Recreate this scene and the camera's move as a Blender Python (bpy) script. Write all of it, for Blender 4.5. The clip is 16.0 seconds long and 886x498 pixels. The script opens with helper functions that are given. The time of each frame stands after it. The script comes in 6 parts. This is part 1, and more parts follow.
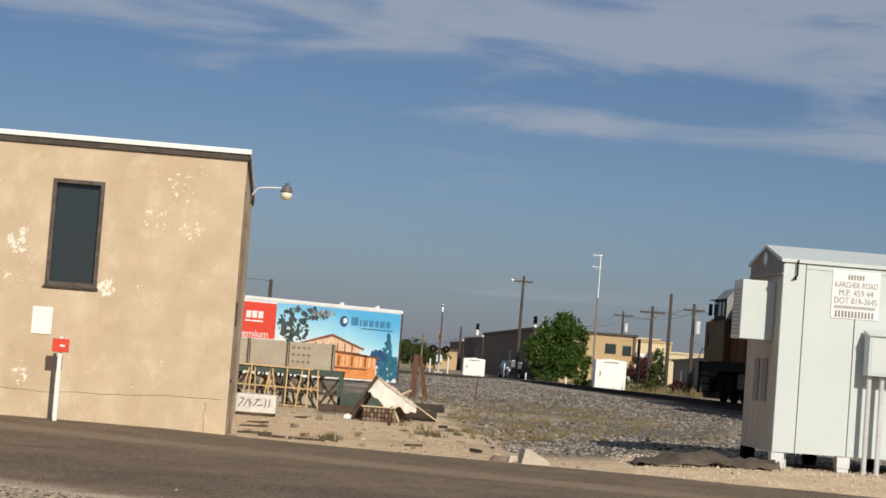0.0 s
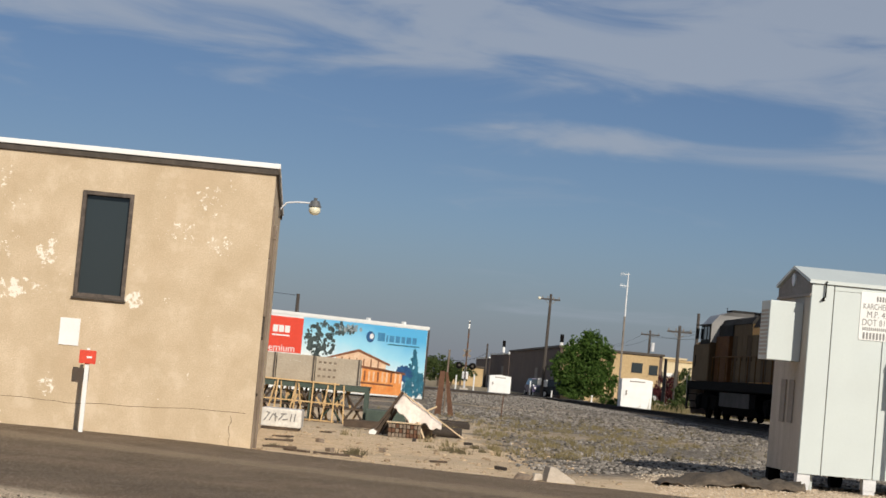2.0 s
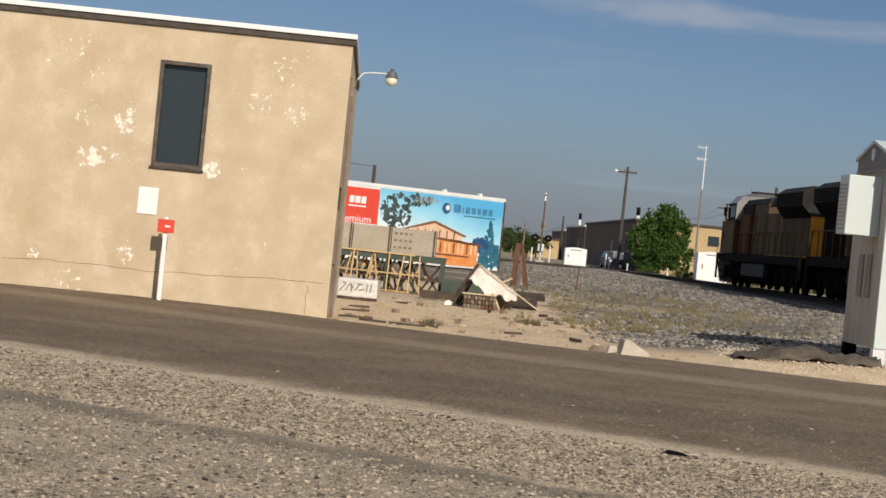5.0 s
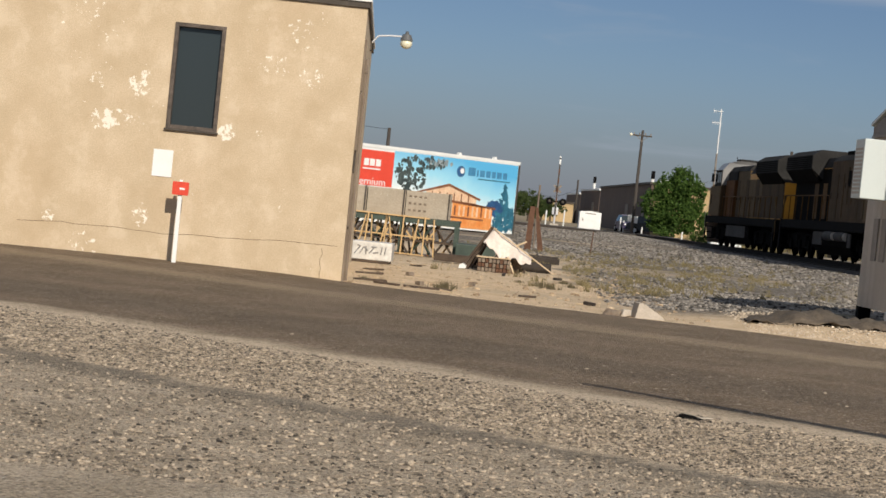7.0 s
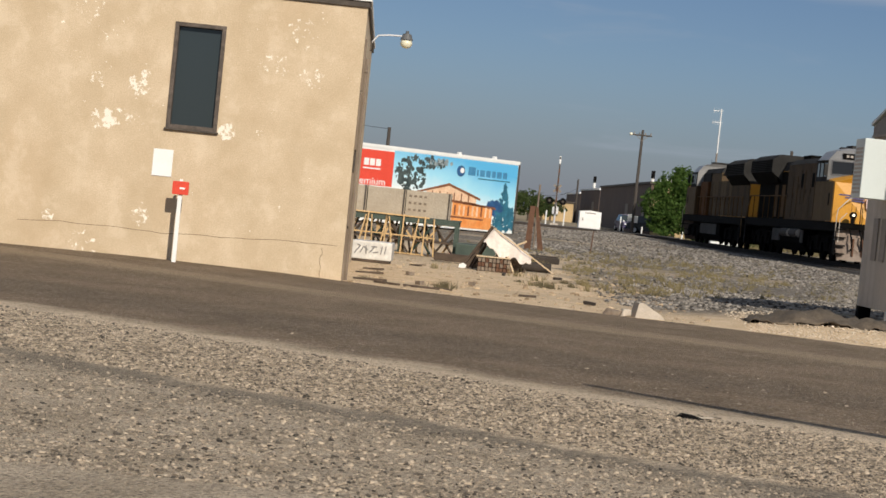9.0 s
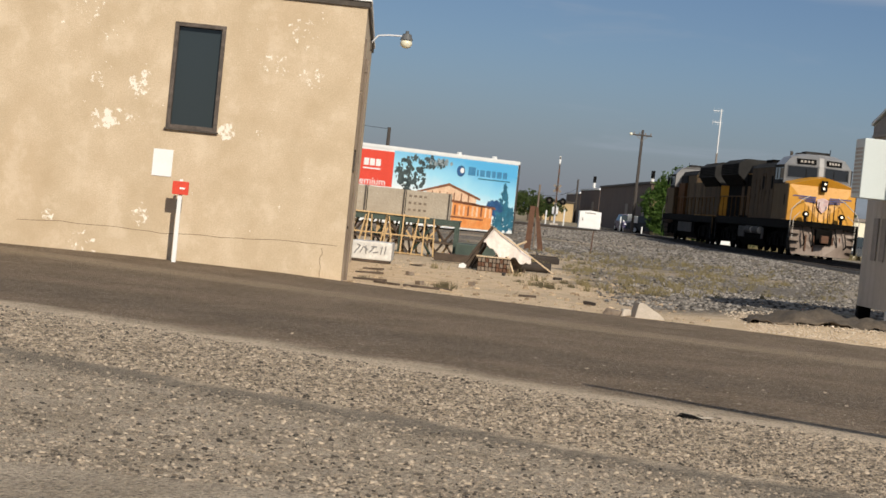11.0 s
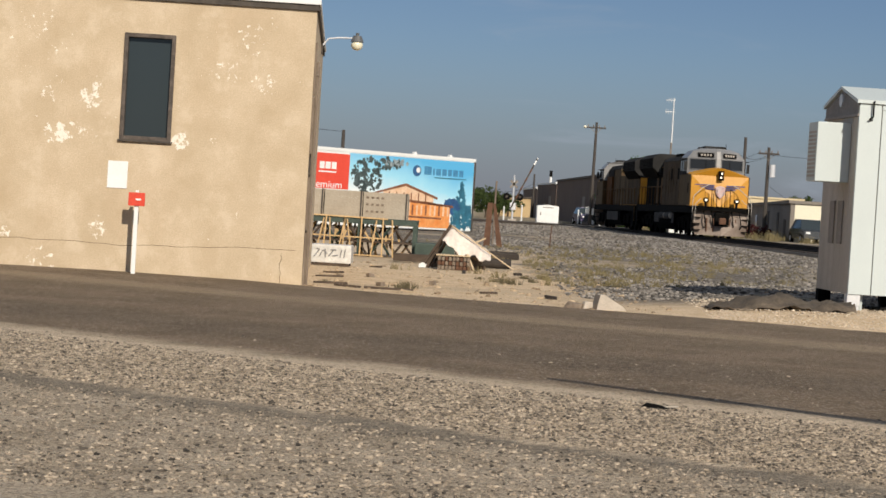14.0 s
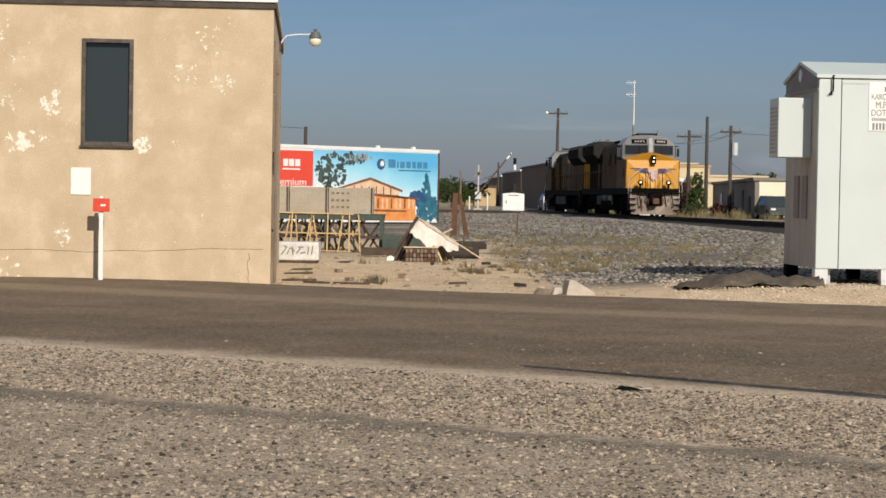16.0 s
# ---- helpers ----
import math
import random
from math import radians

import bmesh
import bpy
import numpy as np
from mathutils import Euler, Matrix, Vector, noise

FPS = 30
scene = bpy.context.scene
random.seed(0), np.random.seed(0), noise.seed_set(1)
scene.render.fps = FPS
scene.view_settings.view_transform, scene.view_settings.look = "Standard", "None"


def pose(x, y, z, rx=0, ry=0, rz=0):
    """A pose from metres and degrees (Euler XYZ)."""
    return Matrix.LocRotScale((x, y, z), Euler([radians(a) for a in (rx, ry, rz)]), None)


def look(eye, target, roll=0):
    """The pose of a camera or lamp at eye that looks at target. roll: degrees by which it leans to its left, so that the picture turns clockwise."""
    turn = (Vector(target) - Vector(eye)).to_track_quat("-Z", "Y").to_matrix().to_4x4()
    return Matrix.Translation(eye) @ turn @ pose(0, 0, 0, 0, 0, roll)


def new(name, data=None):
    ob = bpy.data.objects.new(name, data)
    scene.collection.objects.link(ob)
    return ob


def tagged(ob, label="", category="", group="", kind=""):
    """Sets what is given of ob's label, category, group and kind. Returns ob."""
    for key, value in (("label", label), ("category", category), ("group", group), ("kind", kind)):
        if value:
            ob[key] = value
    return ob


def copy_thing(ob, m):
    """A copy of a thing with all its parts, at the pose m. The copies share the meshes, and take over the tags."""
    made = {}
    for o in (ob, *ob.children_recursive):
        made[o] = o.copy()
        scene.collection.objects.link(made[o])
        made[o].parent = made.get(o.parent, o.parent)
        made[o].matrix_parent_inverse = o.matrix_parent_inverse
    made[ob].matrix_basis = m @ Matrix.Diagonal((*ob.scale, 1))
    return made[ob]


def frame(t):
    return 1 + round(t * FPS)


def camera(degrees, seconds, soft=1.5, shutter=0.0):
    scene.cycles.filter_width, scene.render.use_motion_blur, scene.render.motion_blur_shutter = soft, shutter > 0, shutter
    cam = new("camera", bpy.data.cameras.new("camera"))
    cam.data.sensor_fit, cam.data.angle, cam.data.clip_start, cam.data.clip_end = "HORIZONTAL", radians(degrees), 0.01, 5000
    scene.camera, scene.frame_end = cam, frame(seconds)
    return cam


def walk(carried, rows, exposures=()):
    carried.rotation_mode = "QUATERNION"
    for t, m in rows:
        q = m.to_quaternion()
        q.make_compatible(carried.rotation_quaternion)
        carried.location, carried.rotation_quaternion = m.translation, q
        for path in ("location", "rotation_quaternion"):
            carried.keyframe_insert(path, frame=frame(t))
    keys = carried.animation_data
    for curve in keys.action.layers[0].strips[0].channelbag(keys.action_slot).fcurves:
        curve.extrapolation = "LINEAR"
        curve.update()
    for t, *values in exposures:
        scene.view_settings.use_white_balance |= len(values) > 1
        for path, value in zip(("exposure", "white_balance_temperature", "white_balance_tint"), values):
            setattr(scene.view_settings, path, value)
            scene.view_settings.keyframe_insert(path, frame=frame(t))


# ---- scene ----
# ---------- camera ----------
cam = camera(25.25, 16.0, soft=1.6)
EYE = (0.0, 0.0, 1.25)


def aim(pitch, yaw, roll):
    """A pose at the tripod-like standing point: degrees up, to the right, and leaning left."""
    p, y = radians(pitch), radians(yaw)
    d = Vector((math.sin(y) * math.cos(p), math.cos(y) * math.cos(p), math.sin(p)))
    return look(EYE, Vector(EYE) + d * 10, roll)


CAMERA_ROWS = [(0.0, 3.205, 0.862, 4.392), (0.5, 3.244, 0.783, 4.468), (1.0, 3.326, 0.600, 4.630), (1.5, 3.476, 0.325, 4.878),
               (2.0, 3.617, 0.026, 5.188), (2.5, 3.710, -0.180, 5.440), (3.0, 3.730, -0.285, 5.539), (3.5, 3.274, -0.464, 5.578),
               (4.0, 2.344, -0.794, 5.608), (4.5, 0.995, -1.318, 5.684), (5.0, -0.287, -1.820, 5.669), (5.2, -0.704, -1.958, 5.600),
               (6.0, -1.250, -2.080, 5.720), (7.3, -1.403, -2.126, 5.833), (9.0, -1.403, -2.126, 5.833), (13.0, -1.402, -2.123, 5.833),
               (13.5, -1.354, -1.921, 5.600), (14.0, -1.322, -0.949, 3.469), (14.5, -1.440, -0.296, 1.555), (15.0, -1.604, -0.140, 0.903),
               (15.5, -1.604, -0.016, 0.868), (16.0, -1.529, 0.000, 0.950)]
walk(cam, [(t, aim(p, y, r)) for t, p, y, r in CAMERA_ROWS], [(0.0, -0.20), (16.0, -0.20)])

# ---------- world and sun ----------
SUN_AZ, SUN_EL = 161.0, 29.0  # clockwise from +y, height
world = bpy.data.worlds.new("sky")
scene.world = world
world.use_nodes = True
wt = world.node_tree
wn = wt.nodes
wn.clear()


def wlink(a, b, out=0, into=0):
    wt.links.new(a.outputs[out], b.inputs[into])


sky = wn.new("ShaderNodeTexSky")
sky.sky_type = "NISHITA"
sky.sun_disc = False
sky.sun_elevation, sky.sun_rotation = radians(SUN_EL), radians(SUN_AZ)
sky.altitude, sky.air_density, sky.dust_density, sky.ozone_density = 800, 1.0, 0.6, 2.5
co = wn.new("ShaderNodeTexCoord")
sep = wn.new("ShaderNodeSeparateXYZ")
wlink(co, sep)
# thin high cloud in long streaks
mp = wn.new("ShaderNodeMapping")
mp.inputs["Scale"].default_value = (9.0, 9.0, 44.0)
mp.inputs["Rotation"].default_value = (0.0, 0.05, 0.0)
wlink(co, mp)
n1 = wn.new("ShaderNodeTexNoise")
n1.inputs["Scale"].default_value, n1.inputs["Detail"].default_value, n1.inputs["Roughness"].default_value = 1.0, 5.0, 0.55
n1.inputs["Distortion"].default_value = 0.6
wlink(mp, n1)
band = wn.new("ShaderNodeMapRange")  # cloud only above about six degrees
band.interpolation_type = "SMOOTHSTEP"
band.inputs["From Min"].default_value, band.inputs["From Max"].default_value = 0.128, 0.172
wlink(sep, band, 2, 0)
cov = wn.new("ShaderNodeMath")
cov.operation = "MULTIPLY_ADD"
wlink(band, cov, 0, 0)
cov.inputs[1].default_value = 0.36
wlink(n1, cov, 0, 2)
# one long bank of cloud low on the right
off = wn.new("ShaderNodeMath")
off.operation = "SUBTRACT"
wlink(sep, off, 2, 0)
off.inputs[1].default_value = 0.124
size = wn.new("ShaderNodeMath")
size.operation = "ABSOLUTE"
wlink(off, size)
bank = wn.new("ShaderNodeMapRange")
bank.interpolation_type = "SMOOTHSTEP"
bank.inputs["From Min"].default_value, bank.inputs["From Max"].default_value, bank.inputs["To Max"].default_value = 0.016, 0.0, 0.26
wlink(size, bank)
side = wn.new("ShaderNodeMapRange")
side.interpolation_type = "SMOOTHSTEP"
side.inputs["From Min"].default_value, side.inputs["From Max"].default_value = -0.03, 0.07
wlink(sep, side)
lowbank = wn.new("ShaderNodeMath")
lowbank.operation = "MULTIPLY"
wlink(bank, lowbank)
wlink(side, lowbank, 0, 1)
both = wn.new("ShaderNodeMath")
both.operation = "ADD"
wlink(cov, both)
wlink(lowbank, both, 0, 1)
soft = wn.new("ShaderNodeMapRange")
soft.interpolation_type = "SMOOTHSTEP"
soft.inputs["From Min"].default_value, soft.inputs["From Max"].default_value = 0.57, 0.92
wlink(both, soft)
amount = wn.new("ShaderNodeMath")
amount.operation = "MULTIPLY"
wlink(soft, amount)
amount.inputs[1].default_value = 0.75
# grey haze low down
haze = wn.new("ShaderNodeMapRange")
haze.interpolation_type = "SMOOTHSTEP"
haze.inputs["From Min"].default_value, haze.inputs["From Max"].default_value = 0.09, -0.02
wlink(sep, haze, 2, 0)
mixh = wn.new("ShaderNodeMixRGB")
mixh.inputs[2].default_value = (3.1, 3.3, 4.4, 1)
tint = wn.new("ShaderNodeMixRGB")
tint.blend_type = "MULTIPLY"
tint.inputs[0].default_value = 1.0
tint.inputs[2].default_value = (0.70, 0.76, 0.92, 1)
wlink(sky, tint, 0, 1)
wlink(tint, mixh, 0, 1)
hz = wn.new("ShaderNodeMath")
hz.operation = "MULTIPLY"
hz.inputs[1].default_value = 0.8
wlink(haze, hz)
wlink(hz, mixh)
mixc = wn.new("ShaderNodeMixRGB")
mixc.inputs[2].default_value = (6.3, 7.1, 8.4, 1)
wlink(amount, mixc)
wlink(mixh, mixc, 0, 1)
bg = wn.new("ShaderNodeBackground")
bg.inputs["Strength"].default_value = 0.063
wlink(mixc, bg)
wout = wn.new("ShaderNodeOutputWorld")
wlink(bg, wout)

sun_data = bpy.data.lights.new("sun", "SUN")
sun_data.energy, sun_data.angle, sun_data.color = 5.0, radians(0.5), (1.0, 0.90, 0.76)
sun = new("sun", sun_data)
to_sun = Vector((math.sin(radians(SUN_AZ)) * math.cos(radians(SUN_EL)), math.cos(radians(SUN_AZ)) * math.cos(radians(SUN_EL)), math.sin(radians(SUN_EL))))
sun.matrix_world = look(to_sun * 60, (0, 0, 0))

# ---------- building helpers ----------
def box(bm, x0, x1, y0, y1, z0, z1, bevel=0.0):
    r = bmesh.ops.create_cube(bm, size=1.0)["verts"]
    for v in r:
        v.co = ((x0 + x1) / 2 + v.co.x * (x1 - x0), (y0 + y1) / 2 + v.co.y * (y1 - y0), (z0 + z1) / 2 + v.co.z * (z1 - z0))
    if bevel:
        es = list({e for v in r for e in v.link_edges})
        bmesh.ops.bevel(bm, geom=es, offset=bevel, segments=2, affect="EDGES", profile=0.7)
    return bm


def rod(bm, a, b, r0, r1=None, n=8):
    a, b = Vector(a), Vector(b)
    m = Matrix.Translation((a + b) / 2) @ (b - a).to_track_quat("Z", "Y").to_matrix().to_4x4()
    bmesh.ops.create_cone(bm, cap_ends=True, segments=n, radius1=r0, radius2=r0 if r1 is None else r1, depth=(b - a).length, matrix=m)
    return bm


def pipe(bm, points, r, n=6):
    for a, b in zip(points, points[1:]):
        rod(bm, a, b, r, r, n)
    return bm


def prism(bm, outline, axis, lo, hi):
    """Closed outline of 2D points drawn out along an axis: 'x' (outline y, z), 'y' (outline x, z) or 'z' (outline x, y)."""
    def at(p, h):
        return {"x": (h, p[0], p[1]), "y": (p[0], h, p[1]), "z": (p[0], p[1], h)}[axis]
    a = [bm.verts.new(at(p, lo)) for p in outline]
    b = [bm.verts.new(at(p, hi)) for p in outline]
    k = len(outline)
    fs = [bm.faces.new(a), bm.faces.new(b[::-1])]
    fs += [bm.faces.new((a[i], b[i], b[(i + 1) % k], a[(i + 1) % k])) for i in range(k)]
    bmesh.ops.recalc_face_normals(bm, faces=fs)
    return bm


def loft(bm, rings):
    """A closed solid through rings of points, each ring with the same count."""
    vs = [[bm.verts.new(p) for p in ring] for ring in rings]
    k = len(vs[0])
    fs = [bm.faces.new(vs[0]), bm.faces.new(vs[-1][::-1])]
    for a, b in zip(vs, vs[1:]):
        fs += [bm.faces.new((a[i], b[i], b[(i + 1) % k], a[(i + 1) % k])) for i in range(k)]
    bmesh.ops.recalc_face_normals(bm, faces=fs)
    return bm


def B():
    return bmesh.new()


def mesh_of(bm, name, material, smooth=False):
    me = bpy.data.meshes.new(name)
    bm.to_mesh(me)
    bm.free()
    me.materials.append(material)
    if smooth:
        me.polygons.foreach_set("use_smooth", [True] * len(me.polygons))
    return me


def part(name, bm, material, parent, label="", smooth=False, m=None):
    ob = new(name, mesh_of(bm, name, material, smooth))
    ob.parent = parent
    if m is not None:
        ob.matrix_basis = m
    return tagged(ob, label)


def thing(name, m, label, category, group="", kind=""):
    ob = new(name)
    ob.empty_display_size = 0.2
    ob.matrix_basis = m
    return tagged(ob, label, category, group, kind)


def solid(name, bm, material, m, label, category, group="", kind="", smooth=False):
    ob = new(name, mesh_of(bm, name, material, smooth))
    ob.matrix_basis = m
    return tagged(ob, label, category, group, kind)


def words(name, text, size, material, parent, m, label="", width=None):
    """Flat lettering with a little depth, centred, as a mesh; width: squeeze or stretch to it."""
    cu = bpy.data.curves.new(name, "FONT")
    cu.body, cu.size, cu.align_x, cu.align_y, cu.extrude, cu.resolution_u = text, size, "CENTER", "CENTER", 0.002, 3
    tmp = new(name, cu)
    dg = bpy.context.evaluated_depsgraph_get()
    me = bpy.data.meshes.new_from_object(tmp.evaluated_get(dg))
    bpy.data.objects.remove(tmp)
    if width:
        xs = [v.co.x for v in me.vertices]
        k = width / max(max(xs) - min(xs), 1e-6)
        for v in me.vertices:
            v.co.x *= k
    me.materials.clear()
    me.materials.append(material)
    ob = new(name, me)
    ob.parent = parent
    ob.matrix_basis = m
    return tagged(ob, label)


# ---------- materials ----------
def mat(name, colors, rough=0.8, metal=0.0, scale=6.0, fine=60.0, bump=0.15, bump_dist=0.01, stretch=(1, 1, 1), spots=None, random_amount=0.0, spec=0.5, grain=0.55):
    """Two-scale mottled surface: colors are (dark, light[, stain]); spots: (colour, scale, threshold)."""
    ma = bpy.data.materials.new(name)
    ma.use_nodes = True
    nt = ma.node_tree
    b = nt.nodes["Principled BSDF"]
    b.inputs["Roughness"].default_value, b.inputs["Metallic"].default_value = rough, metal
    b.inputs["Specular IOR Level"].default_value = spec
    tc = nt.nodes.new("ShaderNodeTexCoord")
    mpn = nt.nodes.new("ShaderNodeMapping")
    mpn.inputs["Scale"].default_value = stretch
    nt.links.new(tc.outputs["Object"], mpn.inputs[0])

    def nz(s, detail):
        n = nt.nodes.new("ShaderNodeTexNoise")
        n.inputs["Scale"].default_value, n.inputs["Detail"].default_value = s, detail
        nt.links.new(mpn.outputs[0], n.inputs["Vector"])
        return n

    def mix(f, a, c, kind="MIX"):
        n = nt.nodes.new("ShaderNodeMixRGB")
        n.blend_type = kind
        for i, v in ((0, f), (1, a), (2, c)):
            if hasattr(v, "is_output"):
                nt.links.new(v, n.inputs[i])
            else:
                n.inputs[i].default_value = v if not isinstance(v, tuple) else (*v, 1)
        return n.outputs[0]

    def rng(v, a, c, d=0.0, e=1.0):
        n = nt.nodes.new("ShaderNodeMapRange")
        nt.links.new(v, n.inputs[0])
        for i, x in enumerate((a, c, d, e)):
            n.inputs[i + 1].default_value = x
        return n.outputs[0]

    big, small = nz(scale, 5), nz(fine, 3)
    col = mix(rng(big.outputs[0], 0.3, 0.7), colors[0], colors[1])
    k = tuple(c * 0.72 for c in colors[0])
    col = mix(rng(small.outputs[0], 0.35, 0.75, 0.0, grain), col, k)
    if len(colors) > 2:
        st = nz(scale * 0.37, 6)
        col = mix(rng(st.outputs[0], 0.55, 0.75, 0.0, 0.7), col, colors[2])
    if spots:
        sp = nz(spots[1], 5)
        col = mix(rng(sp.outputs[0], spots[2], spots[2] + 0.03), col, spots[0])
    if random_amount:
        oi = nt.nodes.new("ShaderNodeObjectInfo")
        hs = nt.nodes.new("ShaderNodeHueSaturation")
        nt.links.new(rng(oi.outputs["Random"], 0, 1, 1 - random_amount, 1 + random_amount), hs.inputs["Value"])
        nt.links.new(col, hs.inputs["Color"])
        col = hs.outputs[0]
    nt.links.new(col, b.inputs["Base Color"])
    nt.links.new(rng(small.outputs[0], 0.2, 0.8, max(rough - 0.12, 0.03), min(rough + 0.12, 1)), b.inputs["Roughness"])
    if bump:
        bp = nt.nodes.new("ShaderNodeBump")
        bp.inputs["Strength"].default_value, bp.inputs["Distance"].default_value = bump, bump_dist
        nt.links.new(small.outputs[0], bp.inputs["Height"])
        nt.links.new(bp.outputs[0], b.inputs["Normal"])
    return ma


def glow(name, color, strength):
    ma = bpy.data.materials.new(name)
    ma.use_nodes = True
    b = ma.node_tree.nodes["Principled BSDF"]
    b.inputs["Emission Color"].default_value, b.inputs["Emission Strength"].default_value = (*color, 1), strength
    return ma


def glass(name, tint=(0.030, 0.040, 0.045), rough=0.06):
    ma = bpy.data.materials.new(name)
    ma.use_nodes = True
    b = ma.node_tree.nodes["Principled BSDF"]
    b.inputs["Base Color"].default_value, b.inputs["Roughness"].default_value = (*tint, 1), rough
    b.inputs["IOR"].default_value = 1.5
    return ma


STUCCO = mat("stucco", ((0.52, 0.41, 0.275), (0.63, 0.51, 0.365), (0.49, 0.37, 0.24)), 0.92, 0, 1.6, 55, 0.6, 0.006)
WHITE = mat("white_paint", ((0.74, 0.75, 0.74), (0.82, 0.83, 0.82)), 0.45, 0, 2, 40, 0.05, grain=0.15)
ALUM = mat("aluminium", ((0.62, 0.63, 0.65), (0.75, 0.76, 0.78)), 0.45, 0.35, 3, 50, 0.05)
DARKTRIM = mat("dark_trim", ((0.045, 0.035, 0.028), (0.09, 0.075, 0.06)), 0.75, 0, 9, 70, 0.2)
WEATHERED = mat("weathered_wood", ((0.16, 0.12, 0.09), (0.27, 0.22, 0.17)), 0.9, 0, 5, 60, 0.4, stretch=(3, 3, 0.5))
PANE = glass("window_glass")
RED = mat("red_paint", ((0.62, 0.045, 0.02), (0.74, 0.07, 0.03)), 0.5, 0, 8, 60, 0.05)
BLACK = mat("black_paint", ((0.006, 0.006, 0.006), (0.012, 0.011, 0.011)), 0.85, 0, 4, 40, 0.15, spec=0.04)
# grimy steel; also the painted shade on the engine flank and undercut
DIRTYSHADEBLACK = mat("grimy_steel_and_shade_black", ((0.004, 0.0038, 0.0035), (0.010, 0.009, 0.008)), 0.9, 0, 2, 25, 0.3, spec=0.03)
# shaded white with ground bounce mixed into the colour; vertical streaks are stains
HOUSESHADE = mat("streaked_shaded_white", ((0.40, 0.36, 0.31), (0.50, 0.46, 0.41), (0.33, 0.29, 0.24)), 0.6, 0, 1.5, 20, 0.1, stretch=(3, 3, 0.4))
HOUSEWHITE = mat("house_white", ((0.52, 0.575, 0.575), (0.56, 0.62, 0.615), (0.49, 0.53, 0.52)), 0.5, 0, 1.2, 30, 0.05, grain=0.08)
YELLOW = mat("locomotive_yellow", ((0.54, 0.25, 0.018), (0.64, 0.305, 0.026), (0.38, 0.18, 0.03)), 0.5, 0, 1.2, 20, 0.08)
# the engine yellow again, far darker: flank shade put into the colour
SHADEYELLOW = mat("shaded_yellow", ((0.085, 0.043, 0.012), (0.135, 0.068, 0.017), (0.05, 0.028, 0.012)), 0.7, 0, 0.8, 9, 0.12, spec=0.12)
CABGREY = mat("cab_grey", ((0.10, 0.103, 0.106), (0.16, 0.163, 0.167), (0.07, 0.07, 0.07)), 0.55, 0, 1.5, 20, 0.1)
GREYTOP = mat("locomotive_grey", ((0.018, 0.018, 0.018), (0.036, 0.035, 0.035), (0.012, 0.012, 0.012)), 0.8, 0, 1.5, 20, 0.1, spec=0.12)
RUST = mat("rusty_steel", ((0.10, 0.05, 0.03), (0.17, 0.085, 0.05)), 0.85, 0.2, 5, 50, 0.3)
RAILTOP = mat("rail_steel", ((0.012, 0.009, 0.007), (0.024, 0.018, 0.014)), 0.8, 0.0, 3, 40, 0.2, spec=0.15)
TIE = mat("tie_wood", ((0.028, 0.022, 0.018), (0.06, 0.048, 0.04)), 0.95, 0, 3, 40, 0.4)
LUMBER = mat("pine_lumber", ((0.50, 0.33, 0.15), (0.64, 0.45, 0.24)), 0.75, 0, 4, 60, 0.2, random_amount=0.12)
LAMPGLASS = mat("lamp_globe", ((0.75, 0.72, 0.55), (0.85, 0.82, 0.66)), 0.3, 0, 10, 60, 0.0)
INK = mat("dark_ink", ((0.20, 0.20, 0.20), (0.27, 0.27, 0.27)), 0.7, 0, 10, 90, 0.0)
CHROME = mat("bare_steel", ((0.55, 0.55, 0.56), (0.68, 0.68, 0.69)), 0.3, 0.9, 10, 60, 0.05)

# ---------- ground, road, track ----------
TRACK_A, TRACK_B = 18.65, -0.06   # track centre: x = A + B y
TRACK_RZ = math.degrees(math.atan(-TRACK_B))
TRACK_GRADE = -0.0025


def rail_z(y):
    """Height of the rail tops: a faint downgrade."""
    return 0.60 + TRACK_GRADE * y


def track_x(y):
    return TRACK_A + TRACK_B * y


def ground_z(x, y):
    """Level lot, slightly raised gravel by the rails, a small mound at the signal house."""
    z = 0.0
    d = abs(x - track_x(y)) * math.cos(math.atan(TRACK_B))
    if y > 20:
        bed = max(0.0, min(1.0, (6.0 - d) / 3.4))
        z += -0.02 + 0.07 * bed * bed * (3 - 2 * bed)
    e = 0.342 * x + 0.94 * y     # distance across the road, about 24.0 at its far edge
    verge = max(0.0, min(1.0, (e - 24.2) / 1.2))
    side = max(0.0, min(1.0, (x - 2.0) / 2.2)) * max(0.0, min(1.0, (40 - y) / 8))
    z += 0.16 * verge * side
    z += 0.02 * verge * noise.noise((x * 0.7, y * 0.35, 0.3))
    if y > 55:
        z += 0.05 * min(1.0, (y - 55) / 40)
    return z


def road_z(x, y):
    e = 0.342 * x + 0.94 * y
    return 0.06 * max(0.0, min(1.0, (-x - 1.5) / 4)) * max(0.0, min(1.0, (e - 19) / 5))


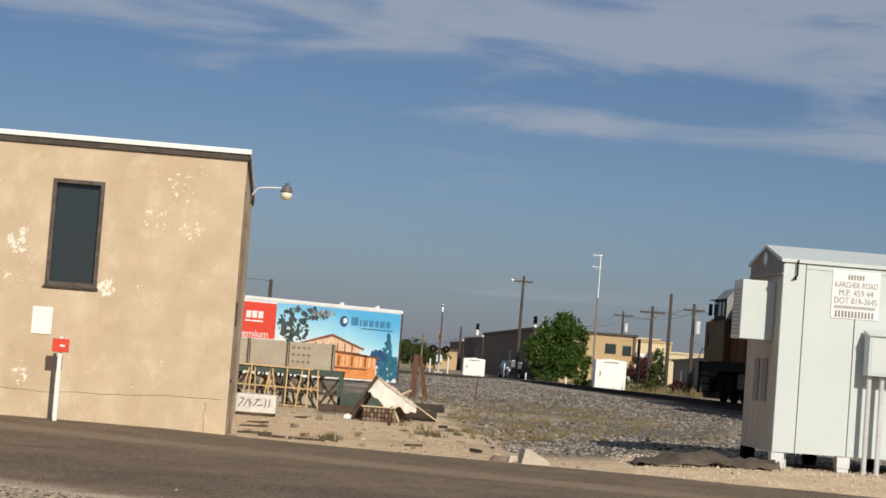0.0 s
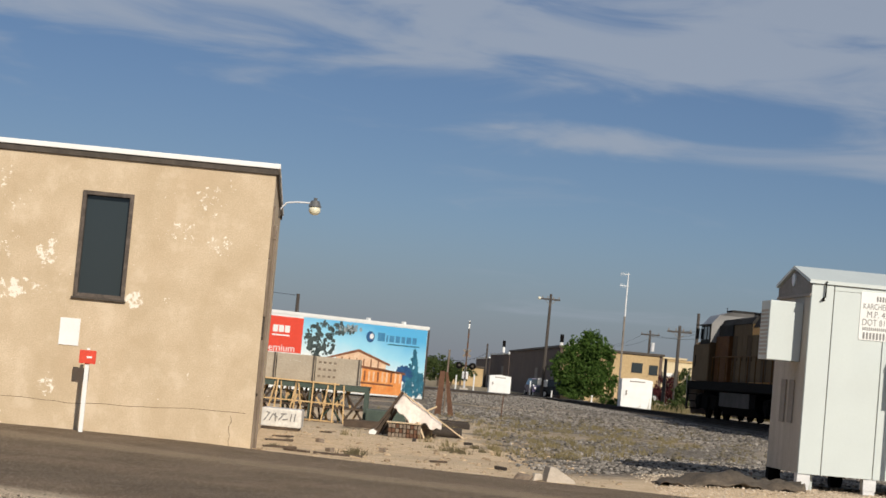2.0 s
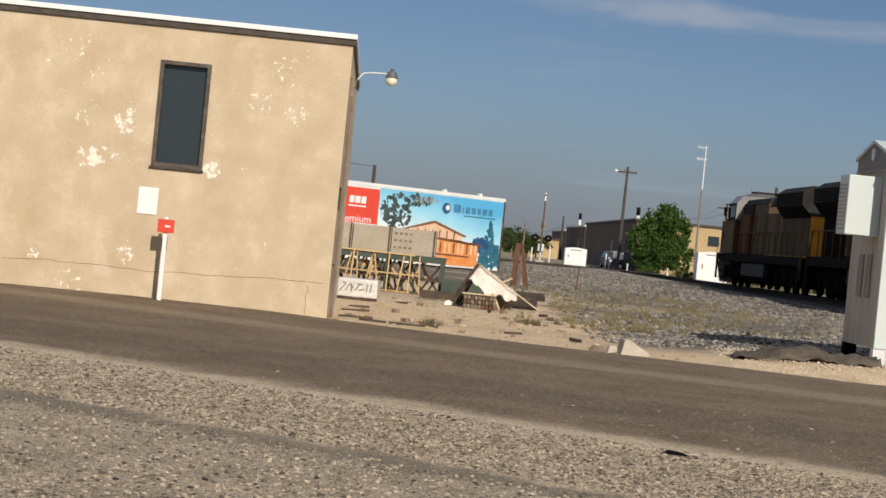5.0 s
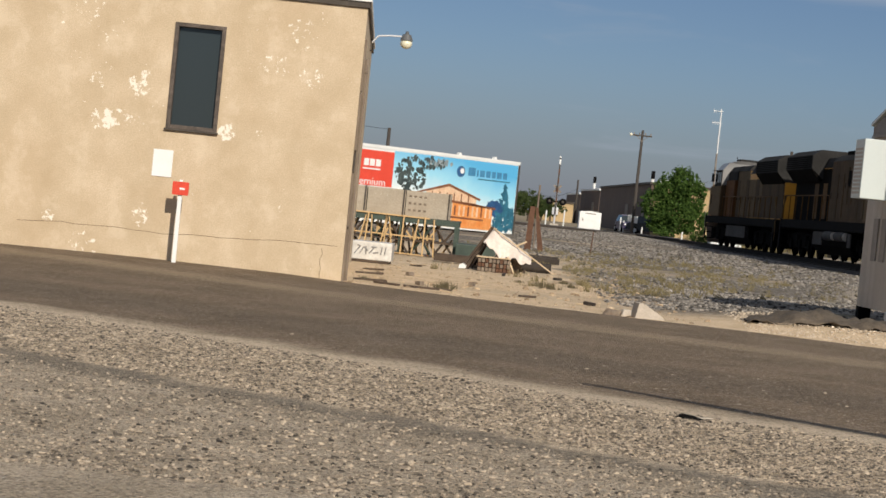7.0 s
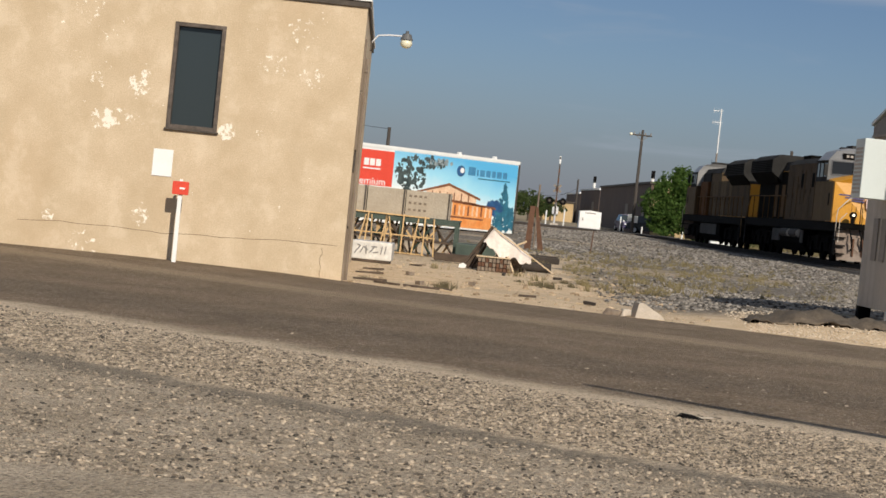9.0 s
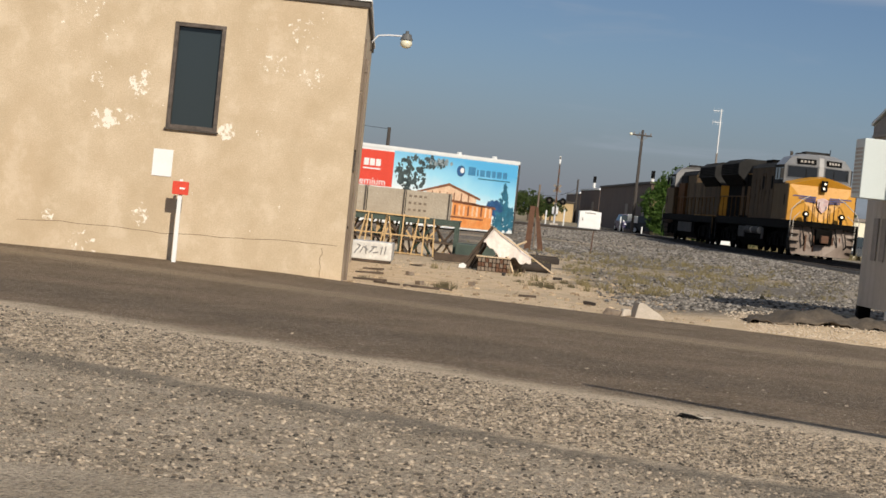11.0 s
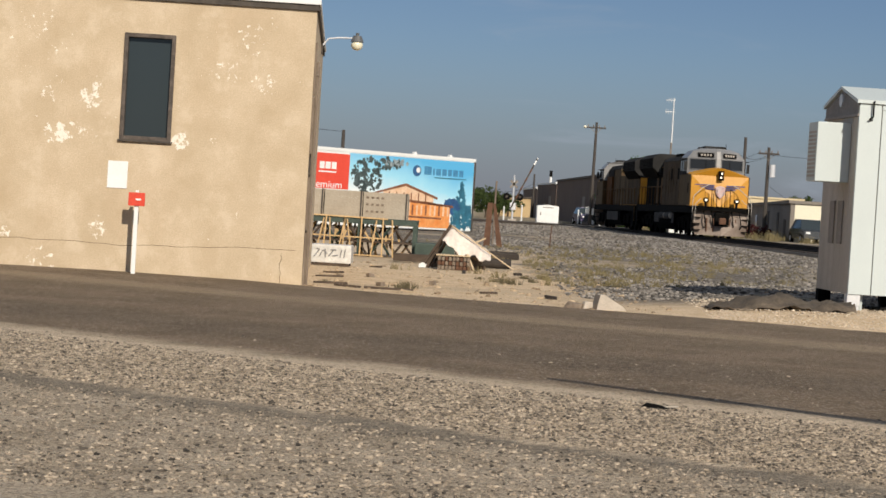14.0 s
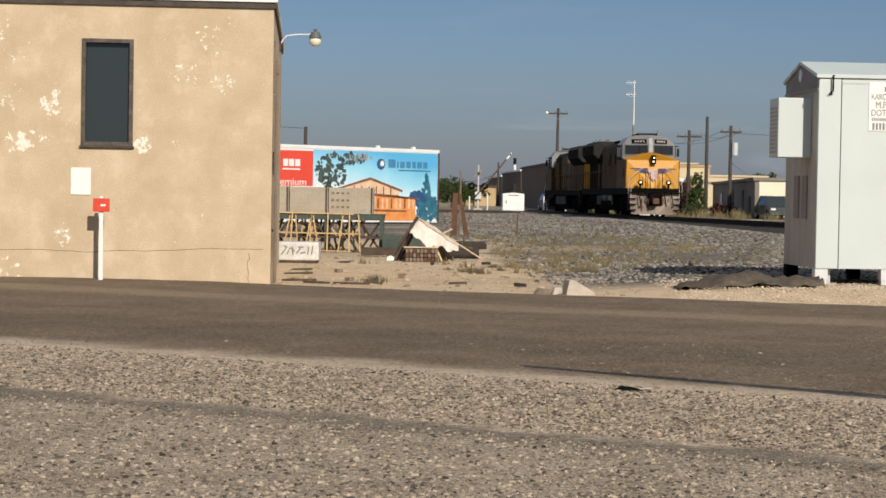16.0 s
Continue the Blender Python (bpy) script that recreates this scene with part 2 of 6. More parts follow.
def ground_nodes(name):
    ma = bpy.data.materials.new(name)
    ma.use_nodes = True
    nt = ma.node_tree
    b = nt.nodes["Principled BSDF"]
    b.inputs["Specular IOR Level"].default_value = 0.2
    b.inputs["Roughness"].default_value = 0.95
    tc = nt.nodes.new("ShaderNodeTexCoord")
    sp = nt.nodes.new("ShaderNodeSeparateXYZ")
    nt.links.new(tc.outputs["Object"], sp.inputs[0])

    def put(sock, v):
        if hasattr(v, "is_output"):
            nt.links.new(v, sock)
        else:
            sock.default_value = v

    def math_(op, a, c=0.0, d=0.0):
        n = nt.nodes.new("ShaderNodeMath")
        n.operation = op
        put(n.inputs[0], a), put(n.inputs[1], c), put(n.inputs[2], d)
        return n.outputs[0]

    def noise_(s, detail=4.0, rough=0.5):
        n = nt.nodes.new("ShaderNodeTexNoise")
        n.inputs["Scale"].default_value, n.inputs["Detail"].default_value, n.inputs["Roughness"].default_value = s, detail, rough
        nt.links.new(tc.outputs["Object"], n.inputs["Vector"])
        return n.outputs[0]

    def cells(s, what="Color"):
        n = nt.nodes.new("ShaderNodeTexVoronoi")
        n.inputs["Scale"].default_value = s
        nt.links.new(tc.outputs["Object"], n.inputs["Vector"])
        if what == "Color":
            bw = nt.nodes.new("ShaderNodeRGBToBW")
            nt.links.new(n.outputs["Color"], bw.inputs[0])
            return bw.outputs[0]
        return n.outputs[what]

    def step(v, a, c):
        n = nt.nodes.new("ShaderNodeMapRange")
        n.interpolation_type = "SMOOTHSTEP"
        put(n.inputs[0], v)
        n.inputs[1].default_value, n.inputs[2].default_value = a, c
        return n.outputs[0]

    def mix(f, a, c, kind="MIX"):
        n = nt.nodes.new("ShaderNodeMixRGB")
        n.blend_type = kind
        put(n.inputs[0], f)
        put(n.inputs[1], (*a, 1) if isinstance(a, tuple) else a)
        put(n.inputs[2], (*c, 1) if isinstance(c, tuple) else c)
        return n.outputs[0]

    def bump(h, strength, dist):
        n = nt.nodes.new("ShaderNodeBump")
        n.inputs["Strength"].default_value, n.inputs["Distance"].default_value = strength, dist
        put(n.inputs["Height"], h)
        nt.links.new(n.outputs[0], b.inputs["Normal"])

    def finish(c):
        nt.links.new(c, b.inputs["Base Color"])
        return ma
    return sp.outputs[0], sp.outputs[1], math_, noise_, cells, step, mix, bump, finish


def make_ground_material():
    x, y, math_, noise_, cells, step, mix, bump, finish = ground_nodes("sandy_ground")
    big, mid, fine = noise_(0.35, 5), noise_(2.2, 5), noise_(38.0, 3)
    sand = mix(step(mid, 0.3, 0.7), (0.57, 0.435, 0.285), (0.71, 0.56, 0.39))
    sand = mix(step(fine, 0.45, 0.75), sand, (0.42, 0.31, 0.20))
    grey = mix(step(mid, 0.3, 0.7), (0.14, 0.12, 0.095), (0.27, 0.235, 0.19))
    tone = cells(9.0)
    grey = mix(0.55, grey, mix(1.0, mix(step(cells(9.0, "Distance"), 0.05, 0.6), (0.42, 0.39, 0.35), (0.09, 0.075, 0.06)), tone, "SOFT_LIGHT"))
    edge = math_("ADD", x, math_("MULTIPLY", math_("SUBTRACT", big, 0.5), 6.0))
    f = step(edge, 0.9, 2.4)
    f = math_("MULTIPLY", f, step(math_("ADD", math_("MULTIPLY", x, 0.342), math_("MULTIPLY", y, 0.94)), 25.6, 28.5))
    far = step(y, 52.0, 62.0)
    f = math_("MAXIMUM", f, far)
    col = mix(f, sand, grey)
    # bands of dusty track and dry growth
    dust = math_("MULTIPLY", step(noise_(0.16, 4), 0.5, 0.62), 0.65)
    col = mix(dust, col, (0.47, 0.375, 0.265))
    lane = math_("ADD", math_("ADD", x, math_("MULTIPLY", y, -0.19)), math_("MULTIPLY", math_("SUBTRACT", mid, 0.5), 1.2))
    lane = math_("MULTIPLY", math_("MULTIPLY", step(lane, -1.6, -0.9), step(lane, 0.5, -0.2)), step(y, 36.0, 46.0))
    col = mix(math_("MULTIPLY", lane, math_("MULTIPLY", step(y, 80.0, 70.0), 0.75)), col, (0.40, 0.345, 0.275))
    growth = math_("MULTIPLY", step(noise_(0.5, 6, 0.65), 0.54, 0.66), math_("MULTIPLY", f, 0.55))
    col = mix(growth, col, (0.25, 0.21, 0.11))
    # plain dry land far away
    col = mix(step(y, 150.0, 230.0), col, (0.30, 0.25, 0.17))
    h = math_("ADD", math_("MULTIPLY", fine, 0.5), math_("MULTIPLY", cells(9.0, "Distance"), f))
    bump(h, 0.7, 0.05)
    return finish(col)


def make_road_material():
    x, y, math_, noise_, cells, step, mix, bump, finish = ground_nodes("worn_asphalt")
    d = math_("ADD", math_("MULTIPLY", x, 0.5), math_("MULTIPLY", y, 0.866))
    wob = math_("MULTIPLY", math_("SUBTRACT", noise_(1.3, 6, 0.65), 0.5), 1.1)
    d = math_("ADD", d, wob)
    fine, chips = noise_(70.0, 3), cells(62.0)
    asphalt = mix(step(noise_(1.1, 4), 0.3, 0.7), (0.170, 0.123, 0.080), (0.235, 0.175, 0.120))
    gravel = mix(step(noise_(2.6, 5), 0.3, 0.7), (0.47, 0.37, 0.255), (0.68, 0.55, 0.40))
    lot = mix(step(noise_(1.7, 4), 0.3, 0.7), (0.40, 0.325, 0.235), (0.54, 0.445, 0.335))
    col = mix(step(d, 11.6, 12.9), gravel, asphalt)
    # tyre-polished pale band near the far edge, dusty shoulder
    strip = math_("MULTIPLY", math_("MULTIPLY", step(d, 11.1, 11.7), step(d, 12.7, 12.1)), 0.75)
    col = mix(strip, col, (0.74, 0.60, 0.44))
    e = math_("ADD", math_("MULTIPLY", x, 0.40), math_("MULTIPLY", y, 0.917))
    e = math_("ADD", e, math_("MULTIPLY", wob, 0.5))
    pale = math_("MULTIPLY", math_("MULTIPLY", step(e, 19.8, 20.4), step(e, 21.5, 20.8)), 0.6)
    col = mix(pale, col, (0.40, 0.31, 0.205))
    col = mix(math_("MULTIPLY", math_("MULTIPLY", step(e, 14.2, 15.2), step(e, 17.0, 15.8)), 0.30), col, (0.075, 0.06, 0.047))
    col = mix(step(d, 9.5, 9.1), col, lot)
    tar = math_("MULTIPLY", math_("MULTIPLY", step(d, 8.75, 9.0), step(d, 9.45, 9.2)), 0.8)
    col = mix(tar, col, (0.22, 0.185, 0.14))
    # single stones, dark and pale
    col = mix(math_("MULTIPLY", step(chips, 0.66, 0.74), 0.32), col, (0.60, 0.51, 0.40))
    col = mix(math_("MULTIPLY", step(chips, 0.34, 0.26), 0.45), col, (0.055, 0.045, 0.036))
    grit = cells(26.0)
    col = mix(math_("MULTIPLY", math_("MULTIPLY", step(grit, 0.37, 0.30), math_("MULTIPLY", step(d, 12.2, 11.6), math_("ADD", math_("MULTIPLY", step(d, 9.2, 9.8), 0.75), 0.25))), 0.7), col, (0.07, 0.058, 0.045))
    col = mix(math_("MULTIPLY", step(fine, 0.6, 0.75), 0.5), col, (0.06, 0.05, 0.04))
    bump(math_("ADD", fine, math_("ADD", cells(62.0, "Distance"), cells(26.0, "Distance"))), 0.9, 0.02)
    return finish(col)


GROUND, ROAD = make_ground_material(), make_road_material()


def sheet(name, xs, ys, zf, material, label):
    vs = [(x, y, zf(x, y)) for y in ys for x in xs]
    n = len(xs)
    fs = [(j * n + i, j * n + i + 1, (j + 1) * n + i + 1, (j + 1) * n + i) for j in range(len(ys) - 1) for i in range(n - 1)]
    me = bpy.data.meshes.new(name)
    me.from_pydata(vs, [], fs)
    me.materials.append(material)
    me.polygons.foreach_set("use_smooth", [True] * len(fs))
    return tagged(new(name, me), label, name, "", "structure")


def steps(*spans):
    out = []
    for a, b, n in spans:
        out += [a + (b - a) * i / n for i in range(n)]
    return out + [spans[-1][1]]


sheet("ground", steps((-3000, -300, 6), (-300, -40, 8), (-40, -8, 16), (-8, 26, 85), (26, 80, 20), (80, 400, 8), (400, 3000, 6)),
      steps((-400, -40, 4), (-40, 20, 8), (20, 60, 80), (60, 160, 70), (160, 400, 20), (400, 4000, 8)), ground_z, GROUND,
      "sandy lot with dry weeds and grey railway gravel")
# the road's far edge runs along 0.342 x + 0.94 y = 24.4
road_me = bpy.data.meshes.new("road")
across = steps((-40, 18, 10), (18, 24.4, 8))
along = steps((-140, -20, 8), (-20, 20, 40), (20, 140, 8))
rv = []
for s in along:
    for e in across:
        wig = 0.10 * noise.noise((s * 0.8, 1.7, 0)) + 0.05 * noise.noise((s * 3.1, 0.2, 4)) if e > 24.3 else 0.0
        px_, py_ = 0.342 * (e + wig) + 0.94 * s, 0.94 * (e + wig) - 0.342 * s
        rv.append((px_, py_, max(road_z(px_, py_), 0.0) + 0.006))
k = len(across)
road_me.from_pydata(rv, [], [(j * k + i, (j + 1) * k + i, (j + 1) * k + i + 1, j * k + i + 1) for j in range(len(along) - 1) for i in range(k - 1)])
road_me.materials.append(ROAD)
tagged(new("road", road_me), "worn brown asphalt road with a loose gravel shoulder", "road", "", "structure")

# railway: two rails on ties in a ballast bed
track = thing("railway_track", pose(track_x(110), 110, rail_z(110) - 0.22, math.degrees(math.atan(TRACK_GRADE)), 0, TRACK_RZ), "straight railway track of rusty rails on dark ties", "railway track", "", "structure")
BALLAST = mat("ballast", ((0.03, 0.026, 0.022), (0.075, 0.065, 0.056)), 0.95, 0, 2.5, 14, 1.0, 0.06)
bm = B()
prism(bm, [(-2.3, -0.55), (-1.62, -0.02), (-0.3, 0.03), (0.3, 0.03), (1.62, -0.02), (2.3, -0.55)], "y", -110, 240)
part("ballast_bed", bm, BALLAST, track)
for sx in (-0.76, 0.76):
    bm = B()
    prism(bm, [(sx - 0.075, 0.03), (sx + 0.075, 0.03), (sx + 0.07, 0.085), (sx + 0.015, 0.10), (sx + 0.015, 0.175), (sx + 0.037, 0.185), (sx + 0.037, 0.22),
               (sx - 0.037, 0.22), (sx - 0.037, 0.185), (sx - 0.015, 0.175), (sx - 0.015, 0.10), (sx - 0.07, 0.085)], "y", -110, 240)
    part("rail", bm, RAILTOP, track)
tie_bm = B()
box(tie_bm, -1.3, 1.3, -0.13, 0.13, -0.14, 0.035, 0.012)
tie_me = mesh_of(tie_bm, "tie", TIE)
for i in range(-70, 190):
    ob = new("tie", tie_me)
    ob.parent = track
    ob.matrix_basis = pose(random.uniform(-0.03, 0.03), i * 0.5, random.uniform(-0.006, 0.006), 0, 0, random.uniform(-1, 1))

# far crossing road
crossing = new("crossing_road", mesh_of(box(B(), -70, 70, 0, 8.5, -0.2, 0.02, 0.02), "crossing_road", mat("dark_asphalt", ((0.05, 0.045, 0.04), (0.08, 0.07, 0.062)), 0.95, 0, 0.6, 20, 0.2)))
crossing.matrix_basis = pose(0, 150, 0.175)
tagged(crossing, "dark asphalt road over the railway", "road", "", "structure")
kerb = new("crossing_kerb", mesh_of(box(B(), -40, 7.2, -0.3, -0.01, -0.25, 0.03, 0.01), "crossing_kerb", TIE))
kerb.matrix_basis = pose(0, 150, 0.175)
tagged(kerb, "dark timber edge of the crossing road", "kerb", "", "structure")

# ---------- stuccoed building ----------
shop = thing("stucco_building", pose(-2.37, 27.2, 0, 0, 0, 4.0), "tan stuccoed flat-roofed building with peeling paint patches", "building")


def wall_with_hole(bm, x0, x1, z0, z1, hx0, hx1, hz0, hz1, y0, y1):
    box(bm, x0, hx0, y0, y1, z0, z1), box(bm, hx1, x1, y0, y1, z0, z1)
    box(bm, hx0, hx1, y0, y1, z0, hz0), box(bm, hx0, hx1, y0, y1, hz1, z1)


def peeled_stucco():
    """Tan paint that flakes in pale patches, with hairline cracks and water stains."""
    ma = STUCCO
    nt = ma.node_tree
    b = nt.nodes["Principled BSDF"]
    src = b.inputs["Base Color"].links[0].from_socket
    tc = nt.nodes.new("ShaderNodeTexCoord")
    a = nt.nodes.new("ShaderNodeTexNoise")
    a.inputs["Scale"].default_value, a.inputs["Detail"].default_value, a.inputs["Roughness"].default_value = 11.0, 6, 0.72
    c = nt.nodes.new("ShaderNodeTexNoise")
    c.inputs["Scale"].default_value, c.inputs["Detail"].default_value = 0.9, 2
    for n in (a, c):
        nt.links.new(tc.outputs["Object"], n.inputs["Vector"])
    s = nt.nodes.new("ShaderNodeMath")
    s.operation = "MULTIPLY_ADD"
    nt.links.new(c.outputs[0], s.inputs[0])
    s.inputs[1].default_value = 0.30
    nt.links.new(a.outputs[0], s.inputs[2])
    # worn spots where the coat has let go: x, z, reach, strength
    for x, z, reach, k in ((-3.00, 2.40, 0.24, 0.20), (-2.90, 2.62, 0.16, 0.10), (-2.73, 2.16, 0.14, 0.14), (-3.49, 1.88, 0.24, 0.22), (-3.25, 1.93, 0.26, 0.17),
                           (-2.98, 1.92, 0.18, 0.15), (-3.60, 2.44, 0.16, 0.13), (-3.30, 2.36, 0.5, 0.05), (-1.76, 1.89, 0.19, 0.26), (-1.34, 1.89, 0.14, 0.17), (-1.52, 1.90, 0.07, 0.12),
                           (-1.50, 3.42, 0.30, 0.10), (-1.20, 2.86, 0.30, 0.13), (-1.52, 2.84, 0.16, 0.13), (-0.85, 3.32, 0.34, 0.10), (-0.66, 2.76, 0.30, 0.13), (-0.55, 3.60, 0.18, 0.14),
                           (-0.22, 2.75, 0.16, 0.10), (-0.95, 3.0, 0.7, 0.055), (-2.35, 3.52, 0.2, 0.08), (-4.10, 0.50, 0.14, 0.19), (-3.58, 0.12, 0.34, 0.16), (-2.83, 0.62, 0.20, 0.13),
                           (-1.34, 0.62, 0.16, 0.12), (-0.95, 0.95, 0.16, 0.11), (-1.18, 2.25, 0.12, 0.12), (-3.9, 3.1, 0.8, 0.055), (-3.5, 3.3, 0.5, 0.055), (-6.0, 2.6, 1.4, 0.10), (-2.1, 1.05, 0.2, 0.08)):
        d = nt.nodes.new("ShaderNodeVectorMath")
        d.operation = "DISTANCE"
        nt.links.new(tc.outputs["Object"], d.inputs[0])
        d.inputs[1].default_value = (x, 0.0, z)
        g = nt.nodes.new("ShaderNodeMapRange")
        g.interpolation_type = "SMOOTHSTEP"
        nt.links.new(d.outputs["Value"], g.inputs[0])
        for i, v in enumerate((reach, reach * 0.4, 0.0, k)):
            g.inputs[i + 1].default_value = v
        t = nt.nodes.new("ShaderNodeMath")
        t.operation = "ADD"
        nt.links.new(s.outputs[0], t.inputs[0])
        nt.links.new(g.outputs[0], t.inputs[1])
        s = t
    r = nt.nodes.new("ShaderNodeMapRange")
    nt.links.new(s.outputs[0], r.inputs[0])
    r.inputs[1].default_value, r.inputs[2].default_value = 0.862, 0.892
    m = nt.nodes.new("ShaderNodeMixRGB")
    # single small flecks all over
    fl = nt.nodes.new("ShaderNodeTexNoise")
    fl.inputs["Scale"].default_value, fl.inputs["Detail"].default_value = 13.0, 3
    nt.links.new(tc.outputs["Object"], fl.inputs["Vector"])
    fr = nt.nodes.new("ShaderNodeMapRange")
    nt.links.new(fl.outputs[0], fr.inputs[0])
    fr.inputs[1].default_value, fr.inputs[2].default_value, fr.inputs[4].default_value = 0.735, 0.755, 0.85
    either = nt.nodes.new("ShaderNodeMath")
    either.operation = "MAXIMUM"
    nt.links.new(r.outputs[0], either.inputs[0])
    nt.links.new(fr.outputs[0], either.inputs[1])
    nt.links.new(either.outputs[0], m.inputs[0])
    nt.links.new(src, m.inputs[1])
    m.inputs[2].default_value = (0.80, 0.74, 0.64, 1)
    # faint rain streaks and patched, paler repairs
    ms = nt.nodes.new("ShaderNodeMapping")
    ms.inputs["Scale"].default_value = (1.3, 1.3, 1.15)
    nt.links.new(tc.outputs["Object"], ms.inputs[0])
    w = nt.nodes.new("ShaderNodeTexNoise")
    w.inputs["Scale"].default_value, w.inputs["Detail"].default_value, w.inputs["Roughness"].default_value = 1.6, 7, 0.65
    nt.links.new(ms.outputs[0], w.inputs["Vector"])
    for lo, hi, amount, tone in ((0.52, 0.62, 0.34, (0.43, 0.325, 0.205, 1)), (0.48, 0.37, 0.45, (0.68, 0.57, 0.43, 1))):
        r2 = nt.nodes.new("ShaderNodeMapRange")
        nt.links.new(w.outputs[0], r2.inputs[0])
        for i, v in enumerate((lo, hi, 0.0, amount)):
            r2.inputs[i + 1].default_value = v
        m2 = nt.nodes.new("ShaderNodeMixRGB")
        nt.links.new(r2.outputs[0], m2.inputs[0])
        nt.links.new(m.inputs[1].links[0].from_socket, m2.inputs[1])
        m2.inputs[2].default_value = tone
        nt.links.new(m2.outputs[0], m.inputs[1])
    nt.links.new(m.outputs[0], b.inputs["Base Color"])


peeled_stucco()
bm = B()
wall_with_hole(bm, -9.0, 0.0, -0.1, 3.78, -2.60, -1.90, 1.86, 3.32, 0.0, 0.25)
part("front_wall", bm, STUCCO, shop)
bm = B()
box(bm, -0.25, 0.0, 0.25, 8.7, -0.1, 3.78)
part("side_wall", bm, STUCCO, shop)
bm = B()
box(bm, -9.0, -0.25, 8.45, 8.7, -0.1, 3.7), box(bm, -9.0, -8.75, 0.25, 8.45, -0.1, 3.7)
part("rear_wall", bm, STUCCO, shop)
bm = B()
box(bm, -9.05, 0.03, -0.04, 8.75, 3.78, 3.86)
part("fascia", bm, DARKTRIM, shop, "dark roof fascia board")
bm = B()
box(bm, -9.08, 0.05, -0.07, 8.78, 3.86, 3.93, 0.01)
part("roof_edge", bm, WHITE, shop, "white metal roof edge")
FRAMEWOOD = mat("dark_frame", ((0.06, 0.048, 0.04), (0.15, 0.12, 0.10)), 0.85, 0, 12, 60, 0.3)
win = part("window", prism(B(), [(-2.545, 1.915), (-1.955, 1.915), (-1.955, 3.265), (-2.545, 3.265)], "y", 0.07, 0.085), PANE, shop, "dark narrow window pane")
bm = B()
for a in ((-2.60, -2.545, 1.86, 3.32), (-1.955, -1.90, 1.86, 3.32), (-2.545, -1.955, 1.86, 1.915), (-2.545, -1.955, 3.265, 3.32)):
    box(bm, a[0], a[1], -0.03, 0.12, a[2], a[3], 0.006)
part("window_frame", bm, FRAMEWOOD, win)
bm = B()
box(bm, -2.62, -1.88, -0.05, 0.0, 1.835, 1.862, 0.004)
part("window_sill", bm, DARKTRIM, win)
bm = B()
box(bm, -8.7, -0.3, 0.3, 8.4, -0.05, 0.02)
part("inner_floor", bm, DARKTRIM, shop)
bm = B()
box(bm, -2.73, -2.46, -0.012, -0.002, 1.19, 1.56)
part("notice_board", bm, WHITE, shop, "blank white board fixed to the wall")
# hairline cracks across the render
CRACK = mat("crack_shadow", ((0.16, 0.115, 0.07), (0.22, 0.16, 0.10)), 0.95, 0, 9, 60, 0.1)
def crack(points):
    bm = B()
    for a, b in zip(points, points[1:]):
        rod(bm, (a[0], 0.0, a[1]), (b[0], 0.0, b[1]), 0.0035, 0.0035, 4)
    part("crack", bm, CRACK, shop)
rc = random.Random(4)
z = 0.40
pts = []
for i in range(45):
    pts.append((-8.9 + i * 0.2, z))
    z = min(0.50, max(0.36, z + rc.uniform(-0.02, 0.02)))
crack(pts[:20]), crack(pts[22:45])
crack([(-0.3 + rc.uniform(-0.02, 0.02), 0.42 - 0.4 * k / 6) for k in range(7)])
# weathered corner boards
for z0, z1, mt in ((0.0, 0.72, WEATHERED), (0.76, 1.50, WEATHERED), (1.53, 1.78, DARKTRIM), (1.82, 2.6, WEATHERED), (2.63, 3.35, WEATHERED)):
    part("corner_board", box(B(), 0.003, 0.03, 0.05, 0.16, z0, z1, 0.004), mt, shop)
# conduit and timber up the side corner
bm = B()
pipe(bm, [(0.05, 0.35, 0.0), (0.05, 0.35, 2.9), (0.05, 0.6, 3.1)], 0.03)
part("conduit", bm, WEATHERED, shop)
bm = B()
box(bm, 0.003, 0.06, 0.55, 0.75, 0.7, 1.9), box(bm, 0.003, 0.05, 0.5, 0.9, 1.75, 1.95)
part("meter_board", bm, WEATHERED, shop)

# ---------- signal house beside the crossing ----------
house = thing("signal_house", pose(5.10, 27.0, 0.17, 0, 0, 4.0), "white metal railway signal house on short legs", "signal house")
bm = B()
HW, HD, HZ0, HZ1, HR = 2.9, 1.85, 0.18, 2.80, 3.02
prism(bm, [(0.03, HZ0), (HD - 0.03, HZ0), (HD - 0.03, HZ1), (HD / 2, HR - 0.02), (0.03, HZ1)], "x", 0.02, HW)
part("body", bm, HOUSESHADE, house)
# roof
bm = B()
prism(bm, [(-0.03, HZ1 - 0.02), (-0.03, HZ1 + 0.03), (HD / 2, HR + 0.04), (HD + 0.03, HZ1 + 0.03), (HD + 0.03, HZ1 - 0.02), (HD / 2, HR)], "x", -0.05, HW + 0.05)
part("roof", bm, HOUSEWHITE, house, "low white gabled roof with overhang")
bm = B()
rod(bm, (-0.045, HD / 2, 2.86), (-0.02, HD / 2, 2.86), 0.09, 0.09, 16)
part("vent", bm, ALUM, house, "round gable vent")
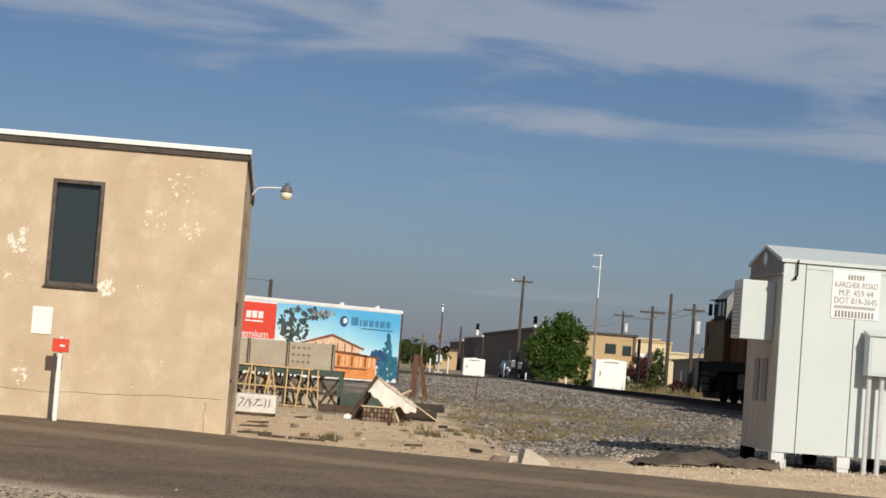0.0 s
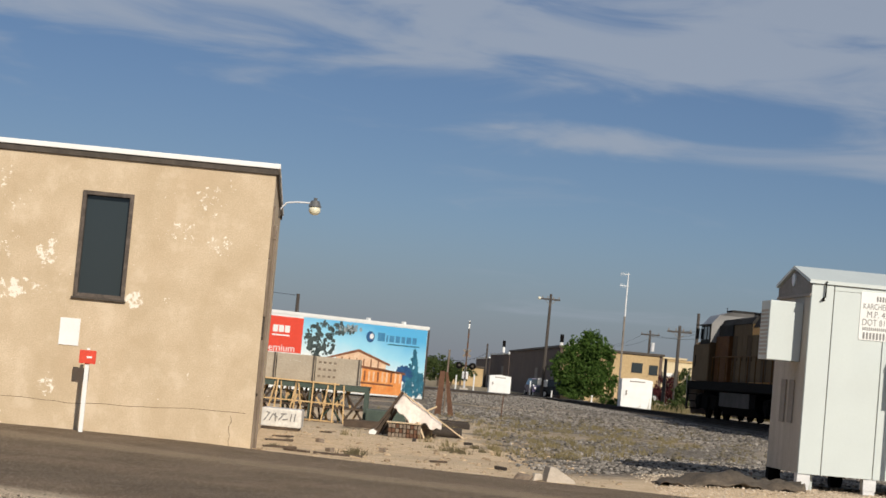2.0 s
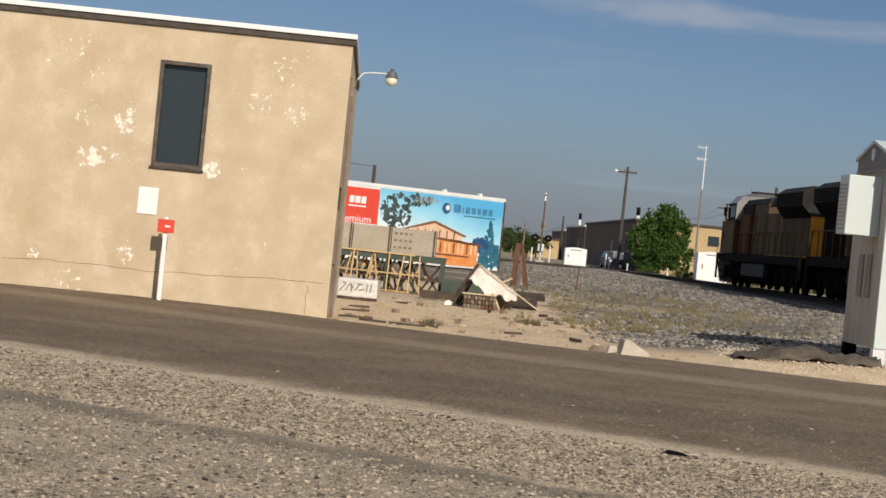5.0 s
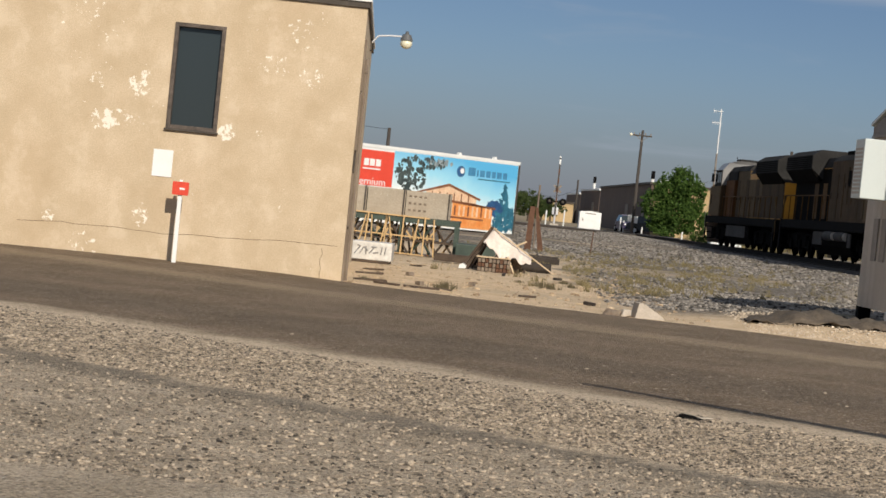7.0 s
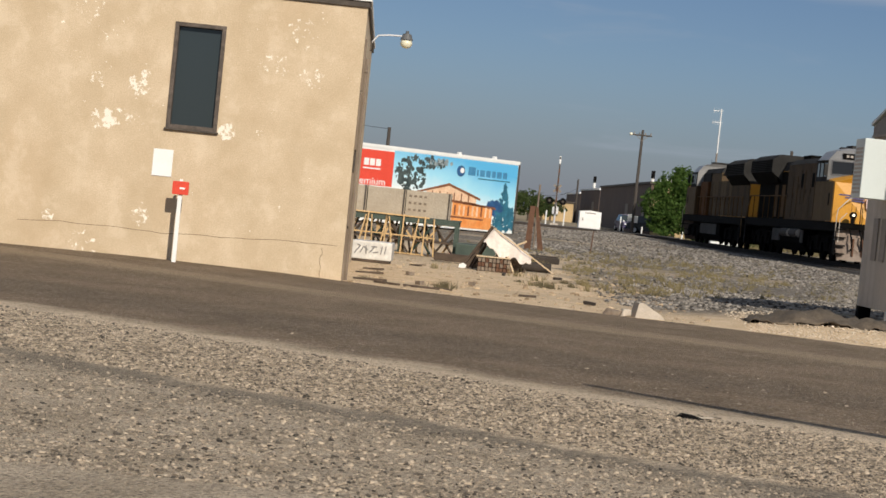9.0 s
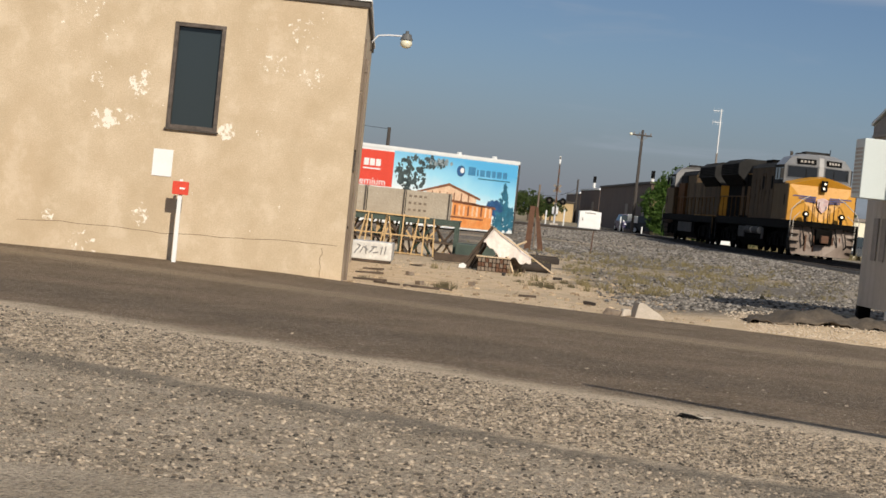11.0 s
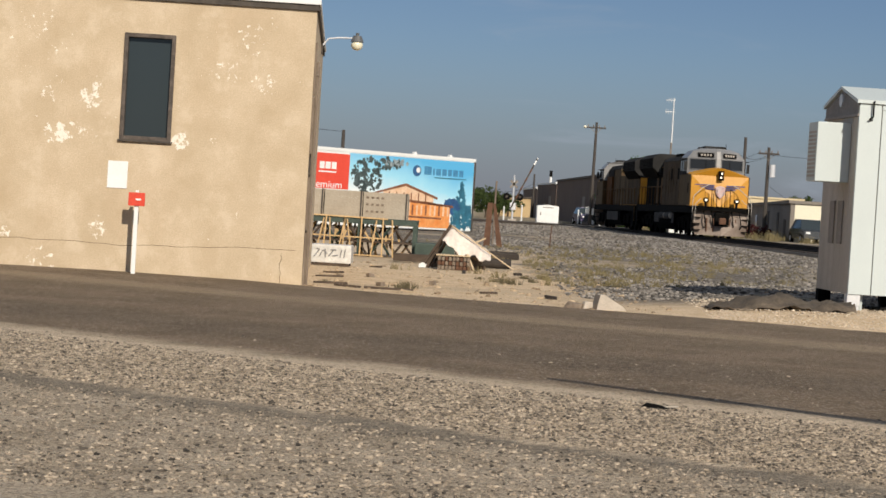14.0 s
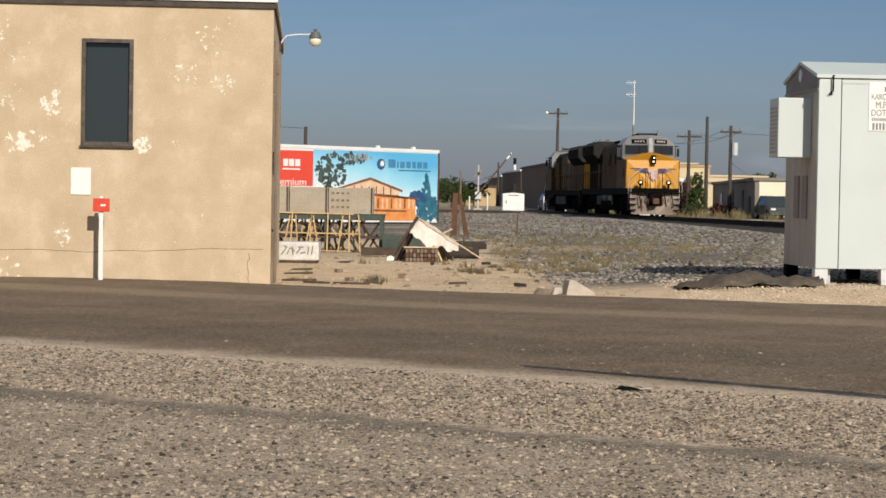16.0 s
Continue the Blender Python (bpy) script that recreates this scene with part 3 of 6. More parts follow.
# front skin in panels with seams
for x0, x1 in ((0.0, 0.30), (0.31, 1.02), (1.03, 1.75), (1.76, HW)):
    bm = B()
    box(bm, x0, x1 - 0.004, 0.0, 0.03, HZ0, 2.70 if x0 > 0.2 else HZ1 - 0.03, 0.003)
    part("front_panel", bm, HOUSEWHITE, house)
bm = B()
box(bm, 0.31, HW, 0.004, 0.03, 2.706, HZ1 - 0.03, 0.002)
part("header_panel", bm, HOUSEWHITE, house)
# gable end in the tan white that paints in shade and ground bounce
for k in range(6):
    bm = B()
    box(bm, 0.0, 0.02, 0.035 + k * 0.3, 0.035 + k * 0.3 + 0.294, HZ0, HZ1 - 0.03, 0.003)
    part("end_panel", bm, HOUSESHADE, house)
bm = B()
pipe(bm, [(0.20, -0.005, 2.82), (0.17, -0.05, 2.80), (0.17, -0.05, 2.60), (0.12, -0.05, 2.56), (0.17, -0.01, 2.56)], 0.012)
part("hook", bm, BLACK, house, "bent dark steel lifting hook")
# notice with lettering
sign = part("sign", box(B(), 0.68, 1.35, -0.012, -0.002, 2.07, 2.73, 0.001), WHITE, house, "white crossing notice with dark lettering")
face = lambda x, z: pose(x, -0.0145, z, 90, 0, 0)
for z, w in ((2.64, 0.24),):
    for i in range(6):
        bm = B()
        box(bm, 1.015 - w / 2 + i * w / 6, 1.015 - w / 2 + (i + 0.62) * w / 6, -0.0145, -0.0125, z - 0.035, z + 0.035)
        part("bar", bm, INK, sign)
words("lettering", "KARCHER ROAD", 0.115, INK, sign, face(1.015, 2.53), width=0.60)
words("lettering", "M.P. 459.44", 0.125, INK, sign, face(1.015, 2.42), width=0.48)
words("lettering", "DOT 819-364S", 0.125, INK, sign, face(1.015, 2.31), width=0.60)
for z, w, h, k in ((2.225, 0.58, 0.022, 20), (2.13, 0.56, 0.045, 12)):
    for i in range(k):
        bm = B()
        box(bm, 1.015 - w / 2 + i * w / k, 1.015 - w / 2 + (i + 0.6) * w / k, -0.0145, -0.0125, z - h, z + h)
        part("bar", bm, INK, sign)
# darker gable cap under the roof, with its trim
VENTGREY = mat("vent_grey", ((0.24, 0.215, 0.19), (0.30, 0.27, 0.245)), 0.7, 0, 3, 30, 0.1)
GABLE = mat("gable_grey", ((0.17, 0.16, 0.155), (0.23, 0.22, 0.21)), 0.7, 0, 2, 30, 0.1)
part("gable_cap", prism(B(), [(0.02, 2.64), (HD - 0.02, 2.64), (HD - 0.02, HZ1 - 0.03), (HD / 2, HR - 0.03), (0.02, HZ1 - 0.03)], "x", -0.022, -0.001), GABLE, house, "dark grey gable cap")
part("gable_trim", box(B(), -0.034, -0.003, 0.0, HD, 2.605, 2.64, 0.004), VENTGREY, house)
part("corner_trim", box(B(), -0.012, 0.0, -0.012, 0.05, HZ0, HZ1 - 0.05, 0.003), HOUSEWHITE, house)
# air conditioner on the gable end
AC = part("air_conditioner", box(B(), -0.47, -0.003, 0.40, 0.92, 1.70, 2.52, 0.012), HOUSEWHITE, house, "boxy white wall-mounted air conditioner")
# outer face gets the same painted bounce tone
bm = B()
for k in range(12):
    box(bm, -0.477, -0.468, 0.46, 0.86, 1.76 + k * 0.055, 1.79 + k * 0.055)
part("louvre", bm, HOUSESHADE, AC)
for yv in (0.55, 1.0):
    bm = B()
    box(bm, -0.02, -0.003, yv, yv + 0.26, 0.85, 1.45, 0.004)
    part("end_vent", bm, VENTGREY, house)
# legs
for lx in (0.08, 1.0, 1.9, HW - 0.1):
    for ly in (0.10, HD - 0.12):
        bm = B()
        box(bm, lx - 0.09, lx + 0.09, ly - 0.08, ly + 0.08, 0.02, HZ0, 0.004), box(bm, lx - 0.08, lx + 0.08, ly - 0.07, ly + 0.07, -0.12, 0.02)
        part("leg", bm, ALUM if ly < 1 else BLACK, house)
for lx in (0.22, 1.1):
    part("cable_pipe", pipe(B(), [(lx, 0.2, HZ0), (lx, 0.2, -0.1)], 0.03), HOUSEWHITE, house)

# meter pedestal in front of the signal house
ped = thing("meter_pedestal", pose(6.27, 26.88, 0.12, 0, 0, 4.0), "white electrical cabinet on two steel posts", "electrical cabinet")
part("cabinet", box(B(), 0.0, 0.62, -0.12, 0.12, 1.36, 1.90, 0.008), HOUSEWHITE, ped)
bm = B()
box(bm, 0.03, 0.59, -0.128, -0.121, 1.39, 1.87, 0.002)
part("door", bm, HOUSEWHITE, ped)
for lx in (0.06, 0.24, 0.54):
    part("post", rod(B(), (lx, 0.0, -0.15), (lx, 0.0, 1.36), 0.035, 0.035, 10), ALUM, ped)
part("hood", prism(B(), [(-0.15, 1.90), (0.13, 1.90), (0.13, 1.98)], "x", -0.01, 0.63), HOUSEWHITE, ped)

# lamp on the side wall of the building
lamp = thing("wall_lamp", pose(-2.37, 27.2, 0, 0, 0, 4.0), "yard lamp with pale globe on a curved arm", "outdoor lamp")
bm = B()
pipe(bm, [(0.0, 5.6, 3.70), (0.06, 5.6, 3.79), (0.12, 5.6, 3.86), (0.30, 5.6, 3.885), (0.52, 5.6, 3.89)], 0.014)
part("arm", bm, ALUM, lamp)
bm = B()
rod(bm, (0.59, 5.6, 3.83), (0.59, 5.6, 3.93), 0.11, 0.07, 14), rod(bm, (0.59, 5.6, 3.93), (0.59, 5.6, 3.98), 0.03, 0.03, 8)
part("housing", bm, CABGREY, lamp)
bm = B()
bmesh.ops.create_uvsphere(bm, u_segments=16, v_segments=10, radius=0.10, matrix=Matrix.Translation((0.59, 5.6, 3.78)) @ Matrix.Diagonal((1, 1, 0.9, 1)))
part("globe", bm, LAMPGLASS, lamp, smooth=True)
part("bracket", box(B(), 0.0, 0.03, 5.5, 5.7, 3.6, 3.75, 0.004), DARKTRIM, lamp)

# gas marker by the wall
marker = thing("utility_marker", pose(-4.605, 26.62, 0.0, 0, 0, 4.0), "red-topped utility marker on a white post", "marker post")
part("post", box(B(), -0.028, 0.028, -0.02, 0.02, -0.05, 1.0, 0.004), WHITE, marker)
head = part("head", box(B(), -0.11, 0.11, -0.045, 0.0, 0.965, 1.145, 0.006), RED, marker)
part("patch", box(B(), -0.01, 0.06, -0.050, -0.0455, 1.04, 1.065), WHITE, head)
part("cap", box(B(), -0.02, 0.02, -0.02, 0.02, 1.146, 1.175, 0.004), WHITE, marker)

# ---------- locomotives ----------
TANK = mat("fuel_tank_grey", ((0.003, 0.003, 0.003), (0.008, 0.0075, 0.007)), 0.95, 0, 1.5, 18, 0.2, spec=0.02)
TANKSIDE = mat("lighter_tank_side", ((0.060, 0.057, 0.055), (0.095, 0.09, 0.085), (0.035, 0.033, 0.03)), 0.85, 0, 1.5, 18, 0.2, spec=0.12)
BLUE = mat("blue_paint", ((0.07, 0.06, 0.14), (0.13, 0.11, 0.20)), 0.5, 0, 6, 50, 0.0)
FLAG = mat("flag_print", ((0.55, 0.30, 0.28), (0.62, 0.55, 0.52), (0.10, 0.09, 0.20)), 0.5, 0, 7, 30, 0.0)
ORANGE = mat("door_orange", ((0.085, 0.036, 0.012), (0.13, 0.055, 0.016), (0.05, 0.024, 0.01)), 0.75, 0, 2, 30, 0.1, spec=0.12)
PLOW = mat("plow_grey", ((0.20, 0.15, 0.12), (0.32, 0.26, 0.215), (0.10, 0.07, 0.05)), 0.7, 0, 2, 25, 0.2)
# flank yellows carry the shade in their base colour; the streaks are grime
SIDE = mat("shaded_yellow_side", ((0.058, 0.037, 0.019), (0.095, 0.061, 0.031), (0.032, 0.022, 0.013)), 0.75, 0, 0.9, 9, 0.12, stretch=(2.5, 2.5, 0.35), spec=0.12)
SIDEPALE = mat("pale_shaded_yellow_side", ((0.10, 0.066, 0.031), (0.14, 0.094, 0.045), (0.065, 0.042, 0.021)), 0.7, 0, 0.9, 9, 0.12, stretch=(2.5, 2.5, 0.4), spec=0.12)
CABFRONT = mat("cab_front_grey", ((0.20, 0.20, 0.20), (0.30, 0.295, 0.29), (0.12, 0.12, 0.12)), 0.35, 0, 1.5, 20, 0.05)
ROOFGREY = mat("sooty_roof_shaded_cab_grey", ((0.026, 0.0255, 0.025), (0.052, 0.051, 0.050), (0.010, 0.010, 0.010)), 0.9, 0, 0.8, 12, 0.1, spec=0.05)
WINDSCREEN = glass("windscreen_glass", (0.02, 0.022, 0.024), 0.12)
BEAM = glow("lit_headlight", (1.0, 0.74, 0.36), 1.3)


def locomotive(m, label):
    """Wide-nosed road engine, nose towards local -y; the -x flank is full width to amidships, the +x flank has a walkway."""
    lo = thing("locomotive", m, label, "locomotive", "locomotives coupled back to back")
    part("frame", box(B(), -1.5, 1.5, -9.9, 10.5, 1.22, 1.60, 0.03), BLACK, lo)
    # nose: flat wedge with a ridged top
    NF, NS, NB = -9.45, -9.2, -8.15          # front at the ridge, at the sides, and the foot of the windscreen
    nb = [(-1.50, NS, 1.6), (0.0, NF, 1.6), (1.50, NS, 1.6), (1.50, NS, 3.20), (0.55, NF + 0.08, 3.50), (0.0, NF, 3.62), (-0.55, NF + 0.08, 3.50), (-1.50, NS, 3.20)]
    nr = [(-1.53, NB, 1.6), (0.0, NB, 1.6), (1.53, NB, 1.6), (1.53, NB, 3.32), (0.55, NB, 3.60), (0.0, NB, 3.70), (-0.55, NB, 3.60), (-1.53, NB, 3.32)]
    nose = part("nose", loft(B(), [nb, nr]), YELLOW, lo, "bright yellow flat-fronted nose")
    # flanks use the darkened yellow for shade, the nose front the full one
    for s in (-1, 1):
        part("nose_side", box(B(), min(s * 1.532, s * 1.55), max(s * 1.532, s * 1.55), NS + 0.03, -5.7, 1.62, 3.22, 0.004), SIDEPALE, lo, "yellow nose and cab side, darkened for shade")
        part("side_vent", box(B(), min(s * 1.551, s * 1.562), max(s * 1.551, s * 1.562), NS + 0.55, NS + 0.75, 2.25, 2.75), BLACK, nose)

    def nose_y(x):
        return NF + (NS - NF) * abs(x) / 1.5

    def plate(bm, q, out, d=0.02):
        """A plate on the nose's two front facets from (x, z) points on one side of the ridge."""
        a = [bm.verts.new((x, nose_y(x) - out, z)) for x, z in q]
        c = [bm.verts.new((x, nose_y(x) - out + d, z)) for x, z in q]
        k = len(q)
        fs = [bm.faces.new(a), bm.faces.new(c[::-1])] + [bm.faces.new((a[i], c[i], c[(i + 1) % k], a[(i + 1) % k])) for i in range(k)]
        bmesh.ops.recalc_face_normals(bm, faces=fs)
        return bm
    lampbox = part("headlight_box", box(B(), -0.14, 0.14, NF - 0.07, NF + 0.06, 2.98, 3.47, 0.02), BLACK, nose)
    for z, dx in ((3.12, -0.02), (3.33, 0.02)):
        part("headlight", rod(B(), (dx, NF - 0.095, z), (dx, NF - 0.07, z), 0.05, 0.05, 14), BEAM, lampbox, "lit round headlight")
    part("shield", prism(B(), [(-0.26, 2.62), (-0.22, 2.25), (0.0, 2.02), (0.22, 2.25), (0.26, 2.62), (0.0, 2.70)], "y", NF - 0.03, NF + 0.02), FLAG, nose, "shield emblem in red, white and blue")
    for s in (-1, 1):
        bm = B()
        for k in range(3):
            z = 2.66 - 0.10 * k
            plate(bm, [(s * 0.30, z), (s * (1.34 - 0.25 * k), z + 0.03), (s * (1.28 - 0.25 * k), z + 0.085), (s * 0.30, z + 0.075)], 0.015)
        part("wing_stripe", bm, BLUE, nose)
        part("door_seam", plate(B(), [(s * 0.75, 1.65), (s * 0.77, 1.65), (s * 0.77, 2.40), (s * 0.75, 2.40)], 0.006), ORANGE, nose)
    # cab: two angled front panes under a crowned roof
    CF, CS, CB = -8.55, -7.75, -5.6

    def ring(f, sd, b, z, w):
        return [(-w, sd, z), (-0.10, f, z), (0.10, f, z), (w, sd, z), (w, b, z), (-w, b, z)]
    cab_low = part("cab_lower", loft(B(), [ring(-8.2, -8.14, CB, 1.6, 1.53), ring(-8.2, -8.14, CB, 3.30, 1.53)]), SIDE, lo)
    cab = part("cab_upper", loft(B(), [ring(CF, CS, CB, 3.302, 1.53), ring(CF + 0.10, CS + 0.08, CB, 4.12, 1.52), ring(CF + 0.24, CS + 0.20, CB, 4.50, 1.22), ring(CF + 0.5, CS + 0.4, CB + 0.1, 4.66, 0.75)]), CABFRONT, lo, "grey cab top with number boards")

    def front(bm, s, x0, x1, z0, z1, out, d=0.02):
        def yy(x, z):
            f = (abs(x) - 0.10) / 1.43
            lean = 0.10 * (z - 3.3) / 0.82 if z < 4.12 else 0.10 + 0.14 * (z - 4.12) / 0.38
            return CF + (CS - CF) * f + lean - out
        q = [(s * x0, z0), (s * x1, z0), (s * x1, z1), (s * x0, z1)]
        a = [bm.verts.new((x, yy(x, z), z)) for x, z in q]
        c = [bm.verts.new((x, yy(x, z) + out + d, z)) for x, z in q]
        fs = [bm.faces.new(a), bm.faces.new(c[::-1])] + [bm.faces.new((a[i], c[i], c[(i + 1) % 4], a[(i + 1) % 4])) for i in range(4)]
        bmesh.ops.recalc_face_normals(bm, faces=fs)
        return bm
    for s in (-1, 1):
        part("windscreen", front(B(), s, 0.18, 1.38, 3.56, 4.06, 0.02), WINDSCREEN, cab, "dark windscreen")
        bm = B()
        for x0, x1, z0, z1 in ((0.14, 1.42, 3.50, 3.56), (0.14, 1.42, 4.06, 4.10), (0.14, 0.18, 3.56, 4.06), (1.38, 1.42, 3.56, 4.06)):
            front(bm, s, x0, x1, z0, z1, 0.03)
        part("window_seal", bm, CABGREY, cab)
        part("wiper", front(B(), s, 0.62, 0.645, 3.58, 3.98, 0.035), BLACK, cab)
        board = part("number_board", front(B(), s, 0.24, 1.02, 4.18, 4.42, 0.06), BLACK, cab, "black number board")
        bm = B()
        for k in range(4):
            front(bm, s, 0.36 + k * 0.145, 0.45 + k * 0.145, 4.245, 4.355, 0.072)
        part("bar", bm, HOUSESHADE, board)
        # side windows with their openings' frames, sunshade and mirror
        x0, x1 = min(s * 1.528, s * 1.548), max(s * 1.528, s * 1.548)
        # cab side takes the dark roof grey, so its shade is in the colour
        part("cab_side", box(B(), x0, x1, CS + 0.06, CB, 3.24, 4.10, 0.004), ROOFGREY, cab, "grey cab side, darkened for shade")
        for y0, y1 in ((-7.75, -7.15), (-6.95, -6.45), (-6.2, -5.85)):
            part("side_window", box(B(), min(s * 1.545, s * 1.556), max(s * 1.545, s * 1.556), y0, y1, 3.42, 3.98), WINDSCREEN, cab)
        part("mirror", box(B(), s * 1.66 - 0.07, s * 1.66 + 0.07, -7.98, -7.90, 3.45, 3.92, 0.01), ROOFGREY, cab)
        part("sunshade", box(B(), min(s * 1.53, s * 1.76), max(s * 1.53, s * 1.76), -7.7, -6.3, 4.04, 4.07), GREYTOP, cab)
    part("roof_unit", box(B(), -0.55, 0.55, -7.3, -6.2, 4.64, 4.80, 0.04), ROOFGREY, lo, "air conditioning unit on the cab roof")
    part("aerial", rod(B(), (0.5, -7.55, 4.6), (0.5, -7.55, 4.95), 0.015, 0.015, 6), BLACK, lo)
    horn = part("horn", rod(B(), (-0.5, -5.4, 4.45), (-0.5, -5.4, 4.66), 0.05, 0.05, 8), GREYTOP, lo)
    for dx in (-0.12, 0.0, 0.12):
        part("trumpet", rod(B(), (-0.5 + dx, -5.3, 4.70), (-0.5 + dx, -5.75, 4.70), 0.025, 0.08, 8), GREYTOP, horn)
    # cabinets behind the cab: flush on one flank, set back behind a walkway on the other
    FE = 0.6
    inv = part("equipment_body", box(B(), -1.50, 0.35, CB + 0.01, FE, 1.6, 4.02, 0.03), SIDE, lo, "streaked yellow equipment body, darkened for shade")
    part("body_roof", prism(B(), [(-1.50, 4.025), (1.15, 4.025), (0.95, 4.30), (0.4, 4.42), (-0.5, 4.42), (-1.2, 4.28)], "y", CB + 0.01, FE), ROOFGREY, lo)
    for y0, y1, z0, z1 in ((-5.45, -4.55, 1.75, 3.9), (-4.5, -3.6, 1.75, 3.9), (-3.3, -2.75, 2.3, 3.75), (-2.6, -2.05, 2.3, 3.75), (-1.8, -0.9, 1.75, 3.5), (-0.8, 0.4, 1.75, 3.5)):
        dr = part("cabinet_door", box(B(), -1.522, -1.498, y0, y1, z0, z1, 0.006), SIDE, inv)
        part("latch", box(B(), -1.532, -1.520, y1 - 0.14, y1 - 0.08, (z0 + z1) / 2 - 0.1, (z0 + z1) / 2 + 0.1), BLACK, dr)
    for y0 in (-5.3, -3.05):
        part("louvre_panel", box(B(), -1.53, -1.52, y0, y0 + 0.5, 3.0, 3.6), DIRTYSHADEBLACK, inv)
    # orange-brown cabinet beside the walkway
    hood_side = 1.12
    part("walkway_cabinet", box(B(), 0.36, hood_side + 0.16, CB + 0.01, -2.9, 1.6, 3.55, 0.03), ORANGE, lo, "orange-brown cabinet beside the walkway")
    part("cabinet_top", box(B(), 0.36, hood_side + 0.05, CB + 0.01, -2.9, 3.55, 4.02, 0.02), ROOFGREY, lo)
    hood = part("engine_hood", box(B(), -1.0, hood_side - 0.02, FE + 0.005, 10.1, 1.6, 3.85, 0.04), YELLOW, lo, "yellow engine hood with a bright rear end")
    part("hood_flank", box(B(), 0.355, hood_side - 0.02, -2.88, FE, 1.6, 4.02, 0.02), SIDEPALE, lo)
    for k in range(8):
        y0 = -2.8 + k * 0.92
        dr = part("hood_door", box(B(), hood_side - 0.02, hood_side + 0.012, y0, y0 + 0.88, 1.66, 3.55, 0.005), SIDEPALE if k % 3 else SIDE, hood)
        part("latch", box(B(), hood_side + 0.012, hood_side + 0.022, y0 + 0.10, y0 + 0.16, 2.5, 2.7), BLACK, dr)
    part("hood_flank", box(B(), hood_side - 0.02, hood_side + 0.012, 4.6, 10.05, 1.66, 3.3, 0.01), SIDE, hood)
    # inset flank and doors blackened: shade below the radiator put into the colour
    part("hood_flank", box(B(), -1.02, -1.0, FE + 0.05, 10.05, 1.62, 3.82, 0.008), DIRTYSHADEBLACK, hood, "engine flank painted black for the overhang's shade")
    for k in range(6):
        part("engine_door", box(B(), -1.04, -1.021, FE + 0.2 + k * 0.85, FE + 1.0 + k * 0.85, 1.7, 3.2, 0.006), SHADEYELLOW if k % 2 else DIRTYSHADEBLACK, hood)
    part("hood_roof", prism(B(), [(-1.0, 3.86), (1.08, 3.86), (0.85, 4.28), (0.4, 4.38), (-0.4, 4.38), (-0.85, 4.28)], "y", FE + 0.01, 4.5), ROOFGREY, lo)
    part("exhaust_stack", box(B(), -0.45, 0.45, 1.2, 2.9, 4.36, 4.60, 0.05), DIRTYSHADEBLACK, lo)
    # flared radiator with tapering struts beneath, black to paint the undercut's shade
    prof = [(-1.02, 3.35), (1.10, 3.35), (1.54, 3.80), (1.54, 4.36), (1.15, 4.62), (-1.15, 4.62), (-1.54, 4.36), (-1.54, 3.80)]
    rad = part("radiator", prism(B(), prof, "y", 4.5, 10.12), ROOFGREY, lo, "sooty grey overhanging radiator")
    for s in (-1, 1):
        for k in range(6):
            part("radiator_slat", box(B(), s * 1.545 - 0.012, s * 1.545 + 0.012, 4.7, 9.9, 3.84 + k * 0.085, 3.88 + k * 0.085), DIRTYSHADEBLACK, rad)
        part("shutter", prism(B(), [(s * 1.04, 3.30), (s * 1.16, 3.28), (s * 1.52, 3.74), (s * 1.52, 3.79)][::s], "y", 4.55, 10.0), DIRTYSHADEBLACK, rad)
    part("end_door", box(B(), -0.42, 0.42, 10.10, 10.13, 1.7, 3.4, 0.01), YELLOW, hood)
    # walkways, handrails and steps
    post_me = mesh_of(rod(B(), (0, 0, 1.6), (0, 0, 2.65), 0.024, 0.024, 6), "stanchion", SHADEYELLOW)
    for s, y0, n in ((-1, 0.9, 8), (1, -5.2, 12)):
        for k in range(n):
            ob = new("stanchion", post_me)
            ob.parent, ob.matrix_basis = lo, pose(s * 1.45, y0 + k * (10.2 - y0) / (n - 1), 0)
        part("handrail", rod(B(), (s * 1.45, y0, 2.65), (s * 1.45, 10.3, 2.65), 0.024, 0.024, 6), SHADEYELLOW, lo)
    for s in (-1, 1):
        for y0, y1 in ((-10.25, -9.85), (10.15, 10.5)):
            st = part("stepwell", box(B(), s * 1.5 - 0.02, s * 1.5 + 0.02, y0, y1, 0.3, 1.6), BLACK, lo)
            for k in range(4):
                part("step", box(B(), s * 1.28 - 0.2, s * 1.28 + 0.2, y0 + 0.02, y1 - 0.02, 0.35 + k * 0.32, 0.39 + k * 0.32), BLACK, st)
        part("front_rail", pipe(B(), [(s * 1.50, -10.2, 0.7), (s * 1.53, -10.25, 1.75), (s * 1.45, -10.0, 2.1), (s * 0.98, -9.72, 2.55), (s * 0.62, -9.72, 2.75)], 0.02), HOUSESHADE, lo, "pale sloping grab rail")
        part("front_rail", pipe(B(), [(s * 1.38, -10.2, 0.8), (s * 1.38, -10.22, 1.7), (s * 1.05, -9.9, 2.0)], 0.018), HOUSESHADE, lo)
        part("end_rail", pipe(B(), [(s * 1.46, 10.45, 0.6), (s * 1.48, 10.5, 1.5), (s * 1.46, 10.2, 2.2), (s * 1.46, 9.8, 2.65)], 0.035), SIDEPALE, lo, "curved rear grab rail in the shaded side yellow")
        for x in (0.22, 0.48):
            part("front_stanchion", rod(B(), (s * x, -9.78, 1.6), (s * x, -9.72, 2.5), 0.022, 0.022, 6), BLACK, lo)
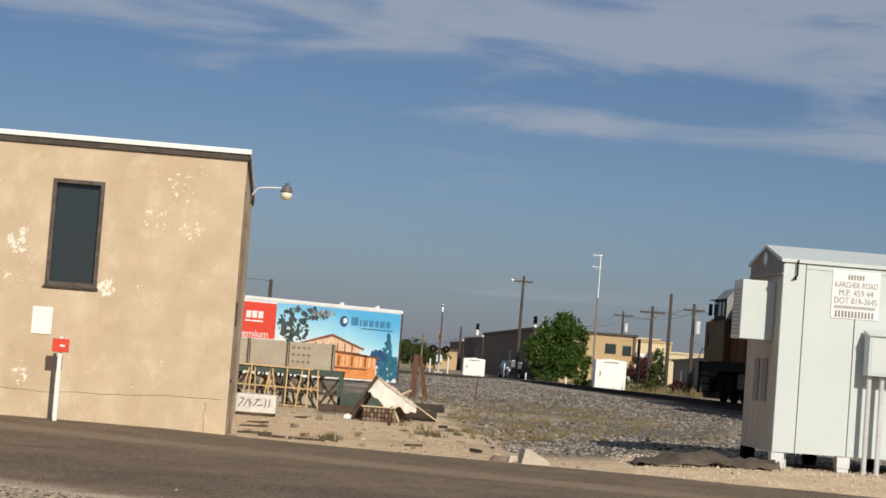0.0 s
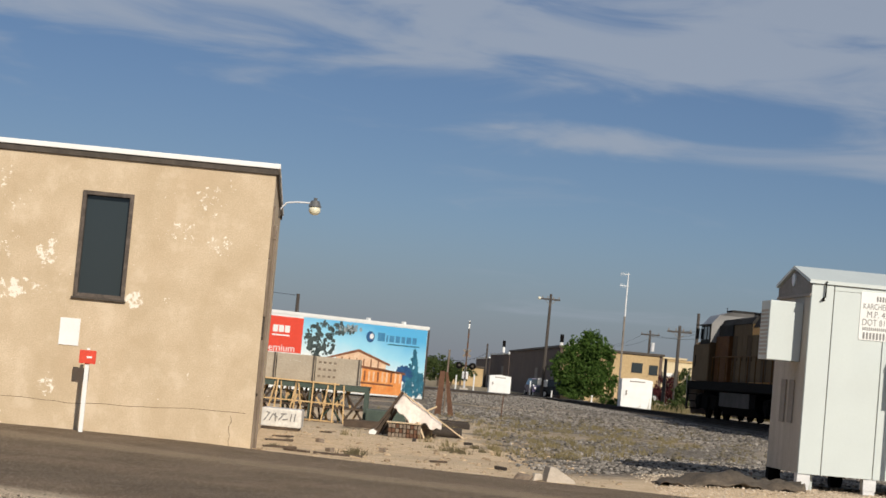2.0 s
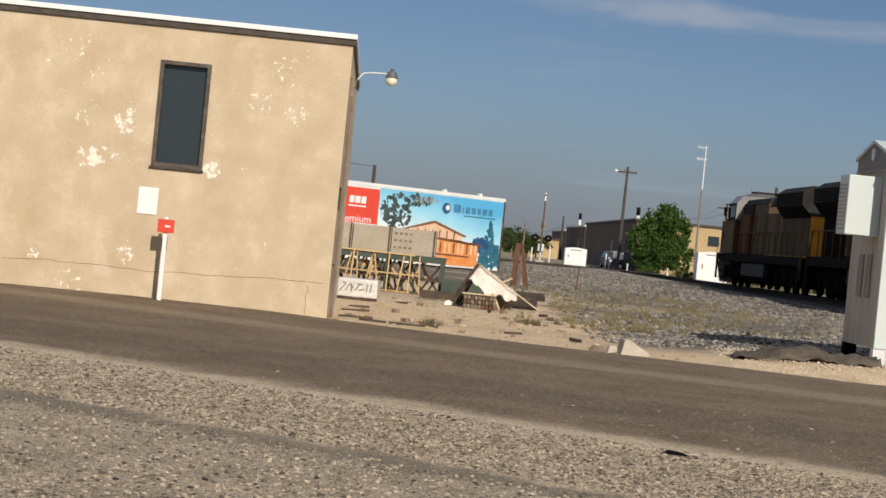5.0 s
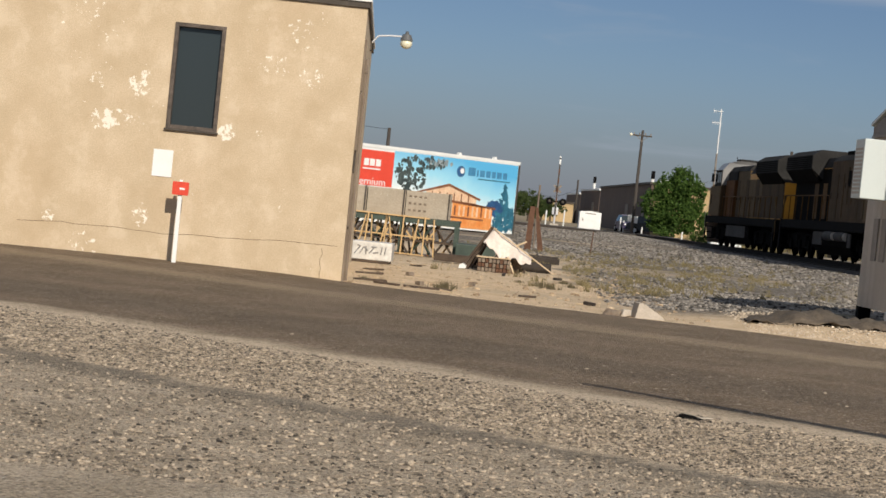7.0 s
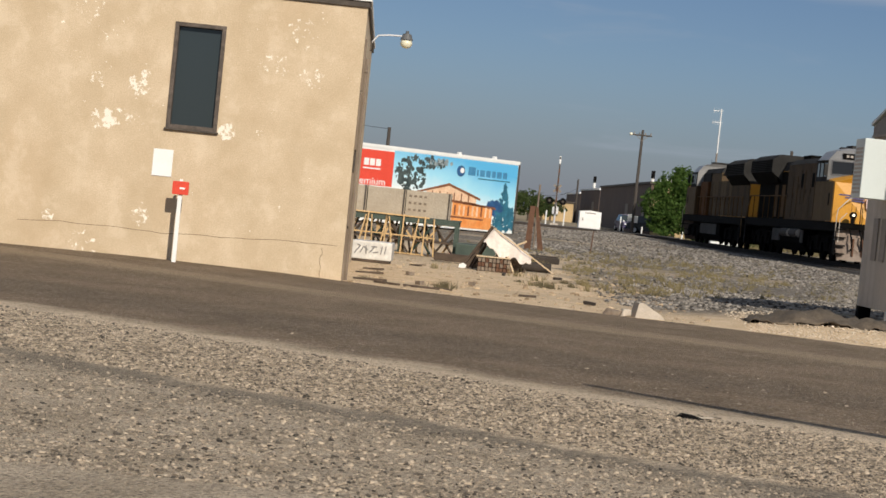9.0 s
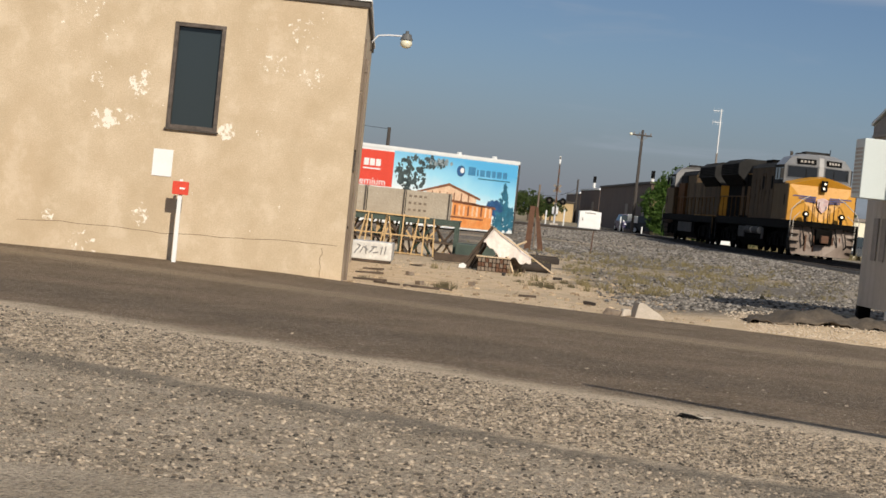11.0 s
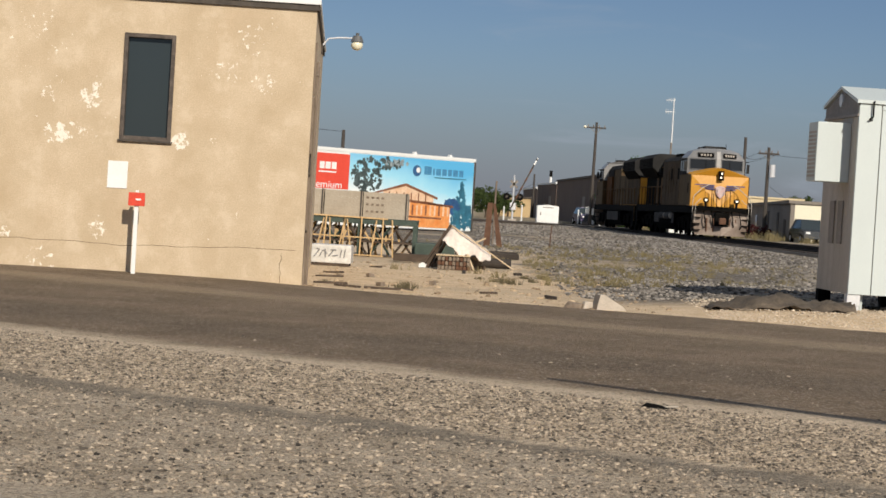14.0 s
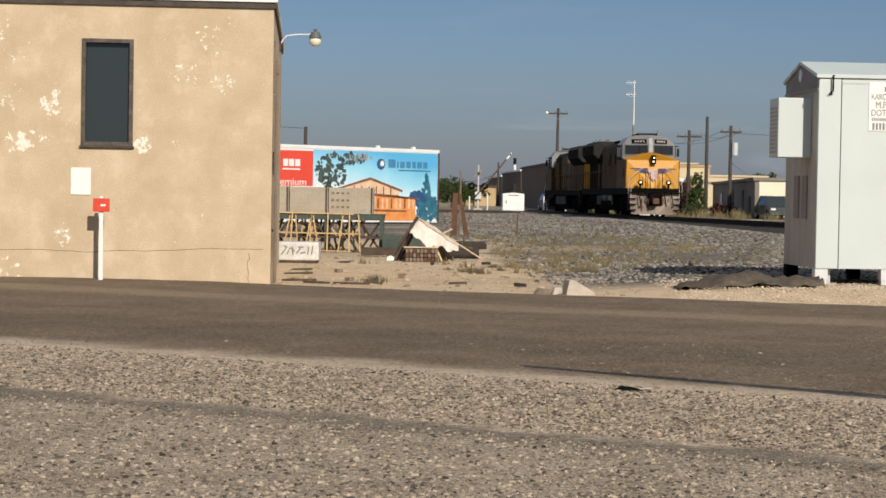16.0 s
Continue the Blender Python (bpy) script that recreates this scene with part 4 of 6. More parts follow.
        dl = part("ditch_light", rod(B(), (s * 0.80, -9.98, 1.92), (s * 0.80, -9.80, 1.92), 0.14, 0.14, 14), BLACK, lo)
        part("lens", rod(B(), (s * 0.80, -10.0, 1.93), (s * 0.80, -9.982, 1.93), 0.055, 0.055, 14), BEAM, dl, "lit ditch light")
        part("light_bracket", box(B(), s * 0.80 - 0.06, s * 0.80 + 0.06, -9.9, -9.8, 1.6, 1.80), BLACK, dl)
    # front end: anticlimber, coupler, plow
    part("anticlimber", prism(B(), [(-1.5, -9.9), (-1.46, -10.2), (-0.6, -10.42), (0.6, -10.42), (1.46, -10.2), (1.5, -9.9)], "z", 1.38, 1.60), DIRTYSHADEBLACK, lo)
    part("pilot", box(B(), -1.45, 1.45, -10.0, -9.9, 0.85, 1.38, 0.02), PLOW, lo)
    plow = part("snow_plow", loft(B(), [[(-1.30, -10.0, 0.12), (0, -10.55, 0.12), (1.30, -10.0, 0.12), (1.30, -9.9, 0.12), (0, -10.4, 0.12), (-1.30, -9.9, 0.12)],
                                       [(-1.50, -10.02, 1.18), (0, -10.25, 0.98), (1.50, -10.02, 1.18), (1.50, -9.92, 1.18), (0, -10.12, 0.98), (-1.50, -9.92, 1.18)]]), PLOW, lo, "scuffed pinkish grey snow plow")
    for x in (-0.75, -0.42, 0.42, 0.75):
        part("plow_rib", box(B(), x - 0.03, x + 0.03, -10.45 + abs(x) * 0.3, -10.1, 0.3, 1.0, 0.006), RUST, plow)
    part("coupler_pocket", box(B(), -0.36, 0.36, -10.46, -9.95, 0.62, 1.30, 0.03), DIRTYSHADEBLACK, lo)
    for e, s in ((-10.2, -1), (10.3, 1)):
        bm = box(B(), -0.16, 0.16, min(e, e + s * 0.55), max(e, e + s * 0.55), 0.72, 1.00, 0.05)
        box(bm, -0.25, 0.10, min(e + s * 0.5, e + s * 0.85), max(e + s * 0.5, e + s * 0.85), 0.70, 1.04, 0.08)
        part("coupler", bm, RUST, lo)
    for x in (-0.95, -0.55, 0.5, 0.9):
        part("air_hose", pipe(B(), [(x, -10.15, 1.4), (x + 0.05, -10.4, 1.0), (x + 0.12, -10.35, 0.6), (x + 0.06, -10.2, 0.5)], 0.03), BLACK, lo)
    # fuel tank, reservoirs and battery boxes
    part("fuel_tank", prism(B(), [(-1.40, 0.62), (-1.15, 0.25), (1.15, 0.25), (1.40, 0.62), (1.40, 1.15), (1.2, 1.21), (-1.2, 1.21), (-1.40, 1.15)], "y", -3.4, 3.4), TANK, lo)
    part("tank_panel", box(B(), 1.402, 1.43, -3.3, 2.4, 0.58, 1.16, 0.01), TANKSIDE, lo, "lighter grey tank side")
    for y0 in (-2.7, -0.6):
        rs_ = part("air_reservoir", rod(B(), (-1.42, y0, 1.02), (-1.42, y0 + 1.5, 1.02), 0.19, 0.19, 14), TANKSIDE, lo)
        part("end_cap", rod(B(), (-1.42, y0 - 0.03, 1.02), (-1.42, y0, 1.02), 0.12, 0.17, 14), HOUSESHADE, rs_)
    for y0, y1 in ((-3.6, -3.1), (1.6, 3.3)):
        part("side_box", box(B(), -1.46, -1.402, y0, y1, 0.62, 1.16, 0.02), TANKSIDE, lo)
    for c in (-6.7, 6.7):
        for sx in (-1, 1):
            x = sx * 1.14
            truck = part("truck_frame", prism(B(), [(c - 2.7, 0.62), (c - 2.3, 0.40), (c + 2.3, 0.40), (c + 2.7, 0.62), (c + 2.6, 0.95), (c + 0.8, 1.08), (c - 0.8, 1.08), (c - 2.6, 0.95)], "x", x - 0.09, x + 0.09), TANK, lo)
            for k in (-1.9, 0, 1.9):
                part("journal_box", box(B(), sx * 1.26 - 0.05, sx * 1.26 + 0.05, c + k - 0.2, c + k + 0.2, 0.35, 0.75, 0.03), TANK, truck)
                part("spring", rod(B(), (sx * 1.24, c + k + 0.45, 0.50), (sx * 1.24, c + k + 0.45, 0.95), 0.11, 0.11, 10), DIRTYSHADEBLACK, truck)
        part("bolster", box(B(), -1.0, 1.0, c - 2.2, c + 2.2, 0.62, 1.22, 0.02), TANK, lo)
        for k in (-1.9, 0.0, 1.9):
            bm = B()
            rod(bm, (-0.75, 0, 0), (0.75, 0, 0), 0.09, 0.09, 8)
            for s in (-1, 1):
                rod(bm, (s * 0.69, 0, 0), (s * 0.82, 0, 0), 0.53, 0.53, 24)
                rod(bm, (s * 0.66, 0, 0), (s * 0.69, 0, 0), 0.56, 0.56, 24)
                box(bm, s * 0.75 - 0.085, s * 0.75 + 0.085, -0.05, 0.05, -0.40, 0.40)
            part("wheelset", bm, DIRTYSHADEBLACK, lo, m=pose(0, c + k, 0.53))
    return lo


LOCO_GAP = 22.3
lead_loco = locomotive(pose(0, 0, 0), "yellow and grey diesel locomotive with lit headlights")
rear_loco = copy_thing(lead_loco, pose(0, LOCO_GAP, 0, 0, 0, 180))
tagged(rear_loco, "yellow and grey diesel locomotive facing the other way")

# ---------- box trailer behind the lumber ----------
def gradient_sky():
    """Printed sheet: bright blue fading to near white lower down."""
    ma = bpy.data.materials.new("printed_sky")
    ma.use_nodes = True
    nt = ma.node_tree
    b = nt.nodes["Principled BSDF"]
    b.inputs["Roughness"].default_value = 0.4
    tc = nt.nodes.new("ShaderNodeTexCoord")
    sp = nt.nodes.new("ShaderNodeSeparateXYZ")
    nt.links.new(tc.outputs["Object"], sp.inputs[0])
    nz = nt.nodes.new("ShaderNodeTexNoise")
    nz.inputs["Scale"].default_value, nz.inputs["Detail"].default_value = 0.7, 5
    nt.links.new(tc.outputs["Object"], nz.inputs["Vector"])
    ad = nt.nodes.new("ShaderNodeMath")
    ad.operation = "MULTIPLY_ADD"
    nt.links.new(nz.outputs[0], ad.inputs[0])
    ad.inputs[1].default_value = 1.1
    nt.links.new(sp.outputs[2], ad.inputs[2])
    fx = nt.nodes.new("ShaderNodeMath")  # the left part of the print is paler
    fx.operation = "MULTIPLY_ADD"
    nt.links.new(sp.outputs[0], fx.inputs[0])
    fx.inputs[1].default_value = 0.16
    nt.links.new(ad.outputs[0], fx.inputs[2])
    rp = nt.nodes.new("ShaderNodeValToRGB")
    rp.color_ramp.elements[0].position, rp.color_ramp.elements[0].color = 0.22, (0.80, 0.84, 0.84, 1)
    rp.color_ramp.elements[1].position, rp.color_ramp.elements[1].color = 0.80, (0.10, 0.42, 0.72, 1)
    mid = rp.color_ramp.elements.new(0.52)
    mid.color = (0.33, 0.66, 0.83, 1)
    dv = nt.nodes.new("ShaderNodeMath")
    dv.operation = "MULTIPLY"
    nt.links.new(fx.outputs[0], dv.inputs[0])
    dv.inputs[1].default_value = 0.27
    nt.links.new(dv.outputs[0], rp.inputs[0])
    nt.links.new(rp.outputs[0], b.inputs["Base Color"])
    return ma


PRINT = gradient_sky()
PRINTRED = mat("print_red", ((0.72, 0.075, 0.045), (0.78, 0.09, 0.055)), 0.4, 0, 2, 40, 0.0)
PRINTORANGE = mat("print_orange", ((0.72, 0.24, 0.06), (0.85, 0.42, 0.16)), 0.4, 0, 2.2, 9, 0.0)
PRINTCREAM = mat("print_cream", ((0.72, 0.45, 0.28), (0.84, 0.66, 0.48)), 0.4, 0, 3, 14, 0.0)
PRINTBROWN = mat("print_brown", ((0.20, 0.08, 0.04), (0.30, 0.13, 0.07)), 0.4, 0, 3, 20, 0.0)
PRINTDARK = mat("print_dark_green", ((0.03, 0.045, 0.045), (0.10, 0.13, 0.13)), 0.4, 0, 4, 12, 0.0)
PRINTGREY = mat("print_grey", ((0.18, 0.22, 0.24), (0.45, 0.52, 0.55)), 0.4, 0, 4, 12, 0.0)
PRINTTEAL = mat("print_teal", ((0.02, 0.09, 0.15), (0.05, 0.22, 0.32)), 0.4, 0, 3, 10, 0.0)
PRINTBLUE = mat("print_blue", ((0.05, 0.20, 0.38), (0.08, 0.27, 0.46)), 0.4, 0, 3, 20, 0.0)
PRINTNAVY = mat("print_navy", ((0.02, 0.06, 0.16), (0.04, 0.13, 0.30)), 0.4, 0, 3, 20, 0.0)
trailer = thing("box_trailer", pose(-0.25, 87.4, 0.06, 0, 0, 44.0), "white box trailer with a printed blue house advertisement", "trailer")
part("body", box(B(), -13.5, 0, 0, 2.5, 0.02, 3.08, 0.02), WHITE, trailer)
part("top_rail", box(B(), -13.52, 0.02, -0.02, 2.52, 3.082, 3.22, 0.01), WHITE, trailer)
part("corner_post", box(B(), -0.06, 0.03, -0.03, 2.53, 0.02, 3.08, 0.006), DARKTRIM, trailer)
ad = part("printed_side", box(B(), -7.25, -0.08, -0.012, -0.002, 0.05, 3.05), PRINT, trailer, "blue and white printed advertisement")
redp = part("red_panel", box(B(), -13.4, -7.255, -0.012, -0.002, 1.52, 2.98), PRINTRED, trailer, "red printed panel with white lettering")
part("lower_panel", box(B(), -13.4, -7.255, -0.012, -0.002, 0.05, 1.515), WHITE, trailer)


def flat(name, outline, material, y, parent):
    return part(name, prism(B(), outline, "y", y, y + 0.003), material, parent)


for x0, x1 in ((-8.86, -8.60), (-8.55, -8.28), (-8.22, -7.96)):
    flat("bar", [(x0, 2.33), (x1, 2.33), (x1, 2.62), (x0, 2.62)], WHITE, -0.016, redp)
flat("bar", [(-8.9, 2.18), (-7.95, 2.18), (-7.95, 2.24), (-8.9, 2.24)], WHITE, -0.016, redp)
words("lettering", "Premium", 0.42, WHITE, redp, pose(-8.55, -0.0165, 1.68, 90, 0, 0), width=1.85)
# brand mark and its name as plain shapes
part("mark", rod(B(), (-3.45, -0.014, 2.52), (-3.45, -0.018, 2.52), 0.24, 0.24, 20), PRINTNAVY, ad)
part("mark_light", rod(B(), (-3.38, -0.018, 2.55), (-3.38, -0.021, 2.55), 0.12, 0.12, 12), WHITE, ad)
for k, w in enumerate((0.42, 0.10, 0.28, 0.26, 0.22, 0.28, 0.24)):
    x = -3.02 + sum((0.42, 0.10, 0.28, 0.26, 0.22, 0.28, 0.24)[:k]) + 0.085 * k
    flat("bar", [(x, 2.38), (x + w, 2.38), (x + w, 2.66 if k else 2.74), (x, 2.66 if k else 2.74)], PRINTBLUE, -0.016, ad)
flat("bar", [(-2.4, 2.25), (-0.5, 2.25), (-0.5, 2.30), (-2.4, 2.30)], PRINTTEAL, -0.016, ad)


def printed_tree(x, z0, z1, w, material, seed, cone, count=230):
    rnd = random.Random(seed)
    bm = B()
    for k in range(count):
        if cone:
            h = rnd.random()
            c = (x + rnd.uniform(-1, 1) * w * (1 - h) * 0.5, z0 + (z1 - z0) * h)
            r = rnd.uniform(0.03, 0.10)
        else:
            a, q = rnd.uniform(0, 6.28), rnd.random() ** 0.5
            c = (x + math.cos(a) * q * w * 0.5, (z0 + z1) / 2 + math.sin(a) * q * (z1 - z0) * 0.5)
            r = rnd.uniform(0.04, 0.13)
        y = -0.016 - 0.004 * rnd.random()
        n = rnd.randint(5, 7)
        vs = [bm.verts.new((c[0] + math.cos(6.28 * i / n) * r * rnd.uniform(0.5, 1.3), y, c[1] + math.sin(6.28 * i / n) * r * rnd.uniform(0.5, 1.2))) for i in range(n)]
        bm.faces.new(vs[::-1])
    return tagged(part("printed_tree", bm, material, ad), kind="stuff")


printed_tree(-6.25, 1.45, 2.95, 1.75, PRINTDARK, 3, False, 170)
printed_tree(-5.15, 2.50, 2.96, 1.5, PRINTDARK, 4, False, 34)
printed_tree(-4.7, 2.62, 2.96, 1.3, PRINTGREY, 9, False, 30)
printed_tree(-0.75, 0.1, 2.15, 1.5, PRINTTEAL, 5, True)
printed_tree(-0.62, 0.1, 1.25, 1.2, PRINTTEAL, 6, False)
printed_tree(-1.3, 0.75, 1.35, 0.9, PRINTNAVY, 8, False)
flat("printed_gable", [(-5.3, 0.1), (-2.4, 0.1), (-2.4, 1.40), (-4.05, 1.84), (-5.3, 1.55)], PRINTCREAM, -0.0195, ad)
flat("printed_roof", [(-5.9, 1.47), (-4.05, 1.95), (-2.15, 1.42), (-2.2, 1.33), (-4.05, 1.83), (-5.9, 1.40)], PRINTBROWN, -0.0235, ad)
flat("printed_wall", [(-3.75, 0.1), (-2.55, 0.1), (-2.55, 1.16), (-3.75, 1.16)], PRINTORANGE, -0.0235, ad)
flat("printed_wall", [(-2.55, 0.1), (-1.40, 0.1), (-1.40, 1.0), (-2.55, 1.10)], PRINTORANGE, -0.0275, ad)
flat("printed_roof", [(-3.9, 1.16), (-1.25, 1.10), (-1.2, 1.0), (-2.5, 1.20), (-3.9, 1.26)], PRINTBROWN, -0.0315, ad)
flat("printed_roof", [(-3.8, 0.50), (-1.9, 0.47), (-1.9, 0.55), (-3.8, 0.58)], PRINTBROWN, -0.0315, ad)
for k in range(9):
    x = -3.65 + k * 0.26
    flat("printed_stud", [(x, 0.62), (x + 0.10, 0.62), (x + 0.10, 1.05), (x, 1.05)], PRINTCREAM if k % 3 else PRINTBROWN, -0.0315, ad)
for k in range(6):
    x = -5.0 + k * 0.42
    flat("printed_stud", [(x, 1.22), (x + 0.07, 1.22), (x + 0.07, 1.56), (x, 1.56)], PRINTBROWN, -0.0235, ad)
for x in (-3.3, -1.2):
    part("roof_marker", box(B(), x - 0.07, x + 0.07, 0.3, 0.45, 3.22, 3.33, 0.01), WHITE, trailer)

# ---------- lumber yard ----------
GREENSTEEL = mat("green_steel", ((0.03, 0.05, 0.04), (0.06, 0.09, 0.07)), 0.6, 0, 4, 40, 0.15)
BOARDGREY = mat("particle_board", ((0.36, 0.31, 0.24), (0.47, 0.41, 0.33), (0.30, 0.25, 0.19)), 0.9, 0, 1.6, 26, 0.25)
WRAP = mat("plastic_wrap", ((0.55, 0.54, 0.52), (0.72, 0.71, 0.68)), 0.35, 0, 5, 18, 0.6, 0.02)
TARP = mat("pale_tarp", ((0.70, 0.61, 0.54), (0.82, 0.74, 0.67)), 0.8, 0, 3, 14, 0.5, 0.03)
PALEWOOD = mat("pale_wood", ((0.55, 0.42, 0.27), (0.68, 0.54, 0.37)), 0.8, 0, 4, 50, 0.2)
DARKWOOD = mat("dark_wood", ((0.05, 0.035, 0.025), (0.12, 0.085, 0.06)), 0.9, 0, 4, 40, 0.3)

rack = thing("steel_rack", pose(-3.7, 43.0, 0.0), "long dark green steel rack full of short timber", "storage rack")
for y in (0.0, 1.0):
    part("top_beam", box(B(), -1.2, 2.40, y - 0.05, y + 0.05, 0.70, 0.80, 0.008), GREENSTEEL, rack)
for x in (-1.15, 0.0, 1.15, 2.35):
    for y in (0.0, 1.0):
        part("leg", box(B(), x - 0.04, x + 0.04, y - 0.04, y + 0.04, 0.0, 0.70, 0.005), GREENSTEEL, rack)
for k in range(7):
    x = -1.1 + k * 0.5
    bm = B()
    rod(bm, (x, 0.06, 0.05), (x + 0.42, 0.06, 0.66), 0.025, 0.025, 4), rod(bm, (x + 0.42, 0.09, 0.05), (x, 0.09, 0.66), 0.025, 0.025, 4)
    part("brace", bm, GREENSTEEL if k % 2 else DARKWOOD, rack)
part("shelf", box(B(), -1.2, 2.4, -0.02, 1.02, 0.30, 0.34, 0.004), DARKWOOD, rack)
part("deck", box(B(), -1.2, 2.42, -0.05, 1.05, 0.802, 0.83, 0.004), GREENSTEEL, rack)
rnd = random.Random(11)
for k in range(80):
    x, z = rnd.uniform(-1.1, 2.15), rnd.choice((0.345, 0.0, 0.345, 0.36))
    L = rnd.uniform(0.25, 0.55)
    ob = solid("timber_offcut", box(B(), -0.022, 0.022, -0.015, 0.015, 0, L, 0.003), LUMBER if rnd.random() < 0.72 else DARKWOOD,
               pose(-3.7 + x, 43.0 + rnd.uniform(0.15, 0.5), z if z < 0.1 else 0.342, 0, rnd.uniform(-38, 38), rnd.uniform(-15, 15)), "short pale pine offcut leaning in a rack", "timber", "offcuts in the steel rack")
for k, (x, l, r) in enumerate(((-0.02, 0.84, 6), (0.38, 0.86, 3), (0.70, 0.84, 9), (0.80, 0.83, 2), (1.18, 0.86, 1), (1.66, 0.86, 0), (0.55, 0.80, -4), (-0.35, 0.85, -5), (0.22, 0.8, 11), (1.0, 0.8, -9), (1.42, 0.8, 7), (1.9, 0.82, -3), (-0.6, 0.84, 2))):
    solid("pine_board", box(B(), -0.015, 0.015, -0.018, 0.018, 0, l, 0.003), LUMBER, pose(-3.7 + x, 42.90, 0.0, 0, r, 0), "upright yellow pine board leaning on a rack", "board", "boards against the rack")
for z, x0, x1 in ((0.02, -0.5, 1.7), (0.40, -0.3, 1.9)):
    solid("pine_rail", box(B(), x0, x1, -0.02, 0.02, z, z + 0.028, 0.004), LUMBER, pose(-3.7, 42.93, 0.0 if z < 0.1 else 0.0, 0, 0.5, 0), "long yellow pine board across a rack", "board", "boards against the rack")
solid("pine_plank", box(B(), -0.4, 1.75, -0.10, 0.10, 0.0, 0.03, 0.004), LUMBER, pose(-3.7, 43.02, 0.832, 0, 0.6, 0), "pine plank lying on a steel rack", "board")
# bundles of board standing on the rack
for x0, x1, h in ((-1.15, 0.32, 0.575), (0.34, 1.17, 0.57), (1.19, 2.16, 0.565)):
    bd = thing("board_bundle", pose(-3.7 + x0, 43.15, 0.835), "strapped bundle of grey particle board on a rack", "board stack", "bundles on the rack")
    n = 15
    for k in range(n):
        j = rnd.uniform(-0.006, 0.006)
        part("sheet", box(B(), j, x1 - x0 + j, rnd.uniform(0, 0.008), 0.8, k * h / n, (k + 0.985) * h / n), BOARDGREY, bd)
    part("strap", box(B(), x1 - x0 - 0.05, x1 - x0 - 0.015, -0.012, 0.82, 0.0, h + 0.006), DARKTRIM, bd)
    if x0 > 1:
        for r in range(3):
            for c in range(4):
                part("stencil_bar", box(B(), 0.06 + c * 0.11, 0.12 + c * 0.11, -0.010, -0.004, 0.12 + r * 0.15, 0.165 + r * 0.15), WEATHERED, bd)
# wrapped pallet with scrawled marks
pal = thing("wrapped_pallet", pose(-3.0, 36.0, -0.01), "low pallet load wrapped in scribbled white plastic", "pallet load")
part("load", box(B(), 0.0, 0.74, 0, 0.7, 0.05, 0.385, 0.03), WRAP, pal)
part("runner", box(B(), 0.02, 0.70, 0.02, 0.68, 0.0, 0.05), DARKWOOD, pal)
bm = B()
for a, c in (((0.06, 0.15), (0.16, 0.29)), ((0.16, 0.29), (0.10, 0.31)), ((0.16, 0.16), (0.22, 0.28)), ((0.22, 0.28), (0.30, 0.22)), ((0.26, 0.30), (0.27, 0.15)), ((0.33, 0.17), (0.42, 0.29)),
             ((0.36, 0.29), (0.46, 0.29)), ((0.40, 0.18), (0.50, 0.20)), ((0.54, 0.16), (0.56, 0.30)), ((0.61, 0.16), (0.63, 0.31))):
    rod(bm, (a[0], -0.003, a[1]), (c[0], -0.003, c[1]), 0.012, 0.012, 5)
part("scrawl", bm, INK, pal)
# pile of short timber with a tarp over it
pile = thing("timber_stack", pose(-0.71, 37.80, -0.01, 0, 0, 2), "low stack of short brown timber billets", "timber stack")
for r in range(3):
    for c in range(9):
        part("billet", box(B(), c * 0.070, c * 0.070 + 0.058, rnd.uniform(-0.02, 0.02), 0.5, r * 0.085, r * 0.085 + 0.074, 0.004), WEATHERED if rnd.random() < 0.6 else RUST, pile)


def cloth(name, pts_fn, nu, nv, material, m, label, category):
    bm = B()
    g = [[bm.verts.new(pts_fn(i / nu, j / nv)) for j in range(nv + 1)] for i in range(nu + 1)]
    for i in range(nu):
        for j in range(nv):
            bm.faces.new((g[i][j], g[i + 1][j], g[i + 1][j + 1], g[i][j + 1]))
    ex = bmesh.ops.extrude_face_region(bm, geom=bm.faces[:])
    for v in [v for v in ex["geom"] if isinstance(v, bmesh.types.BMVert)]:
        v.co.z -= 0.012
    bmesh.ops.recalc_face_normals(bm, faces=bm.faces[:])
    return solid(name, bm, material, m, label, category, smooth=True)


def tarp_shape(u, v):
    """Sheet thrown over the pile: a ridge high at one end that trails off, the near edge hanging in folds."""
    x = -0.64 + 0.94 * u + 0.05 * noise.noise((v * 3, u * 4, 2))
    ridge = 0.60 + 0.22 * math.sin(min(1.0, u / 0.18) * math.pi / 2) - 0.62 * max(0.0, u - 0.18) ** 1.15
    hem = 0.50 - 0.24 * min(1.0, u / 0.45) - 0.06 * max(0.0, u - 0.45) + 0.05 * math.sin(u * 13) + 0.03 * math.sin(u * 29 + 1)
    f = math.sin(min(1.0, v / 0.7) * math.pi / 2) if v < 0.7 else 1 - 0.5 * (v - 0.7)
    z = hem + (max(ridge, hem + 0.05) - hem) * f
    fold = 0.035 * noise.noise((u * 7, v * 2.2, 0)) + 0.030 * abs(noise.noise((u * 12 + v * 4, v * 3, 5))) + 0.012 * noise.noise((u * 30, v * 9, 3))
    return (x, -0.18 + 0.60 * v + fold, z + fold * 0.8)


cloth("tarp", tarp_shape, 60, 26, TARP, pose(0, 38.2, 0), "crumpled pale tarp thrown over timber", "tarp")
